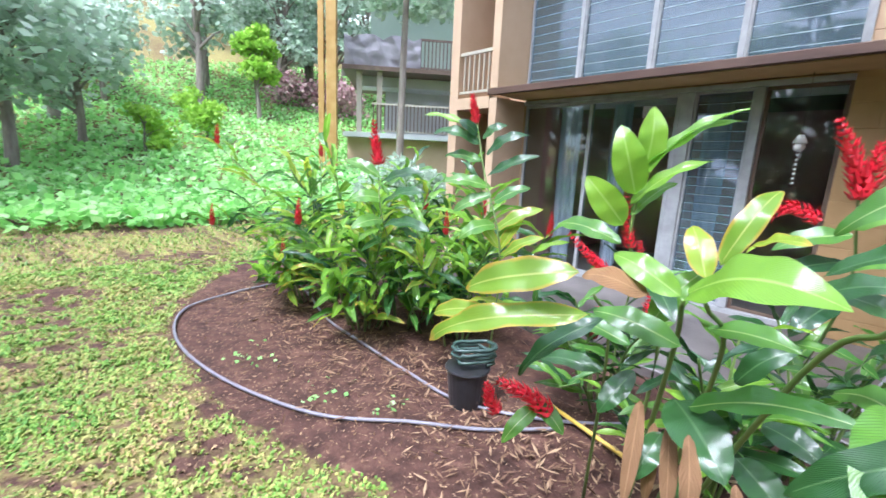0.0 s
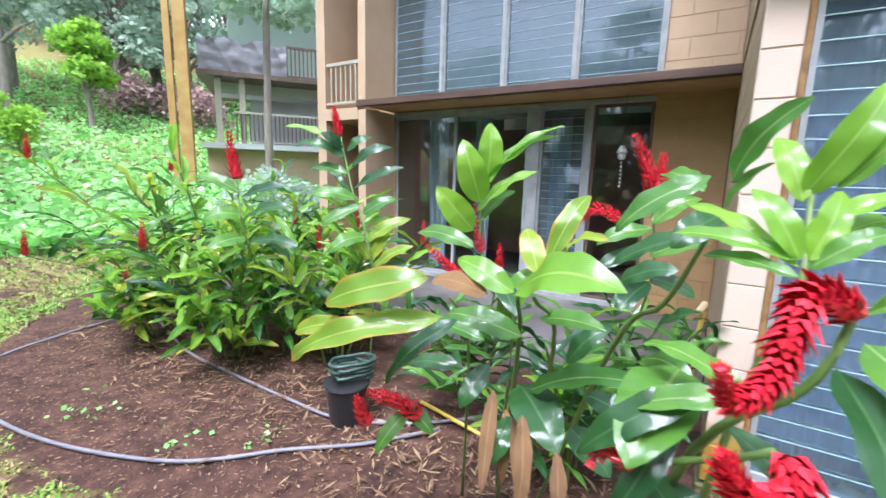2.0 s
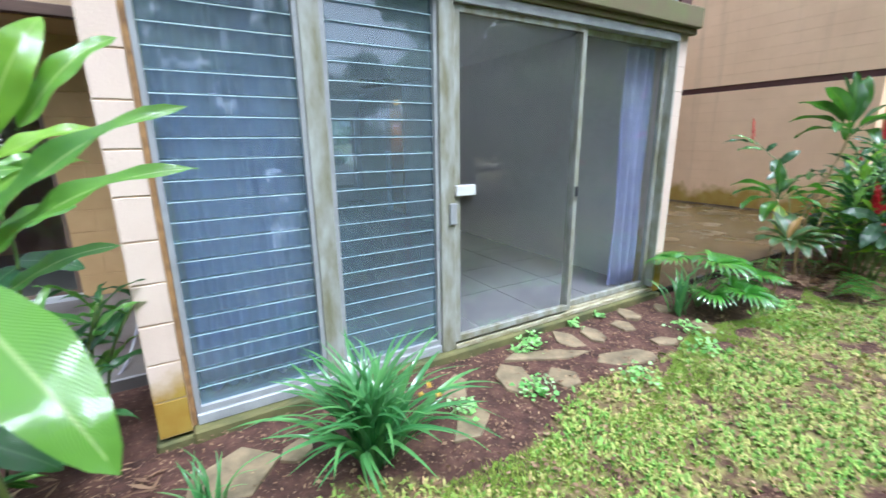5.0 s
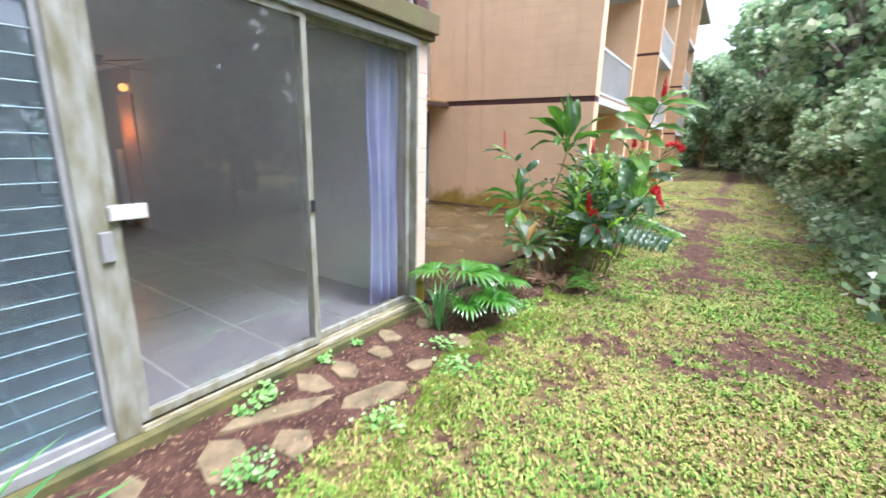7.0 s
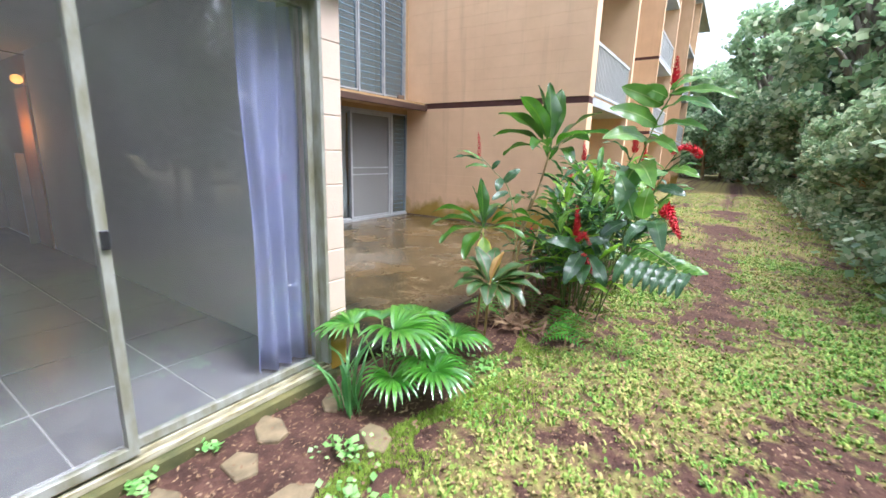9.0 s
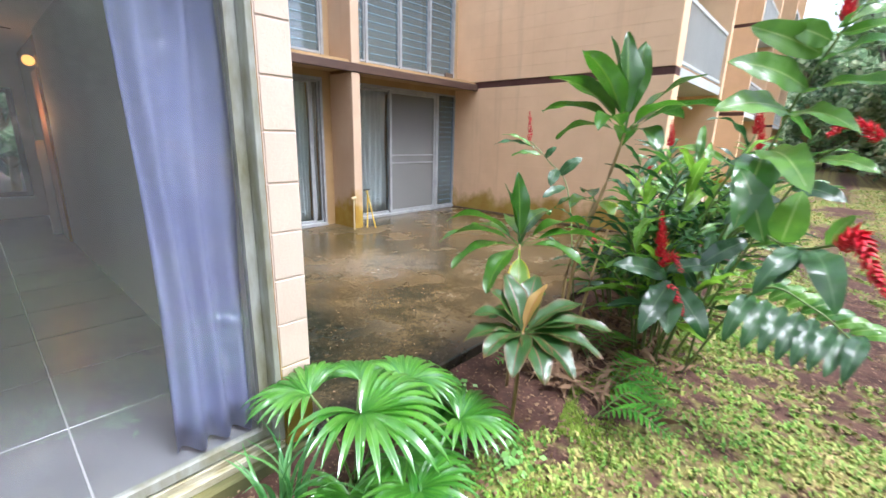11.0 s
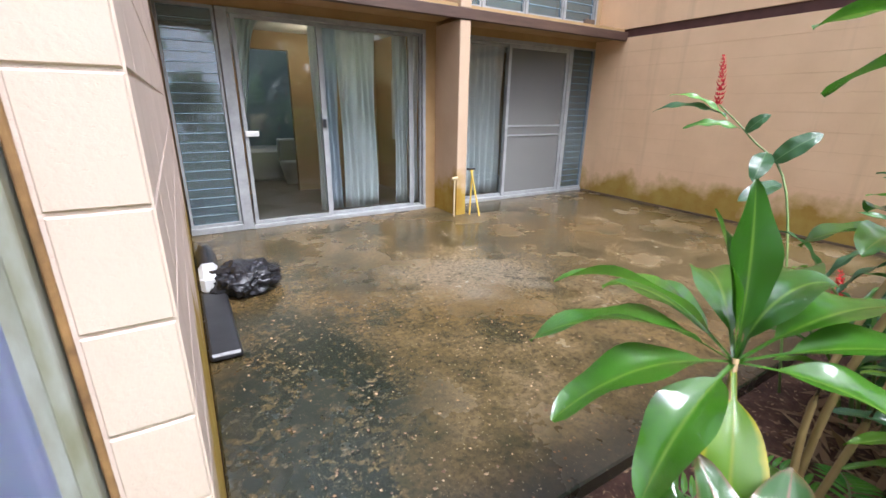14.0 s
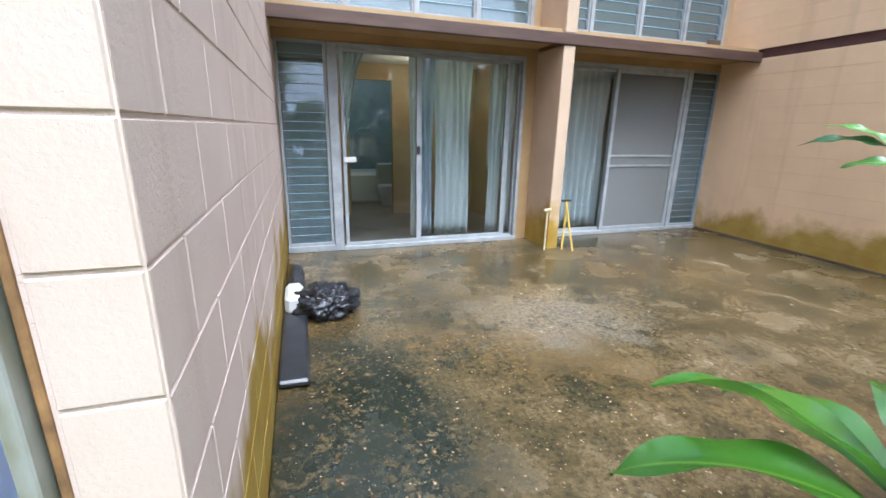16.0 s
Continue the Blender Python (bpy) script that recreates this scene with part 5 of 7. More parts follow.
ginger((2.1, -0.8, 0), ring_of((2.1, -0.8), 14, 0.5, 1.5, 0.6, 10, 94, 0.12), "red ginger clump with glossy dark leaves beside the lawn", 0.26, 0.4, (M_GINGER_SHADED, M_GINGER, M_GINGER_LIT))
ginger((3.0, -0.9, 0), ring_of((3.0, -0.95), 14, 0.5, 1.5, 0.7, 10, 95, 0.12), "red ginger clump leaning over the path", 0.26, 0.4, (M_GINGER_SHADED, M_GINGER))
ginger((4.1, -0.75, 0), ring_of((4.1, -0.8), 11, 0.5, 1.45, 0.7, 10, 96, 0.12), "red ginger clump at the far wall corner", 0.26, 0.4, (M_GINGER_SHADED, M_GINGER))
ginger((-5.2, 0.1, 0), ring_of((-5.2, 0.0), 8, 0.3, 0.9, 0.5, 9, 93, 0.2), "low red ginger shoots behind the front clump", 0.24, 0.36, (M_GINGER_SHADED, M_GINGER))

ginger((-4.5, -0.35, 0), ring_of((-4.5, -0.42), 9, 0.3, 0.82, 0.42, 9, 97, 0.0), "leafy green ginger shoots low among taller stems", 0.22, 0.36, (M_GINGER, M_GINGER_SHADED, M_GINGER, M_GINGER_LIT))
ginger((-4.25, 0.15, 0), ring_of((-4.25, 0.05), 8, 0.35, 0.9, 0.34, 9, 98, 0.0), "dark leafy ginger shoots beside the wall corner", 0.22, 0.34, (M_GINGER_SHADED, M_GINGER))
g1 = thing("red_ginger", "red ginger with broad yellow-green leaves and low crimson flowers", "plant", (-4.70, -0.62, 0), "ginger clumps")
part("stem", tube(curve([(-4.75, -0.55, 0.00), (-4.60, -0.84, 0.94), (-4.72, -0.87, 1.17), (-4.71, -0.87, 1.44)], 6), 0.0075, 7, taper=0.0049), M_STEM, g1, smooth=True)
part("stem", tube(curve([(-4.70, -0.65, 0.00), (-4.50, -1.02, 0.90), (-4.43, -1.23, 1.14)], 6), 0.0088, 7, taper=0.0056), M_STEM, g1, smooth=True)
part("stem", tube(curve([(-4.62, -0.60, 0.00), (-4.38, -1.05, 0.94), (-4.38, -1.25, 1.15)], 6), 0.0082, 7, taper=0.0049), M_STEM, g1, smooth=True)
part("stem", tube(curve([(-4.55, -0.60, 0.00), (-4.22, -1.06, 0.99), (-4.10, -1.19, 1.17), (-4.02, -1.31, 1.38)], 6), 0.0082, 7, taper=0.0049), M_STEM, g1, smooth=True)
part("stem", tube(curve([(-4.85, -0.70, 0.00), (-4.72, -0.94, 0.85), (-4.72, -1.08, 1.05)], 6), 0.0068, 7, taper=0.0042), M_STEM, g1, smooth=True)
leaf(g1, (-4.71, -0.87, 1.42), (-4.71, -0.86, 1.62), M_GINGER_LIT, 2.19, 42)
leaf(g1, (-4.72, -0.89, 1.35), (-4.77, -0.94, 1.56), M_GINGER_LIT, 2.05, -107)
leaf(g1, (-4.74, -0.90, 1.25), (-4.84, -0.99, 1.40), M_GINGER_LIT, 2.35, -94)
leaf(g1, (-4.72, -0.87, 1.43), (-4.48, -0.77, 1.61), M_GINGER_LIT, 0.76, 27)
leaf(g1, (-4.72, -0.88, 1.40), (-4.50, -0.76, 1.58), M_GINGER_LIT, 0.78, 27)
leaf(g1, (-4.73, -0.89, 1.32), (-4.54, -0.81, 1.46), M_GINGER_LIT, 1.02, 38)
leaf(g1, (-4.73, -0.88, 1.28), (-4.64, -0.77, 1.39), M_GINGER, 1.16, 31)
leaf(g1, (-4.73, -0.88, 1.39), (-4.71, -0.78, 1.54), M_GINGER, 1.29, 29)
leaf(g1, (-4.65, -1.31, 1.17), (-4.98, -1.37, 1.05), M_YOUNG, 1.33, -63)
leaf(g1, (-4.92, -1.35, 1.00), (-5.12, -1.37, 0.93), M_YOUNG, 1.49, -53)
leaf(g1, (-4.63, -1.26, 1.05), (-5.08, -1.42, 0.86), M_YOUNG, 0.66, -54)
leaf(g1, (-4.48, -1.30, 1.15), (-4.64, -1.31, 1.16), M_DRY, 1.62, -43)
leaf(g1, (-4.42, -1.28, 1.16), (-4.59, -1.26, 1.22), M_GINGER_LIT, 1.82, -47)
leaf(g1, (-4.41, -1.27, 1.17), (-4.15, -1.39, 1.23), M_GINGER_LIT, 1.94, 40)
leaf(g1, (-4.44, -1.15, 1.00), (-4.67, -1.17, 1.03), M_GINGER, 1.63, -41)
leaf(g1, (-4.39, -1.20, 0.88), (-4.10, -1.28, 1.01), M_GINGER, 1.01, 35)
leaf(g1, (-4.43, -1.17, 0.87), (-4.27, -1.32, 0.81), M_GINGER_SHADED, 2.60, 20)
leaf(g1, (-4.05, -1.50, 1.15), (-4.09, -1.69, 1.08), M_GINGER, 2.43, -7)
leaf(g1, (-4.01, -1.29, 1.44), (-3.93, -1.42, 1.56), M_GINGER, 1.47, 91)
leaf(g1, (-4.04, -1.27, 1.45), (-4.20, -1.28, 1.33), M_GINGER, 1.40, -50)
leaf(g1, (-4.02, -1.31, 1.38), (-4.09, -1.37, 1.32), M_GINGER_SHADED, 2.60, -44)
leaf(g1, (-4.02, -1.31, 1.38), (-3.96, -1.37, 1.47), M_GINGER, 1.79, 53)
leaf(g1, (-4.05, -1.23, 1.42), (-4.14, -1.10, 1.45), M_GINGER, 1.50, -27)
leaf(g1, (-4.02, -1.32, 1.35), (-4.20, -1.30, 1.26), M_GINGER_SHADED, 1.26, -36)
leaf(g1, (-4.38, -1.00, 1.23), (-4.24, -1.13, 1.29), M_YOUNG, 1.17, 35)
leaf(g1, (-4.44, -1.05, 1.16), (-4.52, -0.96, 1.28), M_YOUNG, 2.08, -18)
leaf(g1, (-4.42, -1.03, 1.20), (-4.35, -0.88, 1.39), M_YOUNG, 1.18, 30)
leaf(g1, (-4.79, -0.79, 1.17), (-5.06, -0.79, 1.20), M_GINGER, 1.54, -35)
leaf(g1, (-4.70, -0.87, 1.11), (-4.48, -1.10, 1.04), M_GINGER_SHADED, 1.35, 14)
leaf(g1, (-4.66, -1.11, 1.00), (-4.86, -1.23, 0.77), M_GINGER_SHADED, 0.99, -34)
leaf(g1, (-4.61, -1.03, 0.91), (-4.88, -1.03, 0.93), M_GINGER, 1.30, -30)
leaf(g1, (-4.57, -1.08, 0.86), (-4.61, -1.19, 0.75), M_GINGER_SHADED, 2.16, -27)
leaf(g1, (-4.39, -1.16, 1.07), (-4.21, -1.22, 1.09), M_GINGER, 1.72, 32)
leaf(g1, (-4.34, -1.04, 0.91), (-4.23, -1.00, 1.03), M_GINGER_SHADED, 1.71, 41)
leaf(g1, (-4.26, -1.12, 0.87), (-4.14, -1.16, 0.85), M_GINGER_SHADED, 2.58, 28)
leaf(g1, (-4.44, -1.19, 0.78), (-4.46, -1.29, 0.68), M_GINGER_SHADED, 2.16, -19)
leaf(g1, (-4.29, -1.15, 0.78), (-4.17, -1.21, 0.72), M_GINGER_SHADED, 2.60, 29)
leaf(g1, (-4.15, -0.90, 0.95), (-4.03, -1.03, 1.12), M_GINGER_SHADED, 1.53, 37)
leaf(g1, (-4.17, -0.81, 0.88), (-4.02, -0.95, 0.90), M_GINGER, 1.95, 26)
leaf(g1, (-4.25, -0.87, 1.13), (-4.09, -0.93, 1.20), M_GINGER_SHADED, 2.10, 43)
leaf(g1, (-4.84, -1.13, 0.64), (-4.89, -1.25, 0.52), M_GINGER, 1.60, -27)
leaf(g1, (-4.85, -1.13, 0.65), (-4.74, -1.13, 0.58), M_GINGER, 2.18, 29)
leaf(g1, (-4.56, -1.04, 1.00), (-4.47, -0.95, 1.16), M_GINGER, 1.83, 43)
leaf(g1, (-4.68, -1.04, 0.80), (-4.89, -1.07, 0.77), M_GINGER_SHADED, 1.50, -31)
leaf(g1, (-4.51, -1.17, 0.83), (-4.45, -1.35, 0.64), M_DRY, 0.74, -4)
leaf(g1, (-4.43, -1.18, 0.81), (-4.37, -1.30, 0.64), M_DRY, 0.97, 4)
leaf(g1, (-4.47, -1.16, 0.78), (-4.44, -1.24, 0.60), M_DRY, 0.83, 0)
part("flower_spike", torch([(-4.72, -0.87, 1.17), (-4.74, -0.87, 1.25), (-4.76, -0.86, 1.35)], 0.70, 48, 0.035), M_RED, g1, "crimson flower spike")
part("flower_spike", torch([(-4.70, -1.05, 1.12), (-4.75, -1.07, 1.16), (-4.81, -1.10, 1.22)], 0.70, 48, 0.035), M_RED, g1, "crimson flower spike")
part("flower_spike", torch([(-4.79, -1.13, 0.63), (-4.87, -1.17, 0.68), (-4.94, -1.22, 0.71)], 0.90, 50, 0.045), M_RED, g1, "crimson flower spike")
part("flower_spike", torch([(-4.93, -1.23, 0.60), (-4.96, -1.24, 0.64), (-4.98, -1.24, 0.69)], 0.80, 36, 0.040), M_RED, g1, "crimson flower spike")
part("flower_spike", torch([(-4.27, -0.84, 1.32), (-4.32, -0.87, 1.35), (-4.36, -0.90, 1.33), (-4.38, -0.92, 1.29)], 0.70, 50, 0.035), M_RED, g1, "crimson flower spike")
g4 = thing("red_ginger", "tall red ginger with upright crimson spikes by the wall", "plant", (-4.45, 0.10, 0), "ginger clumps")
part("stem", tube(curve([(-4.50, 0.05, 0.00), (-4.24, -0.12, 0.93), (-4.25, -0.21, 1.36)], 6), 0.0068, 7, taper=0.0042), M_STEM, g4, smooth=True)
part("flower_spike", torch([(-4.24, -0.21, 1.36), (-4.28, -0.20, 1.49), (-4.34, -0.22, 1.62)], 1.10, 70, 0.042), M_RED, g4, "crimson flower spike")
part("flower_spike", torch([(-4.23, -0.20, 1.36), (-4.23, -0.18, 1.47), (-4.23, -0.16, 1.55)], 0.90, 44, 0.040), M_RED, g4, "crimson flower spike")
leaf(g4, (-4.24, -0.23, 1.24), (-4.44, -0.32, 1.16), M_GINGER, 1.72, -40)
leaf(g4, (-4.24, -0.23, 1.26), (-4.07, -0.15, 1.37), M_GINGER, 1.77, 40)
leaf(g4, (-4.25, -0.20, 1.14), (-4.44, -0.35, 1.04), M_GINGER_SHADED, 1.48, -34)
leaf(g4, (-4.24, -0.19, 1.12), (-4.02, -0.16, 1.19), M_GINGER, 1.88, 41)
leaf(g4, (-4.24, -0.11, 0.98), (-4.34, -0.32, 0.85), M_GINGER_SHADED, 1.71, -18)
leaf(g4, (-4.24, -0.10, 1.00), (-4.05, -0.11, 0.94), M_GINGER_SHADED, 2.25, 40)
g2 = thing("red_ginger", "red ginger with a drooping crimson flower and ribbed leaves", "plant", (-4.10, -1.05, 0), "ginger clumps")
part("stem", tube(curve([(-4.15, -1.00, 0.00), (-4.04, -1.53, 0.98), (-3.92, -1.60, 1.20), (-3.89, -1.60, 1.29)], 6), 0.0082, 7, taper=0.0049), M_STEM, g2, smooth=True)
part("stem", tube(curve([(-4.05, -1.00, 0.00), (-3.97, -1.41, 1.03), (-3.91, -1.40, 1.26), (-3.90, -1.31, 1.42)], 6), 0.0075, 7, taper=0.0049), M_STEM, g2, smooth=True)
part("stem", tube(curve([(-4.20, -1.00, 0.00), (-4.11, -1.54, 0.92), (-3.95, -1.69, 1.16)], 6), 0.0068, 7, taper=0.0042), M_STEM, g2, smooth=True)
part("flower_spike", torch([(-3.89, -1.60, 1.30), (-3.93, -1.63, 1.32), (-3.95, -1.67, 1.28), (-3.97, -1.72, 1.24), (-4.00, -1.75, 1.23), (-4.01, -1.76, 1.26)], 0.75, 150, 0.035), M_RED, g2, "crimson flower spike")
part("flower_spike", torch([(-3.94, -1.71, 1.17), (-3.94, -1.74, 1.15), (-3.97, -1.76, 1.14), (-3.99, -1.77, 1.16), (-4.00, -1.77, 1.18)], 0.75, 90, 0.035), M_RED, g2, "crimson flower spike")
part("flower_spike", torch([(-4.08, -1.66, 1.07), (-4.12, -1.64, 1.07), (-4.14, -1.65, 1.04)], 0.60, 34, 0.035), M_RED, g2, "crimson flower spike")
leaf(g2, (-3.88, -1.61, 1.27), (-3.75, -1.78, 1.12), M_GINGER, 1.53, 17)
leaf(g2, (-3.90, -1.62, 1.24), (-3.86, -1.79, 1.11), M_GINGER_SHADED, 1.11, -1)
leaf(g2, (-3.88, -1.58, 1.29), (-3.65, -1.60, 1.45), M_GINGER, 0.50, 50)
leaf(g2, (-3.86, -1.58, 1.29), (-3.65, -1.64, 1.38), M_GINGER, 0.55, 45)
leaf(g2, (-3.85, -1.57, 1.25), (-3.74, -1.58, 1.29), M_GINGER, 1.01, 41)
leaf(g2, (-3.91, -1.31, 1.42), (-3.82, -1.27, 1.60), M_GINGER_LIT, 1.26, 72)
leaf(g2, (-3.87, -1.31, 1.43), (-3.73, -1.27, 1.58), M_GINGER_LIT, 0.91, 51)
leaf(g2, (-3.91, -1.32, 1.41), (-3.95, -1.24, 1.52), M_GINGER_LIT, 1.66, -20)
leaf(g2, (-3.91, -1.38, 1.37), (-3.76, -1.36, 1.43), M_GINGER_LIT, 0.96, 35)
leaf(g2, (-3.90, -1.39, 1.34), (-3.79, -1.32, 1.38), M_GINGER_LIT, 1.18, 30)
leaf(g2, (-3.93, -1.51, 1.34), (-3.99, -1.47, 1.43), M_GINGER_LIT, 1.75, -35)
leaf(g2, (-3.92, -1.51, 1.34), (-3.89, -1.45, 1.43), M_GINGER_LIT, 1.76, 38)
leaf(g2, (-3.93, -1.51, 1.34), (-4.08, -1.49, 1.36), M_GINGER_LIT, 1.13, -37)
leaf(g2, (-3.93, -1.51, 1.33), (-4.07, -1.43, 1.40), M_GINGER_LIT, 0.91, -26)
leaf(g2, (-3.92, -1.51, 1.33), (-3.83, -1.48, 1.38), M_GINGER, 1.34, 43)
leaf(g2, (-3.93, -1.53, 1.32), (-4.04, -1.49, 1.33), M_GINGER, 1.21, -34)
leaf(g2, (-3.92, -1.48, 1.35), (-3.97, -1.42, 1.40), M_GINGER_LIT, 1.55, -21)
leaf(g2, (-4.01, -1.61, 1.18), (-4.16, -1.65, 1.05), M_GINGER_SHADED, 1.17, -44)
leaf(g2, (-4.04, -1.59, 1.13), (-4.11, -1.68, 0.98), M_GINGER_SHADED, 1.07, -41)
leaf(g2, (-4.09, -1.57, 1.02), (-4.00, -1.66, 0.96), M_GINGER_SHADED, 1.40, 10)
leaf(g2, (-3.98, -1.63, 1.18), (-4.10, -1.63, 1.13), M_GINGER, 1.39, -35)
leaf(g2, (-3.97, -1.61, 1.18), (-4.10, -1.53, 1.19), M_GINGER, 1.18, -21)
leaf(g2, (-3.98, -1.50, 1.08), (-3.86, -1.52, 0.98), M_GINGER_SHADED, 1.57, 30)
leaf(g2, (-4.06, -1.53, 0.98), (-3.97, -1.57, 0.91), M_GINGER_SHADED, 1.71, 18)
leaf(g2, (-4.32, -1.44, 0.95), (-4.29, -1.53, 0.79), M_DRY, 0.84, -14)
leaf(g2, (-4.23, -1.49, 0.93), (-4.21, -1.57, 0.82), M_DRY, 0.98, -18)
g5 = thing("red_ginger", "slender red ginger with glossy leaves and a single spike", "plant", (-6.00, -0.15, 0), "ginger clumps")
part("stem", tube(curve([(-5.95, -0.10, 0.00), (-5.76, -0.28, 0.86), (-5.96, -0.25, 1.36), (-6.09, -0.21, 1.68)], 6), 0.0075, 7, taper=0.0049), M_STEM, g5, smooth=True)
part("flower_spike", torch([(-6.10, -0.21, 1.67), (-6.12, -0.21, 1.76), (-6.15, -0.21, 1.85)], 1.00, 56, 0.040), M_RED, g5, "crimson flower spike")
leaf(g5, (-6.05, -0.22, 1.61), (-6.40, -0.40, 1.72), M_GINGER_LIT, 0.80, -33)
leaf(g5, (-6.03, -0.22, 1.54), (-6.32, -0.38, 1.60), M_GINGER_SHADED, 1.15, -43)
leaf(g5, (-6.06, -0.22, 1.60), (-6.12, -0.35, 1.68), M_GINGER_SHADED, 2.42, -69)
leaf(g5, (-6.03, -0.21, 1.58), (-5.89, -0.14, 1.66), M_GINGER_SHADED, 1.96, 53)
leaf(g5, (-5.98, -0.22, 1.48), (-5.74, -0.11, 1.60), M_GINGER_SHADED, 1.32, 52)
leaf(g5, (-5.94, -0.24, 1.35), (-5.67, -0.09, 1.48), M_GINGER_SHADED, 1.20, 49)
leaf(g5, (-5.99, -0.24, 1.43), (-6.27, -0.31, 1.46), M_GINGER, 1.44, -39)
leaf(g5, (-5.91, -0.24, 1.28), (-6.14, -0.44, 1.30), M_GINGER, 1.60, -43)
leaf(g5, (-5.86, -0.26, 1.19), (-5.68, -0.14, 1.29), M_GINGER, 1.83, 47)
leaf(g5, (-5.88, -0.26, 1.24), (-6.05, -0.42, 1.12), M_GINGER, 1.87, -46)
leaf(g5, (-5.81, -0.28, 1.03), (-5.59, -0.11, 1.17), M_YOUNG, 1.40, 45)
leaf(g5, (-5.82, -0.28, 1.06), (-5.92, -0.49, 0.97), M_GINGER, 1.87, -38)
leaf(g5, (-5.78, -0.28, 0.92), (-5.93, -0.35, 1.09), M_YOUNG, 1.73, -41)
leaf(g5, (-5.77, -0.28, 0.91), (-5.68, -0.17, 1.13), M_YOUNG, 1.38, 51)
leaf(g5, (-5.76, -0.28, 0.86), (-5.50, -0.20, 1.02), M_YOUNG, 1.27, 47)
g6 = thing("red_ginger", "red ginger with one tall crimson spike over the clump", "plant", (-6.60, -0.25, 0), "ginger clumps")
part("stem", tube(curve([(-6.70, -0.10, 0.00), (-6.68, -0.51, 0.95), (-6.84, -0.46, 1.37)], 6), 0.0075, 7, taper=0.0049), M_STEM, g6, smooth=True)
part("flower_spike", torch([(-6.83, -0.46, 1.38), (-6.88, -0.46, 1.52), (-6.92, -0.45, 1.69)], 1.20, 70, 0.045), M_RED, g6, "crimson flower spike")
leaf(g6, (-6.77, -0.49, 1.29), (-7.02, -0.64, 1.40), M_GINGER, 1.55, -38)
leaf(g6, (-6.75, -0.49, 1.26), (-6.42, -0.37, 1.34), M_GINGER_SHADED, 1.46, 43)
leaf(g6, (-6.73, -0.50, 1.14), (-6.85, -0.71, 1.11), M_GINGER, 2.33, -43)
leaf(g6, (-6.72, -0.50, 1.10), (-6.29, -0.44, 1.21), M_GINGER_SHADED, 1.24, 38)
leaf(g6, (-6.70, -0.51, 0.99), (-6.70, -0.77, 0.94), M_GINGER, 2.13, -35)
leaf(g6, (-6.68, -0.51, 0.95), (-6.23, -0.45, 0.96), M_GINGER_SHADED, 1.21, 31)
ti = thing("ti_plant", "glossy green ti plant with one yellowing leaf on bare soil", "plant", (1.00, -0.42, 0))
part("stem", tube(curve([(1.00, -0.40, 0.00), (0.93, -0.47, 0.50), (0.97, -0.44, 0.86)], 6), 0.0095, 7, taper=0.007), M_CANE, ti, smooth=True)
for turn, rise, length, width, droop, lean in ((125, 46, 0.44, 0.085, 95, 20), (147, 30, 0.46, 0.090, 80, 15), (164, 12, 0.44, 0.090, 65, 10), (186, -6, 0.38, 0.085, 70, 12), (60, 84, 0.38, 0.072, 14, 0),
                                              (112, 80, 0.33, 0.068, 22, 0), (-20, 76, 0.30, 0.085, 120, 0), (8, 42, 0.44, 0.100, 85, -10), (-22, 30, 0.50, 0.105, 70, -15), (-42, 20, 0.52, 0.105, 65, -10),
                                              (42, 38, 0.38, 0.090, 80, 0), (88, 30, 0.38, 0.085, 80, 0), (-75, 12, 0.36, 0.090, 80, 0)):
    arched_leaf(ti, (0.97, -0.44, 0.85), turn, rise, length, width, droop, M_TI, lean)
arched_leaf(ti, (0.97, -0.44, 0.84), 214, -34, 0.36, 0.080, 52, M_YELLOWING, 0)
for turn, rise, length, z in ((-20, 25, 0.20, 0.56), (250, 5, 0.19, 0.52), (20, 35, 0.17, 0.60), (150, 15, 0.16, 0.50)):
    arched_leaf(ti, (0.935, -0.465, z), turn, rise, length, 0.075, 75, M_TI)
cord = thing("cordyline", "low red-veined cordyline with an orange-pink new leaf", "plant", (0.66, -0.68, 0))
part("stem", tube(curve([(0.68, -0.64, 0.00), (0.66, -0.67, 0.38), (0.66, -0.68, 0.55)], 6), 0.010, 7, taper=0.007), M_CANE, cord, smooth=True)
for turn, rise, length, width, droop in ((229, 12, 0.33, 0.085, 80), (205, 16, 0.33, 0.080, 78), (252, 14, 0.34, 0.085, 78), (278, 20, 0.36, 0.085, 68), (180, 22, 0.31, 0.075, 76), (150, 22, 0.30, 0.075, 72), (130, 46, 0.28, 0.085, 95),
                                         (-41, 26, 0.36, 0.080, 62), (302, 26, 0.40, 0.085, 62), (62, 62, 0.31, 0.080, 45), (20, 54, 0.33, 0.085, 42), (92, 58, 0.26, 0.070, 50), (332, 36, 0.36, 0.080, 60)):
    arched_leaf(cord, (0.66, -0.68, 0.54), turn, rise, length, width, droop, M_CORD, 0, 0.12)
arched_leaf(cord, (0.66, -0.68, 0.55), -10, 70, 0.25, 0.045, 50, M_CORD_PINK, 0, 0.12)
ti2 = thing("ti_plant", "tall ti plant with a crown of upright leaves on tan canes", "plant", (1.55, -0.50, 0))
part("stem", tube(curve([(1.50, -0.48, 0.00), (1.52, -0.50, 0.65), (1.65, -0.60, 1.20), (1.70, -0.64, 1.44)], 6), 0.0122, 7, taper=0.0077), M_CANE, ti2, smooth=True)
part("stem", tube(curve([(1.45, -0.52, 0.00), (1.50, -0.46, 0.55), (1.72, -0.50, 1.02)], 6), 0.0122, 7, taper=0.0077), M_CANE, ti2, smooth=True)
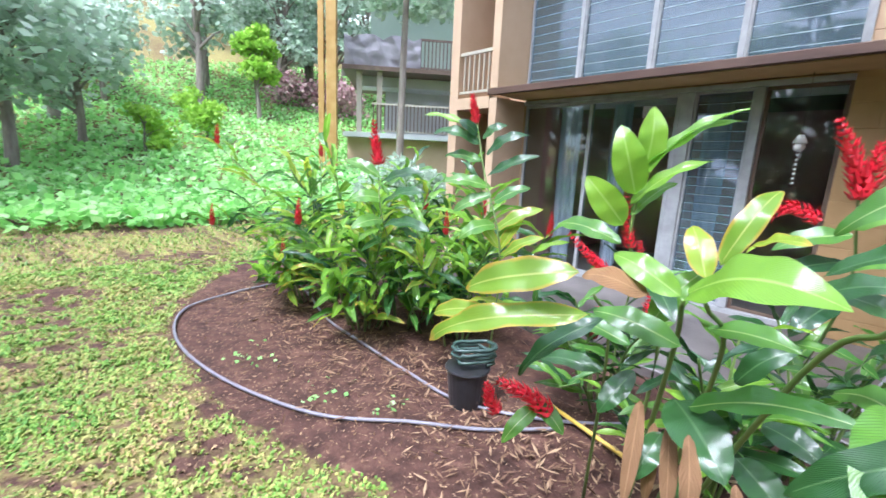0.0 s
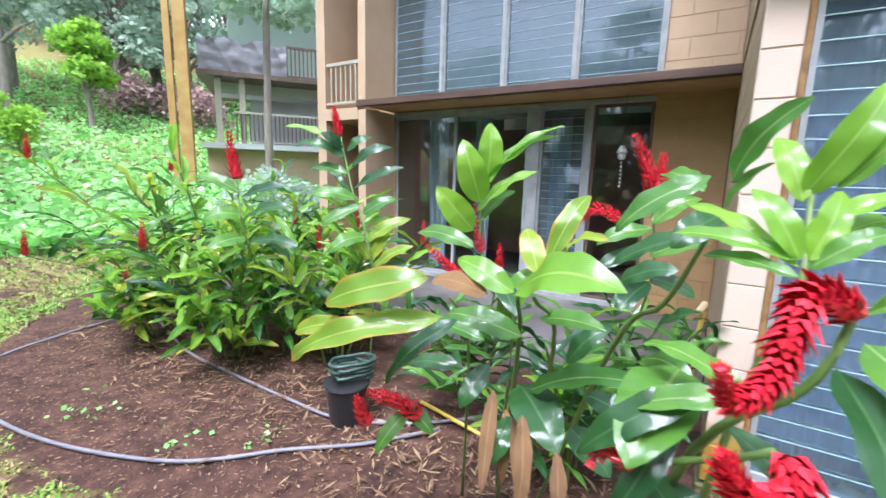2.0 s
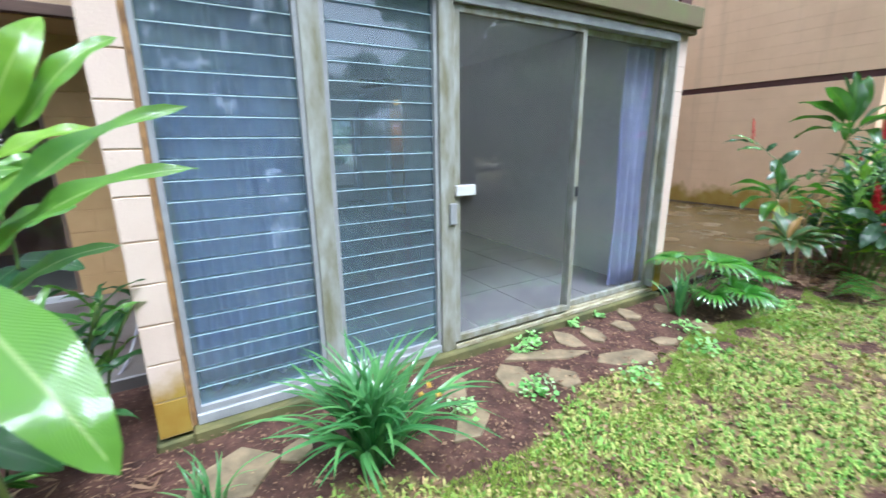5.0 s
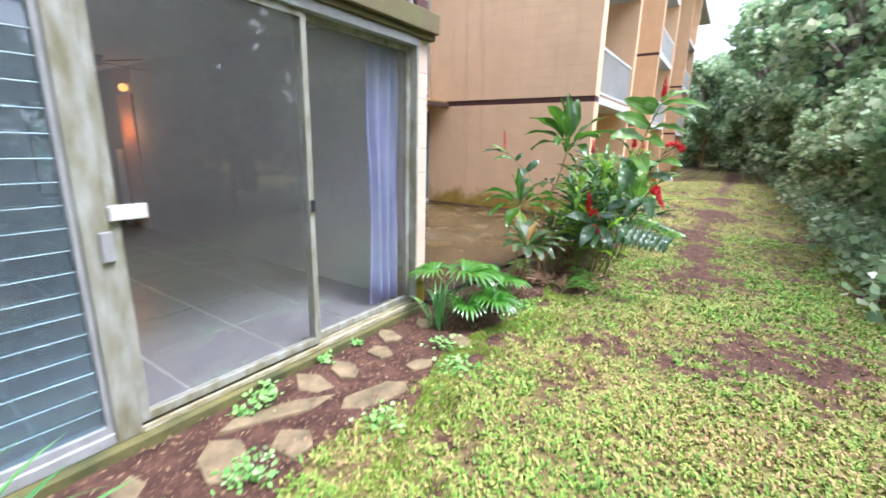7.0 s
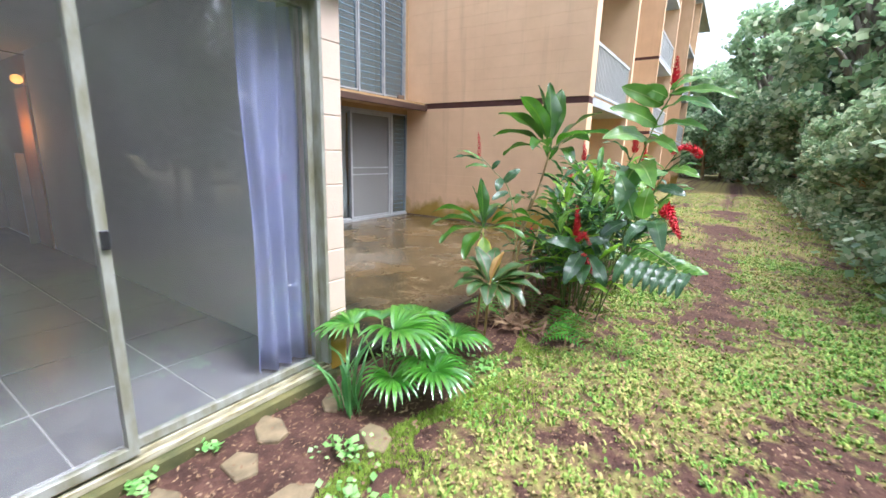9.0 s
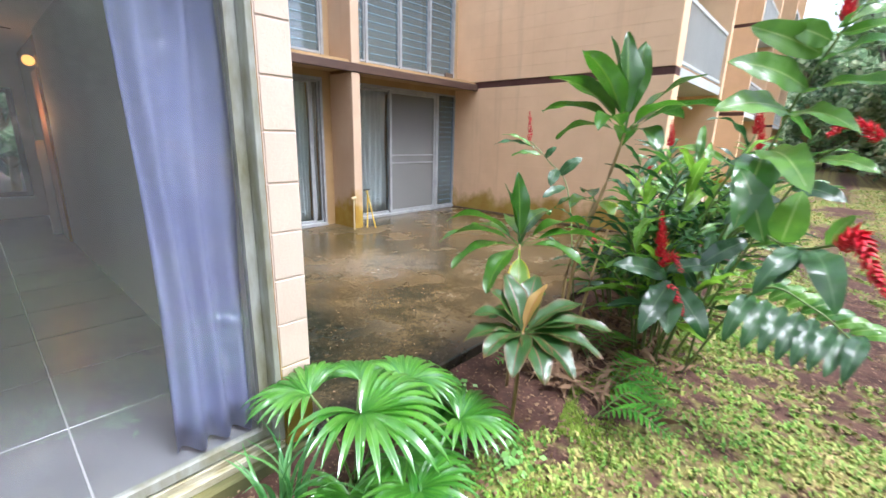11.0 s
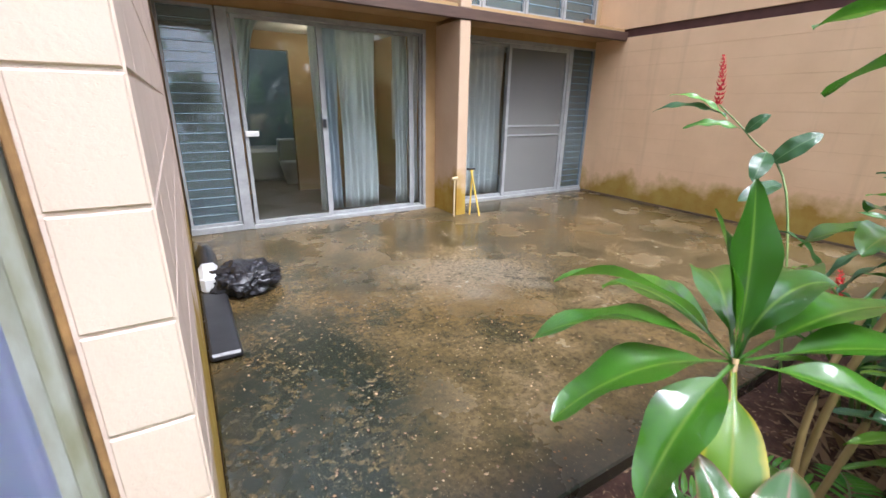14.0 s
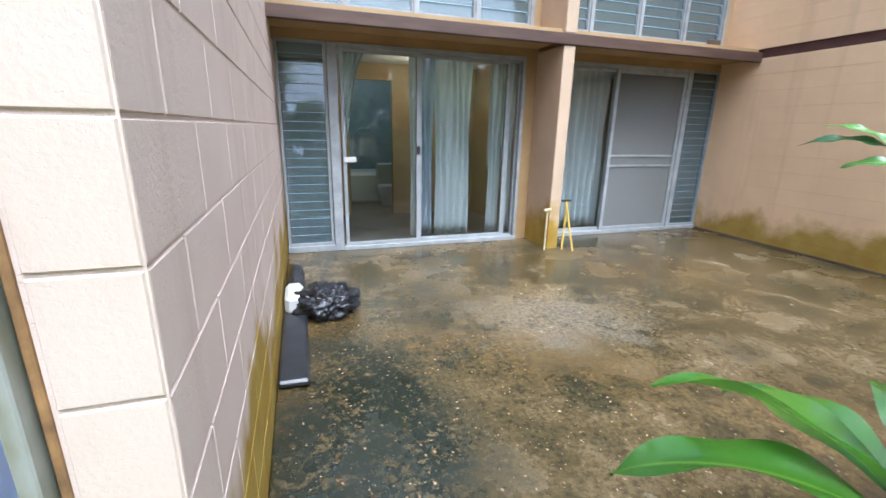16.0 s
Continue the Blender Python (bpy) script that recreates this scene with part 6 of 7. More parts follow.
part("stem", tube(curve([(1.58, -0.50, 0.00), (1.66, -0.56, 0.56), (1.86, -0.55, 0.83)], 6), 0.0122, 7, taper=0.0077), M_CANE, ti2, smooth=True)
for turn, rise, length, width, droop, lean in ((60, 85, 0.56, 0.125, 10, 0), (112, 80, 0.54, 0.115, 14, 0), (0, 78, 0.54, 0.120, 18, 0), (160, 64, 0.58, 0.105, 58, 20), (140, 50, 0.58, 0.105, 62, 15), (122, 38, 0.52, 0.100, 78, 10),
                                              (-41, 52, 0.58, 0.100, 50, -15), (-60, 36, 0.55, 0.100, 62, -10), (-20, 32, 0.55, 0.100, 66, -10), (182, 30, 0.46, 0.100, 92, 0), (232, 14, 0.36, 0.105, 95, 0), (252, 44, 0.42, 0.100, 82, 0),
                                              (90, 20, 0.46, 0.100, 80, 0), (20, 16, 0.46, 0.100, 80, 0)):
    arched_leaf(ti2, (1.70, -0.64, 1.43), turn, rise, length, width, droop, M_TI, lean)
for turn, rise, length, mat in ((170, 20, 0.26, M_TI), (120, 10, 0.26, M_TI), (40, 30, 0.26, M_TI), (-40, 10, 0.28, M_TI), (235, 5, 0.22, M_YELLOWING)):
    arched_leaf(ti2, (1.72, -0.50, 1.02), turn, rise, length, 0.085, 75, mat)
g7 = thing("red_ginger", "slender red ginger with a thin spike against the side wall", "plant", (2.50, 0.00, 0), "ginger clumps")
part("stem", tube(curve([(2.45, -0.12, 0.00), (2.79, 0.20, 0.93), (2.85, 0.46, 1.20), (2.83, 0.66, 1.38)], 6), 0.0068, 7, taper=0.0042), M_STEM, g7, smooth=True)
part("flower_spike", torch([(2.83, 0.67, 1.38), (2.85, 0.69, 1.53), (2.88, 0.72, 1.65)], 0.90, 44, 0.036), M_RED, g7, "crimson flower spike")
leaf(g7, (2.83, 0.61, 1.32), (2.56, 0.91, 1.33), M_GINGER_SHADED, 0.80, -23)
leaf(g7, (2.83, 0.60, 1.30), (2.64, 0.86, 1.43), M_GINGER, 0.77, -25)
leaf(g7, (2.85, 0.53, 1.25), (2.67, 0.76, 1.24), M_GINGER, 1.07, -33)
leaf(g7, (2.84, 0.49, 1.23), (2.88, 0.40, 1.33), M_GINGER_SHADED, 2.60, 56)
leaf(g7, (2.84, 0.36, 1.13), (2.69, 0.33, 0.98), M_GINGER_SHADED, 2.43, -11)
leaf(g7, (2.81, 0.31, 1.08), (2.93, 0.16, 1.24), M_GINGER_SHADED, 2.10, 54)
leaf(g7, (2.78, 0.23, 0.98), (2.53, 0.31, 0.89), M_GINGER_SHADED, 1.85, -29)
g3 = thing("red_ginger", "dense red ginger clump arching over the lawn", "plant", (2.30, -0.75, 0), "ginger clumps")
part("stem", tube(curve([(2.00, -0.90, 0.00), (1.79, -1.27, 1.19), (1.79, -1.38, 1.60), (1.76, -1.50, 1.90)], 6), 0.0075, 7, taper=0.0049), M_STEM, g3, smooth=True)
part("flower_spike", torch([(1.76, -1.49, 1.91), (1.78, -1.49, 1.99), (1.80, -1.48, 2.10)], 1.00, 48, 0.036), M_RED, g3, "crimson flower spike")
leaf(g3, (1.73, -1.47, 1.85), (1.62, -1.89, 1.79), M_GINGER, 0.88, 45)
leaf(g3, (1.73, -1.47, 1.88), (1.92, -1.72, 1.96), M_GINGER, 1.00, 30)
leaf(g3, (1.75, -1.49, 1.89), (1.59, -1.60, 1.94), M_GINGER, 1.94, 37)
leaf(g3, (1.74, -1.46, 1.83), (1.63, -1.30, 1.89), M_GINGER, 2.60, -89)
leaf(g3, (1.75, -1.44, 1.78), (1.55, -1.18, 1.89), M_GINGER, 2.05, -90)
leaf(g3, (1.75, -1.43, 1.74), (1.42, -1.83, 1.66), M_GINGER, 0.73, 34)
leaf(g3, (1.76, -1.41, 1.64), (1.48, -1.13, 1.74), M_GINGER, 1.69, -75)
leaf(g3, (1.75, -1.40, 1.62), (1.36, -1.77, 1.57), M_GINGER, 0.78, 30)
leaf(g3, (1.76, -1.36, 1.54), (1.42, -1.12, 1.53), M_GINGER, 1.73, -48)
leaf(g3, (1.78, -1.35, 1.51), (1.35, -1.62, 1.43), M_GINGER, 0.99, 27)
leaf(g3, (1.79, -1.30, 1.35), (1.23, -1.52, 1.21), M_GINGER, 1.28, 18)
leaf(g3, (1.81, -1.29, 1.32), (1.28, -1.30, 1.03), M_GINGER, 1.35, -10)
part("stem", tube(curve([(2.00, -1.10, 0.00), (1.71, -1.23, 0.92), (1.15, -1.51, 1.01), (0.87, -1.62, 1.09)], 6), 0.0068, 7, taper=0.0042), M_STEM, g3, smooth=True)
part("flower_spike", torch([(0.87, -1.63, 1.08), (0.85, -1.66, 1.13), (0.79, -1.70, 1.06), (0.73, -1.74, 1.00)], 1.00, 70, 0.036), M_RED, g3, "crimson flower spike")
leaf(g3, (1.08, -1.57, 1.03), (0.83, -1.66, 0.88), M_GINGER_SHADED, 1.52, 16)
leaf(g3, (0.97, -1.60, 1.06), (0.93, -1.65, 1.18), M_GINGER, 2.11, 85)
leaf(g3, (1.15, -1.51, 1.01), (0.96, -1.49, 0.91), M_GINGER_SHADED, 2.04, -6)
leaf(g3, (1.33, -1.41, 0.98), (1.44, -1.26, 1.28), M_GINGER, 1.78, -36)
leaf(g3, (1.25, -1.47, 1.01), (1.22, -1.50, 1.22), M_GINGER, 2.55, 133)
leaf(g3, (1.52, -1.33, 0.95), (1.36, -1.19, 0.83), M_GINGER_SHADED, 2.27, -28)
leaf(g3, (1.12, -1.54, 1.02), (0.90, -1.44, 0.87), M_GINGER_SHADED, 1.22, -17)
part("flower_spike", torch([(2.03, -1.71, 1.42), (2.02, -1.64, 1.48), (2.00, -1.57, 1.49), (1.94, -1.52, 1.44)], 1.00, 60, 0.040), M_RED, g3, "crimson flower spike")
part("stem", tube(curve([(2.10, -1.00, 0.00), (2.10, -1.42, 1.17), (2.00, -1.59, 1.41)], 6), 0.0068, 7, taper=0.0042), M_STEM, g3, smooth=True)
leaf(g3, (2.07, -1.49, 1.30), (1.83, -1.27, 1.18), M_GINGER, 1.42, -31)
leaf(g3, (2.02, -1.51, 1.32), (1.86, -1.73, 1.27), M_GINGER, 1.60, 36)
leaf(g3, (2.02, -1.45, 1.24), (1.92, -1.16, 1.31), M_GINGER_SHADED, 1.56, -46)
leaf(g3, (2.10, -1.42, 1.17), (2.01, -1.65, 1.12), M_GINGER_SHADED, 2.09, 40)
leaf(g3, (2.05, -1.38, 1.11), (1.70, -1.20, 0.98), M_GINGER_SHADED, 1.32, -22)
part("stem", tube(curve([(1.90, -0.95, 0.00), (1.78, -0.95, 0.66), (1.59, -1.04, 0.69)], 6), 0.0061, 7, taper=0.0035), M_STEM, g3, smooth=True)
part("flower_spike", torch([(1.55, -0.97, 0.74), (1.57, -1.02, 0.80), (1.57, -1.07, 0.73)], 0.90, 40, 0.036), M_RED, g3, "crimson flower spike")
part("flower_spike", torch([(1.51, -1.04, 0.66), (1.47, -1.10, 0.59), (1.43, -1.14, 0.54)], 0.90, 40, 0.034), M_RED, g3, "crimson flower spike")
leaf(g3, (1.62, -1.00, 0.67), (1.38, -0.78, 0.74), M_GINGER_SHADED, 1.73, -46)
leaf(g3, (1.57, -1.03, 0.66), (1.21, -1.01, 0.47), M_GINGER_SHADED, 1.51, -12)
leaf(g3, (1.58, -1.04, 0.64), (1.43, -1.26, 0.45), M_GINGER_SHADED, 1.88, 30)
leaf(g3, (1.62, -0.99, 0.70), (1.74, -1.18, 0.75), M_GINGER_SHADED, 2.28, 35)
leaf(g3, (1.56, -1.04, 0.60), (1.30, -1.11, 0.47), M_GINGER_SHADED, 1.92, 3)
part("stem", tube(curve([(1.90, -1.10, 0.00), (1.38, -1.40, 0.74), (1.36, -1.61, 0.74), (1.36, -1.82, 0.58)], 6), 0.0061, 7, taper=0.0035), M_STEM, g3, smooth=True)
leaf(g3, (1.44, -1.40, 0.72), (1.20, -1.35, 0.55), M_GINGER_SHADED, 1.21, -11)
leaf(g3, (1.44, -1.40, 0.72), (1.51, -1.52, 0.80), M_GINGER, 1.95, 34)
leaf(g3, (1.44, -1.46, 0.71), (1.20, -1.42, 0.54), M_GINGER_SHADED, 1.21, -10)
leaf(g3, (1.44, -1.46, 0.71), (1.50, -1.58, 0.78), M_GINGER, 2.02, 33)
leaf(g3, (1.43, -1.52, 0.70), (1.20, -1.48, 0.54), M_GINGER_SHADED, 1.20, -9)
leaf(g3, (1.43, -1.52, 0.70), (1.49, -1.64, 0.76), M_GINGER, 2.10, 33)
leaf(g3, (1.43, -1.58, 0.69), (1.20, -1.54, 0.53), M_GINGER_SHADED, 1.20, -7)
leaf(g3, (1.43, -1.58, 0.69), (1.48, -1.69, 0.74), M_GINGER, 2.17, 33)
leaf(g3, (1.42, -1.63, 0.68), (1.19, -1.59, 0.53), M_GINGER_SHADED, 1.19, -7)
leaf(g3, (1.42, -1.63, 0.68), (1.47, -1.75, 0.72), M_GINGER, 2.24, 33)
leaf(g3, (1.41, -1.69, 0.67), (1.19, -1.64, 0.53), M_GINGER_SHADED, 1.19, -6)
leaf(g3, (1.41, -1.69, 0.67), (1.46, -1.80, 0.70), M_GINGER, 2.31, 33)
leaf(g3, (1.40, -1.74, 0.66), (1.18, -1.69, 0.53), M_GINGER_SHADED, 1.18, -5)
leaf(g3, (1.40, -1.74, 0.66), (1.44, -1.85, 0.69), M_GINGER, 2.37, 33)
leaf(g3, (1.39, -1.78, 0.66), (1.17, -1.74, 0.53), M_GINGER_SHADED, 1.17, -4)
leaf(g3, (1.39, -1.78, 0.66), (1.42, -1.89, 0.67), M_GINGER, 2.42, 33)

# fan palm and strap plants at the front of unit A
palm = thing("fan_palm", "small fan palm with glossy split leaves", "plant", (-0.12, -0.42, 0))
LEAFLET = with_material(blade(0.15, 0.15, 0.35, 0.75, 0.0, 3, 9, 0.06), M_PALM)
FANS = [(-0.07, -0.46, 0.40, -72, 0.36), (-0.12, -0.20, 0.38, 120, 0.27), (0.20, -0.40, 0.37, -5, 0.28), (0.28, -0.64, 0.28, -45, 0.28), (-0.04, -0.72, 0.22, -100, 0.26),
        (0.12, -0.20, 0.34, 50, 0.24), (0.04, -0.58, 0.21, -80, 0.28), (0.27, -0.50, 0.19, -15, 0.26), (-0.20, -0.56, 0.20, -135, 0.22), (0.36, -0.40, 0.22, 15, 0.22)]
for hx, hy, hz, turn, size in FANS:
    hub = Vector((hx, hy, hz))
    part("petiole", tube(curve([(-0.05, -0.38, 0.0), hub.lerp(Vector((-0.05, -0.38, 0.14)), 0.4), hub], 5), 0.006, 6), M_STEM, palm, smooth=True)
    for j in range(21):
        g = (j - 10) / 10
        a = radians(turn + g * 112)
        ln = size * (1.0 - 0.22 * abs(g)) * rng.uniform(0.92, 1.06)
        d = Vector((math.cos(a), math.sin(a), -0.18 + 0.40 * abs(g)))
        put("leaflet", LEAFLET, palm, leaf_pose(hub, hub + d * ln, 0.85, rng.uniform(-8, 8)))

STRAP = with_material(blade(0.052, 0.20, 0.3, 0.5, 0.0, 5, 10, 0.06), M_GRASSY)


def strap_tuft(name, at, n, length, label, spread=0.5):
    ob = thing(name, label, "plant", at)
    for i in range(n):
        a = rng.uniform(0, math.tau)
        f = rng.random()
        b = Vector(at) + Vector((0.07 * math.cos(a) * f, 0.07 * math.sin(a) * f, 0))
        ln = length * rng.uniform(0.7, 1.1)
        out = spread * rng.uniform(0.25, 1.0)
        tip = b + Vector((math.cos(a) * out * ln, math.sin(a) * out * ln, ln * math.sqrt(max(0.1, 1 - out * out)) * rng.uniform(0.75, 1)))
        put("strap_leaf", STRAP, ob, leaf_pose(b, tip, rng.uniform(0.8, 1.3), rng.uniform(-30, 30)))
    return ob


iris = strap_tuft("walking_iris", (-3.10, -0.64, 0), 150, 0.64, "clump of green strap-leaved iris with yellow flowers", 0.85)
for p in ((-2.86, -0.72, 0.34), (-2.83, -0.75, 0.30), (-2.89, -0.70, 0.29)):
    part("yellow_flower", torch([p, (p[0], p[1], p[2] + 0.012), (p[0], p[1], p[2] + 0.025)], 0.5, 9, 0.04), M_YELLOW, iris)
strap_tuft("strap_lily", (-0.36, -0.40, 0), 26, 0.44, "young strap-leaved plant beside the sill", 0.7)
strap_tuft("strap_lily", (-3.75, -0.62, 0), 30, 0.34, "green strap-leaved plant at the wall corner", 0.75)
strap_tuft("strap_lily", (-4.0, -0.9, 0), 24, 0.3, "green strap-leaved plant under the ginger", 0.8)

FROND = with_material(blade(0.2, 0.06, 0.2, 0.6, 0.0, 4, 6), M_PALM)
for at, turn, n in (((1.35, -0.85, 0.02), -60, 3), ((1.05, -0.9, 0.02), -40, 2), ((1.6, -0.62, 0.03), 20, 3), ((1.3, -0.5, 0.05), 100, 3)):
    fern = thing("fern", "small green fern at the edge of the lawn", "plant", at, "ferns")
    for i in range(n):
        a = radians(turn + (i - 1) * 50)
        d = Vector((math.cos(a), math.sin(a), 0))
        tip = Vector(at) + d * 0.34 + Vector((0, 0, 0.08))
        pts = curve([at, Vector(at) + d * 0.16 + Vector((0, 0, 0.13)), tip], 7)
        fr = part("rachis", tube(pts, 0.003, 5), M_STEM, fern)
        s = d.cross(Vector((0, 0, 1)))
        for j, p in enumerate(pts[2:]):
            ln = 0.085 * math.sin(math.pi * (j + 1.5) / (len(pts))) + 0.01
            for g in (-1, 1):
                put("pinna", FROND, fr, leaf_pose(p, p + s * g * ln + d * ln * 0.4, 1.0))


weed_v, weed_f = [], []
for at, n, s in (((-2.1, -0.62, 0), 90, 0.1), ((-1.85, -0.2, 0), 40, 0.08), ((-1.72, -0.14, 0), 60, 0.09), ((-1.25, -0.1, 0), 36, 0.07), ((-0.95, -0.08, 0), 30, 0.06), ((-0.6, -0.62, 0), 60, 0.1), ((-0.8, -0.85, 0), 70, 0.12), ((-1.5, -0.85, 0), 60, 0.12), ((0.3, -0.12, 0), 36, 0.08), ((0.75, -0.2, 0), 40, 0.09), ((0.5, -0.75, 0), 60, 0.12), ((-2.55, -0.55, 0), 40, 0.08), ((-6.3, -1.15, 0), 16, 0.14), ((-6.9, -1.4, 0), 20, 0.22), ((-5.9, -0.95, 0), 12, 0.12)):
    v2, f2 = scatter_leaves(rng, n, lambda r: (at[0] + r.gauss(0, s * 0.5), at[1] + r.gauss(0, s * 0.5), 0.01 + abs(r.gauss(0, s * 0.35))), 0.035, 0.35, 2.4)
    weed_f += [tuple(i + len(weed_v) for i in f) for f in f2]
    weed_v += v2
tagged(put("weeds", raw(weed_v, weed_f, M_COVER)), "small bright green weeds dotted over the soil", "weeds", "", "stuff")

# loose litter on soil, patio and lawn
lit = random.Random(3)


def litter_spot(r):
    while True:
        x, y = r.uniform(-9, 5), r.uniform(-2.6, -0.05)
        if r.random() > 0.75 * turf_at(x, y):
            return (x, y, height(x, y) + 0.008 + 0.012 * r.random())


v3, f3 = scatter_leaves(lit, 6000, lambda r: (r.uniform(-3.4, 7), r.uniform(-3.6, -0.6), 0.022 + 0.012 * r.random()), 0.026, 0.2, 3.2)
vs, fs = scatter_leaves(lit, 16000, litter_spot, 0.024, 0.12, 5)
v2, f2 = scatter_leaves(lit, 800, lambda r: (1.2 + 2.0 * r.random() ** 1.3, r.gauss(-0.66, 0.2), 0.012 + 0.06 * r.random()), 0.15, 0.3, 11)
fs += [tuple(i + len(vs) for i in f) for f in f2]
vs += v2
v2, f2 = scatter_leaves(lit, 1500, lambda r: (r.uniform(-8.6, -3.9), r.gauss(-0.6, 0.3), 0.012 + 0.04 * r.random()), 0.08, 0.2, 12)
fs += [tuple(i + len(vs) for i in f) for f in f2]
vs += v2
fs += [tuple(i + len(vs) for i in f) for f in f3]
vs += v3
tagged(put("leaf_litter", raw(vs, fs, M_LITTER)), "scattered dry brown leaf litter on the soil", "leaf litter", "", "stuff")
vs, fs = scatter_leaves(lit, 2000, lambda r: (r.uniform(0.1, 5.5), 4.0 * r.random() ** 1.3, 0.058 + 0.003 * r.random()), 0.016, 0.05, 3)
tagged(put("patio_litter", raw(vs, fs, M_LITTER)), "small yellow-brown leaf scraps on wet concrete", "leaf litter", "", "stuff")


# lawn
def grass(seed, n, x0, x1, y0, y1, h):
    r = random.Random(seed)
    vs, fs = [], []
    made = 0
    while made < n:
        x, y = r.uniform(x0, x1), r.uniform(y0, y1)
        t = turf_at(x, y)
        made += 1
        if t < 0.34 + 0.42 * r.random():
            continue
        z = height(x, y) - 0.005
        a = r.uniform(0, math.tau)
        l = h * r.uniform(0.5, 1.3) * (0.6 + 0.5 * t)
        lean = l * r.uniform(0.3, 1.3)
        w = 0.0045 + 0.0045 * r.random()
        dx, dy = math.cos(a), math.sin(a)
        b = len(vs)
        vs += [(x - dy * w, y + dx * w, z), (x + dy * w, y - dx * w, z), (x + dx * lean * 0.5 + dy * w, y + dy * lean * 0.5 - dx * w, z + l * 0.7), (x + dx * lean * 0.5 - dy * w, y + dy * lean * 0.5 + dx * w, z + l * 0.7), (x + dx * lean, y + dy * lean, z + l * 0.8)]
        fs += [(b, b + 1, b + 2, b + 3), (b + 3, b + 2, b + 4)]
    return vs, fs


for seed, n, box, h in ((1, 160000, (-10.5, -4.2, -3.6, 0.2), 0.030), (2, 150000, (-3.6, 6.0, -3.8, -0.5), 0.034), (3, 26000, (6.0, 20.0, -3.9, 0.2), 0.05), (4, 45000, (-14.0, -9.0, -6.0, 6.0), 0.05)):
    vs, fs = grass(seed, n, *box, h)
    tagged(put("lawn_grass", raw(vs, fs, M_BLADE)), "short patchy yellow-green lawn grass", "grass", "", "stuff")

r8 = random.Random(8)
vs, fs = [], []
for _ in range(42000):
    x = r8.uniform(-3.2, 3.0)
    edge = -0.80 - 0.30 * math.exp(-((x + 2.4) / 0.9) ** 2) - 0.10 * math.sin(x * 3.1)
    y = edge - abs(r8.gauss(0, 0.17)) + 0.05
    if noise.noise((x * 2.1, y * 2.1, 7)) < -0.12:
        continue
    a, l, w = r8.uniform(0, math.tau), r8.uniform(0.010, 0.026), 0.0035
    dx, dy, b = math.cos(a), math.sin(a), len(vs)
    vs += [(x - dy * w, y + dx * w, -0.004), (x + dy * w, y - dx * w, -0.004), (x + dx * l * 0.8, y + dy * l * 0.8, l)]
    fs.append((b, b + 1, b + 2))
tagged(put("moss", raw(vs, fs, M_MOSS)), "fine green moss along the edge of the bed", "moss", "", "stuff")

# ---------------------------------------------------------------- slope and woods
r5 = random.Random(5)


def cover_spot(r):
    while True:
        x, y = -13.0 - 24 * r.random() ** 1.4, r.uniform(-16, 20)
        if -13.0 - x + 0.25 * (y + 2.7) > 0.15 + 0.3 * r.random():
            return (x, y, height(x, y) + 0.03 + 0.3 * r.random() + 0.12 * noise.noise((x, y, 0)))


vs, fs = scatter_leaves(r5, 60000, cover_spot, 0.17, 0.45, 1.9)
tagged(put("groundcover", raw(vs, fs, M_COVER)), "dense bright green creeping groundcover on the slope", "groundcover", "", "stuff")


def crown(seed, n, centres, size, flat=0.7):
    r = random.Random(seed)

    def spot(q):
        cx, cy, cz, rr = q.choice(centres)
        v = Vector((q.gauss(0, 1), q.gauss(0, 1), q.gauss(0, 1))).normalized() * rr * (0.3 + 0.75 * q.random() ** 0.7 + 0.25 * (q.random() < 0.12))
        return (cx + v.x, cy + v.y, cz + v.z * 0.75)

    return scatter_leaves(r, n, spot, size, flat, 2.2)


def tree(name, label, seed, tall, wide, n, size, material, lean=0.1, low=0.35, bark=None, group="", clumps=9):
    """A tapered trunk with limbs and a crown of loose leaf clumps, standing at the origin."""
    r = random.Random(seed)
    ob = thing(name, label, "tree" if tall > 2.6 else "shrub", (0, 0, 0), group)
    bm = tube(curve([(0, 0, -0.3), (lean * tall * 0.3, 0, tall * 0.4), (lean * tall * 0.6, 0.05 * tall, tall * 0.85)], 5), 0.028 * tall + 0.01, 8, taper=0.008 * tall)
    cs = []
    for i in range(clumps):
        a = r.uniform(0, math.tau)
        z = tall * r.uniform(low, 0.95)
        rr = wide * r.uniform(0.3, 0.75) * (1.15 - 0.5 * z / tall)
        x, y = lean * tall * 0.5 * z / tall + rr * math.cos(a), rr * math.sin(a)
        limb = curve([(lean * tall * 0.4 * z / tall, 0, z * 0.7), (x * 0.5, y * 0.5, z * 0.9), (x, y, z)], 3)
        if tall < 2:
            part("limb", tube(limb, 0.012 * tall, 5, taper=0.003 * tall), bark or M_BARK, ob, smooth=True)
        else:
            tube(limb, 0.012 * tall, 5, bm, taper=0.003 * tall)
        cs.append((x, y, z, wide * r.uniform(0.28, 0.5) * (9 / clumps) ** 0.4))
    part("trunk", bm, bark or M_BARK, ob, smooth=True)
    v, f = crown(seed, n, cs, size)
    put("crown", raw(v, f, material), ob)
    return ob


def plant_out(makers, places):
    """Sets out copies of the model trees at places (x, y, model, turn)."""
    for i, (x, y, k2, turn) in enumerate(places):
        copy_thing(makers[k2], pose(x, y, height(x, y), 0, 0, turn) @ Matrix.Scale(1.0 + 0.12 * math.sin(i * 2.4) + 0.7 * (x > 22) + 0.2 * (x < 1 and -10 < y < -7), 4))


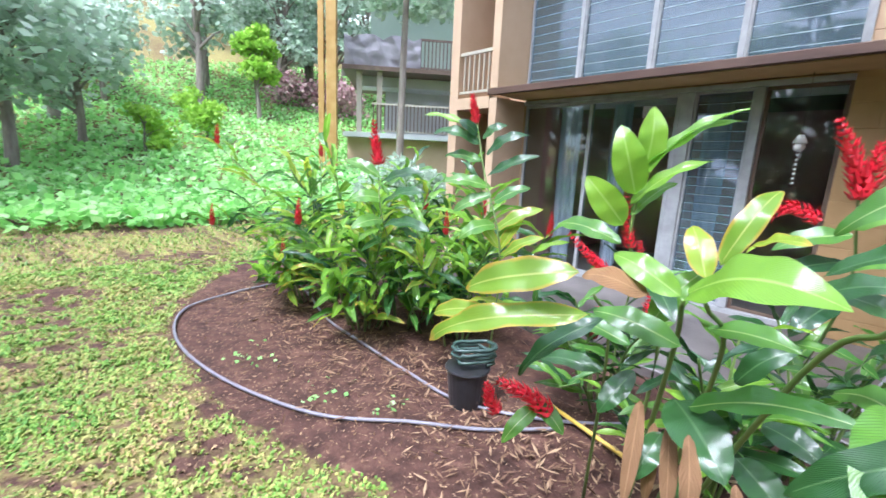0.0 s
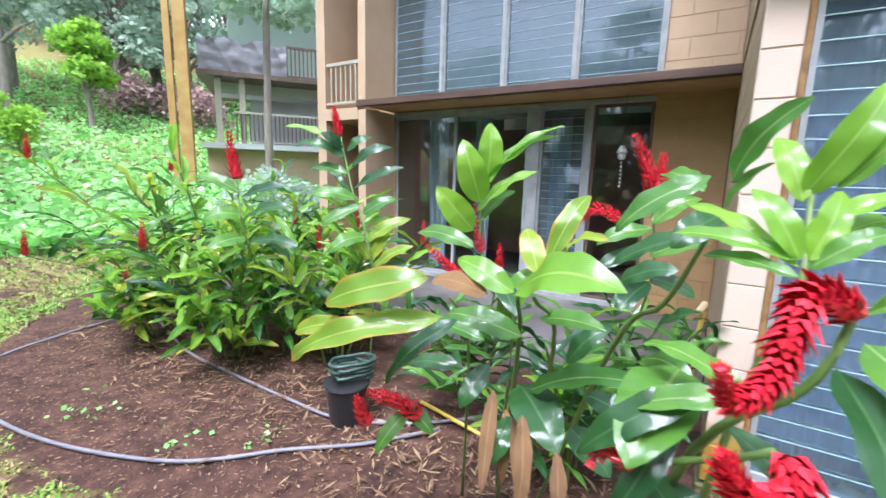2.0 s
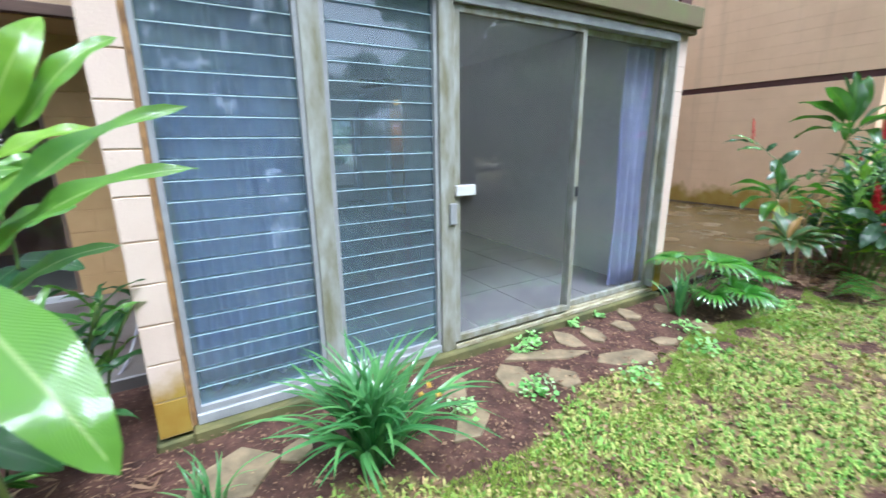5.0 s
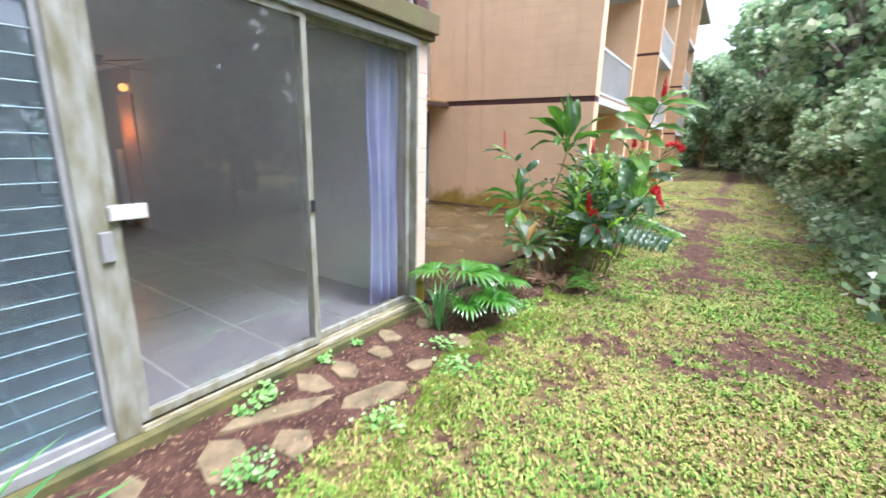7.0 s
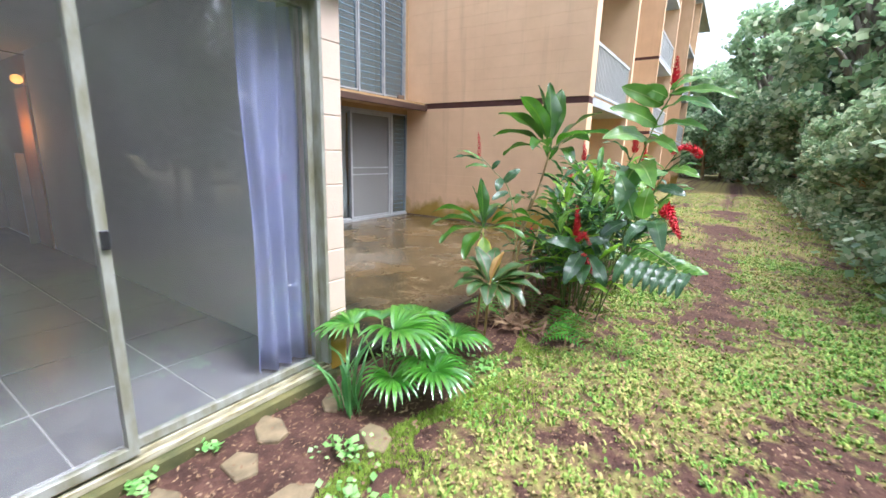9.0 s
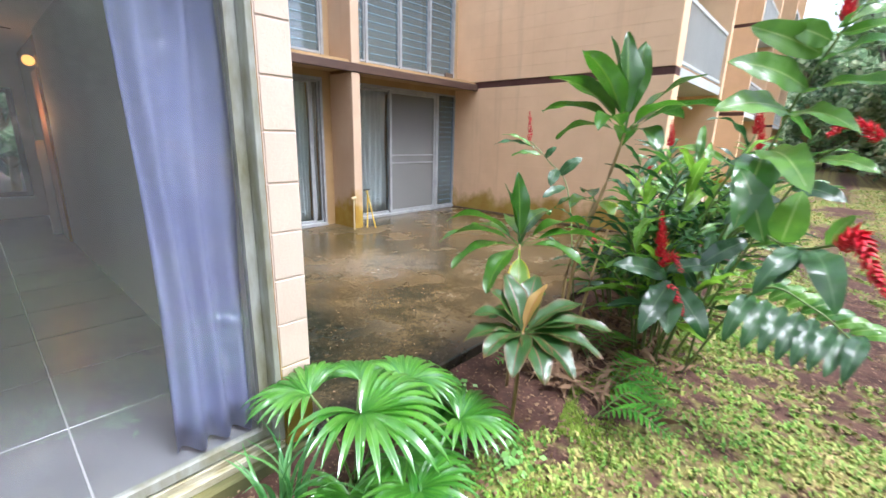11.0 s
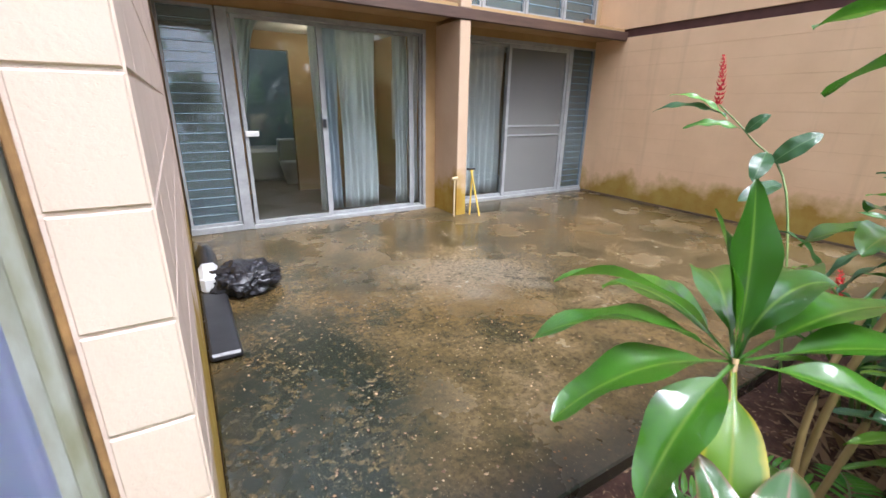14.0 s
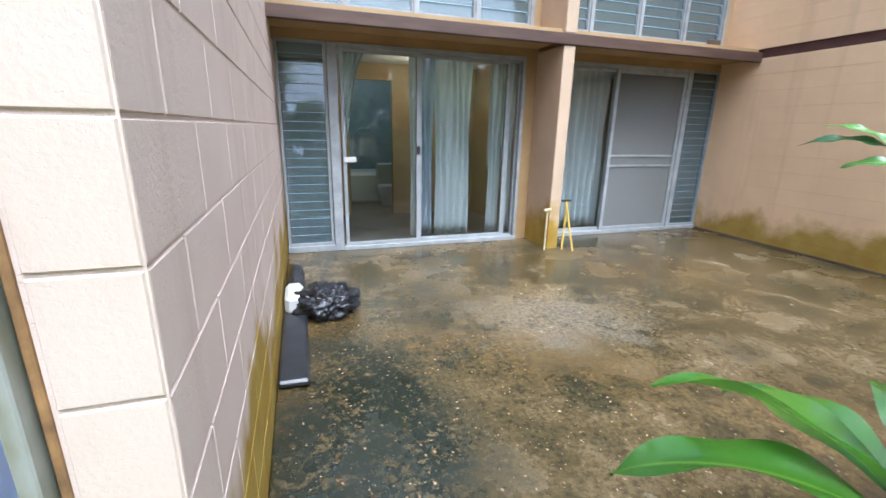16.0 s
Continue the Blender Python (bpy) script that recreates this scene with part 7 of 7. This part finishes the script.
woods = [tree("forest_tree", "slender grey-green forest tree on the slope", 31, 7.5, 2.6, 1500, 0.28, M_FOREST, group="woods", clumps=16),
         tree("forest_tree", "leafy forest tree with pale trunk on the slope", 32, 9.0, 3.2, 1600, 0.30, M_FOREST, 0.05, group="woods", clumps=18),
         tree("forest_tree", "low spreading forest tree", 33, 5.0, 2.8, 1700, 0.25, M_FOREST, 0.15, 0.2, group="woods", clumps=16)]
for i, m in enumerate(woods):
    m.matrix_basis = pose(-36 - 6 * i, 20 - 14 * i, height(-36 - 6 * i, 20 - 14 * i))
spots = []
for i in range(70):
    x = -29 - 34 * r5.random() ** 1.5
    y = r5.uniform(-26, 46)
    spots.append((x, y, r5.randrange(3), r5.uniform(0, 360)))
for x, y, k2 in ((-17.5, -4.6, 0), (-19, -3.0, 2), (-20.5, -4.8, 1), (-22, -1.5, 2), (-16.5, -6.5, 1), (-24, -5, 1), (-26, -2, 0), (-21, 16, 0), (-25, 20, 1), (-28, 15, 0), (-19, 24, 1), (-30, 8, 0), (-23, 27, 1), (-15, -9, 0), (-13, -11, 1)):
    spots.append((x, y, k2, r5.uniform(0, 360)))
plant_out(woods, spots)
lime = tree("lime_green_tree", "rounded lime-green tree alone on the slope", 41, 4.6, 1.3, 2600, 0.24, M_LIME, 0.16, 0.45)
lime.matrix_basis = pose(-26.5, 5.6, height(-26.5, 5.6) - 0.1, 0, 0, 200)
for x, y, s in ((-25.5, 2.6, 42), (-22.5, 2.2, 43), (-21, 0.0, 44)):
    sh = tree("shrub", "bright green shrub on the slope", s, 1.5, 1.0, 900, 0.16, M_LIME, 0.05, 0.2)
    sh.matrix_basis = pose(x, y, height(x, y))
scrub = tree("dry_scrub", "pinkish dry scrub at the wood's edge", 45, 1.6, 2.4, 1500, 0.2, M_PINK, 0.05, 0.15)
scrub.matrix_basis = pose(-29, 8.8, height(-29, 8.8))
copy_thing(scrub, pose(-27.5, 10.5, height(-27.5, 10.5), 0, 0, 70))

copy_thing(woods[1], pose(60, 0.5, 0, 0, 0, 40) @ Matrix.Scale(1.3, 4))
# Far backdrop: bright haze is painted pale and given its own glow.
k = Nodes("glowing_haze_hillside", 0.9, 0.1)
haze_tone = k.ramp(k.noise(0.22, 8, 0.7), [(0.35, (0.24, 0.30, 0.25)), (0.5, (0.46, 0.52, 0.48)), (0.68, (0.70, 0.75, 0.74))])
k.color(haze_tone)
k.l(haze_tone, k.b.inputs["Emission Color"])
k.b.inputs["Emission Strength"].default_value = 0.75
hv = []
for j in range(13):
    for i in range(61):
        a = -1.25 + 2.5 * i / 60
        f = j / 12
        hv.append((-20 - (62 + 14 * f) * math.cos(a), (62 + 14 * f) * 1.25 * math.sin(a), -2 + f * (40 + 9 * noise.noise((i * 0.31, 3, 0)) + 3 * noise.noise((i * 1.3, 8, 0)))))
hf = [(j * 61 + i, j * 61 + i + 1, j * 61 + i + 62, j * 61 + i + 61) for j in range(12) for i in range(60)]
tagged(put("backdrop", raw(hv, hf, k.m, True)), "far wooded hillside coloured pale and glowing as bright haze", "hillside", "", "structure")

hedge = [tree("hedge_shrub", "dense dark green hedge shrub with tan stems", 51, 2.5, 1.2, 4200, 0.13, M_HEDGE, 0.1, 0.16, M_CANE, group="hedge", clumps=20),
         tree("hedge_shrub", "loose grey-green hedge shrub with tan stems", 52, 2.9, 1.3, 4000, 0.15, M_HEDGE, 0.12, 0.2, M_CANE, group="hedge", clumps=20),
         tree("hedge_tree", "tall dark broadleaf tree behind the hedge", 53, 5.6, 2.2, 4600, 0.22, M_HEDGE, 0.05, 0.06, group="hedge", clumps=26),
         tree("hedge_tree", "tall drooping dark tree behind the hedge", 54, 7.4, 2.4, 4800, 0.24, M_HEDGE, 0.08, 0.06, group="hedge", clumps=30)]
for m, (x, y) in zip(hedge, ((6.0, -4.8), (8.4, -4.6), (9.0, -7.4), (13.5, -7.8))):
    m.matrix_basis = pose(x, y, height(x, y))
spots = [(x, -4.75 + 0.35 * math.sin(x * 1.7), 0 if i % 2 else 1, x * 77) for i, x in enumerate((3.6, 4.8, 7.2, 9.6, 10.9, 12.2, 13.6, 15, 16.6, 18.4, 20.5, 23, 26, 30))]
spots += [(x, -6.6 - 1.4 * abs(math.sin(x * 2.3)), 2 if i % 2 else 3, x * 51) for i, x in enumerate((3.2, 5.6, 7.5, 11.2, 15.5, 18, 21, 25, 29, 34))]
spots += [(24, -5.8, 3, 5), (27, -6, 2, 50), (31, -5.4, 3, 95), (35, -4.6, 2, 15), (37, -2.2, 0, 40), (39, 0.2, 1, 75), (41, 2.2, 0, 100), (43, -1, 2, 12), (46, -3.5, 3, 66), (55, 0, 3, 20), (57, 5, 2, 90), (60, -4, 3, 140), (64, 2, 2, 0), (40, -3, 3, 10), (44, 1, 2, 80), (50, -1.5, 3, 200), (48, 4, 2, 33), (38, -5.5, 2, 140), (36, 2.6, 0, 10), (33, -3.8, 1, 60)]
spots += [(x, -7.6 - 1.8 * abs(math.sin(x * 1.9)), 2 if i % 2 else 3, x * 43) for i, x in enumerate((-12, -9.6, -7, -4.6, -2.2, 0.4))]
spots += [(x, -6.0 - 0.5 * math.sin(x), i % 2, x * 31) for i, x in enumerate((-9, -7, -5.2, -3.4, -1.6, 0.2, 2.0))]
spots += [(-1.6, 11.6, 0, 20), (-0.2, 12.4, 1, 80), (-1.0, 14.2, 2, 130), (0.9, 13.5, 1, 200)]
plant_out(hedge, spots)


vs, fs = scatter_leaves(r5, 16000, lambda r: (2.0 + 30 * r.random() ** 1.6, -3.7 - 1.0 * r.random() + 0.2 * r.gauss(0, 1), 0.04 + 0.45 * r.random() ** 2), 0.11, 0.5, 2.0)
tagged(put("hedge_undergrowth", raw(vs, fs, M_HEDGE)), "low dark green undergrowth along the hedge foot", "undergrowth", "", "stuff")


# ---------------------------------------------------------------- house beyond the left end
def local(name, bm, material, parent, label=""):
    return put(name, mesh_of(bm, material), parent, world_of(parent), label)


house = thing("neighbour_house", "neighbouring house with two railed balconies and a grey tarpaulin", "house", (-17.05, 7.2, 0))
house.rotation_euler = (0, 0, radians(53.6))
bpy.context.view_layer.update()
local("base_wall", boxes((-1.9, 7, 0.2, 5, -1.5, 2.15)), M_WALL, house)
local("lower_floor", boxes((-2.0, 7, -0.3, 5, 2.151, 2.32)), M_FARWALL, house)
local("upper_floor", boxes((-2.0, 7, -0.5, 5, 4.36, 4.50)), M_DARK, house)
local("back_wall", boxes((-0.6, 7, 1.6, 1.8, 2.321, 4.35)), M_FARWALL, house)
local("soffit", boxes((-1.6, 7, 0.6, 1.6, 4.0, 4.355)), M_FARWALL, house)
local("upper_wall", boxes((-1.2, 2.0, 1.6, 1.8, 4.501, 8.4)), mottled("pale_green_render", (0.30, 0.40, 0.30), (0.36, 0.46, 0.36), 1, 0.8), house)
local("roof", boxes((-2.4, 7, -1.2, 5.4, 8.4, 8.6)), M_DARK, house)
for z, mt, a in ((2.32, M_DARK, -1.0), (4.5, M_DARK, 0.6)):
    rl = local("balcony_rail", boxes((a, 7, -0.28, -0.22, z + 0.95, z + 1.02), (a, 7, -0.28, -0.22, z + 0.06, z + 0.1)), M_PALE if z < 4 else M_DARK, house)
    bl = mesh_of(boxes((-0.022, 0.022, -0.265, -0.235, z + 0.1, z + 0.95)), mt)
    for i in range(int((7 - a) / 0.13)):
        put("baluster", bl, rl, world_of(house) @ Matrix.Translation((a + 0.06 + 0.13 * i, 0, 0)))
for x in (-1.45, -0.75):
    local("veranda_post", boxes((x - 0.09, x + 0.09, -0.2, -0.02, 2.321, 4.355)), M_PALE, house)
bm = bmesh.new()
bmesh.ops.create_grid(bm, x_segments=60, y_segments=16, size=1)
for v in bm.verts:
    u, w = v.co.x, v.co.y
    v.co = Vector((-0.65 + u * 1.3, -0.36 + 0.09 * abs(math.sin(u * 7 + 1.5 * w)) * (0.4 + 0.6 * abs(w)) + 0.05 * noise.noise((u * 3, w * 2, 0)), 5.02 + w * 0.53 - 0.16 * (1 - abs(math.sin(u * 4))) * max(0, w)))
bmesh.ops.solidify(bm, geom=bm.faces[:], thickness=0.02)
tarp = local("tarpaulin", bm, M_TARP, house, "crumpled grey tarpaulin over the railing")
for x, w in ((-2.55, 0.09), (-2.22, 0.16)):
    post = thing("timber_post", "tall ochre painted timber post", "post", (0, 0, 0), "posts by the house")
    post.matrix_basis = house.matrix_basis @ Matrix.Translation((x, -1.2, 0))
    local("post_body", boxes((-w, w, -w, w, -1.0, 8.6), bevel=0.01), M_POST, post)
slim = thing("slim_tree", "slim pale-trunked tree with drooping leaves", "tree", (-14.6, 5.4, height(-14.6, 5.4)))
part("trunk", tube(curve([(-14.6, 5.4, 0.2), (-14.55, 5.4, 3), (-14.5, 5.45, 6.2)], 6), 0.12, 8, taper=0.08), M_BARK, slim, smooth=True)
v, f = crown(61, 1500, [(-14.5 + 1.1 * math.cos(a), 5.4 + 1.1 * math.sin(a), 6.3 - 0.3 * (a % 1.3), 0.7) for a in (0, 1.1, 2.2, 3.3, 4.4, 5.5)], 0.22)
put("crown", raw(v, f, M_FOREST), slim)
for i, (x, y) in enumerate(((-12.6, 3.4), (-13.4, 4.6), (-11.4, 3.9), (-10.6, 3.2))):
    sh = tree("garden_shrub", "low dark green shrub below the house", 70 + i, 1.2, 0.8, 700, 0.14, M_FOREST, 0.05, 0.15)
    sh.matrix_basis = pose(x, y, height(x, y))
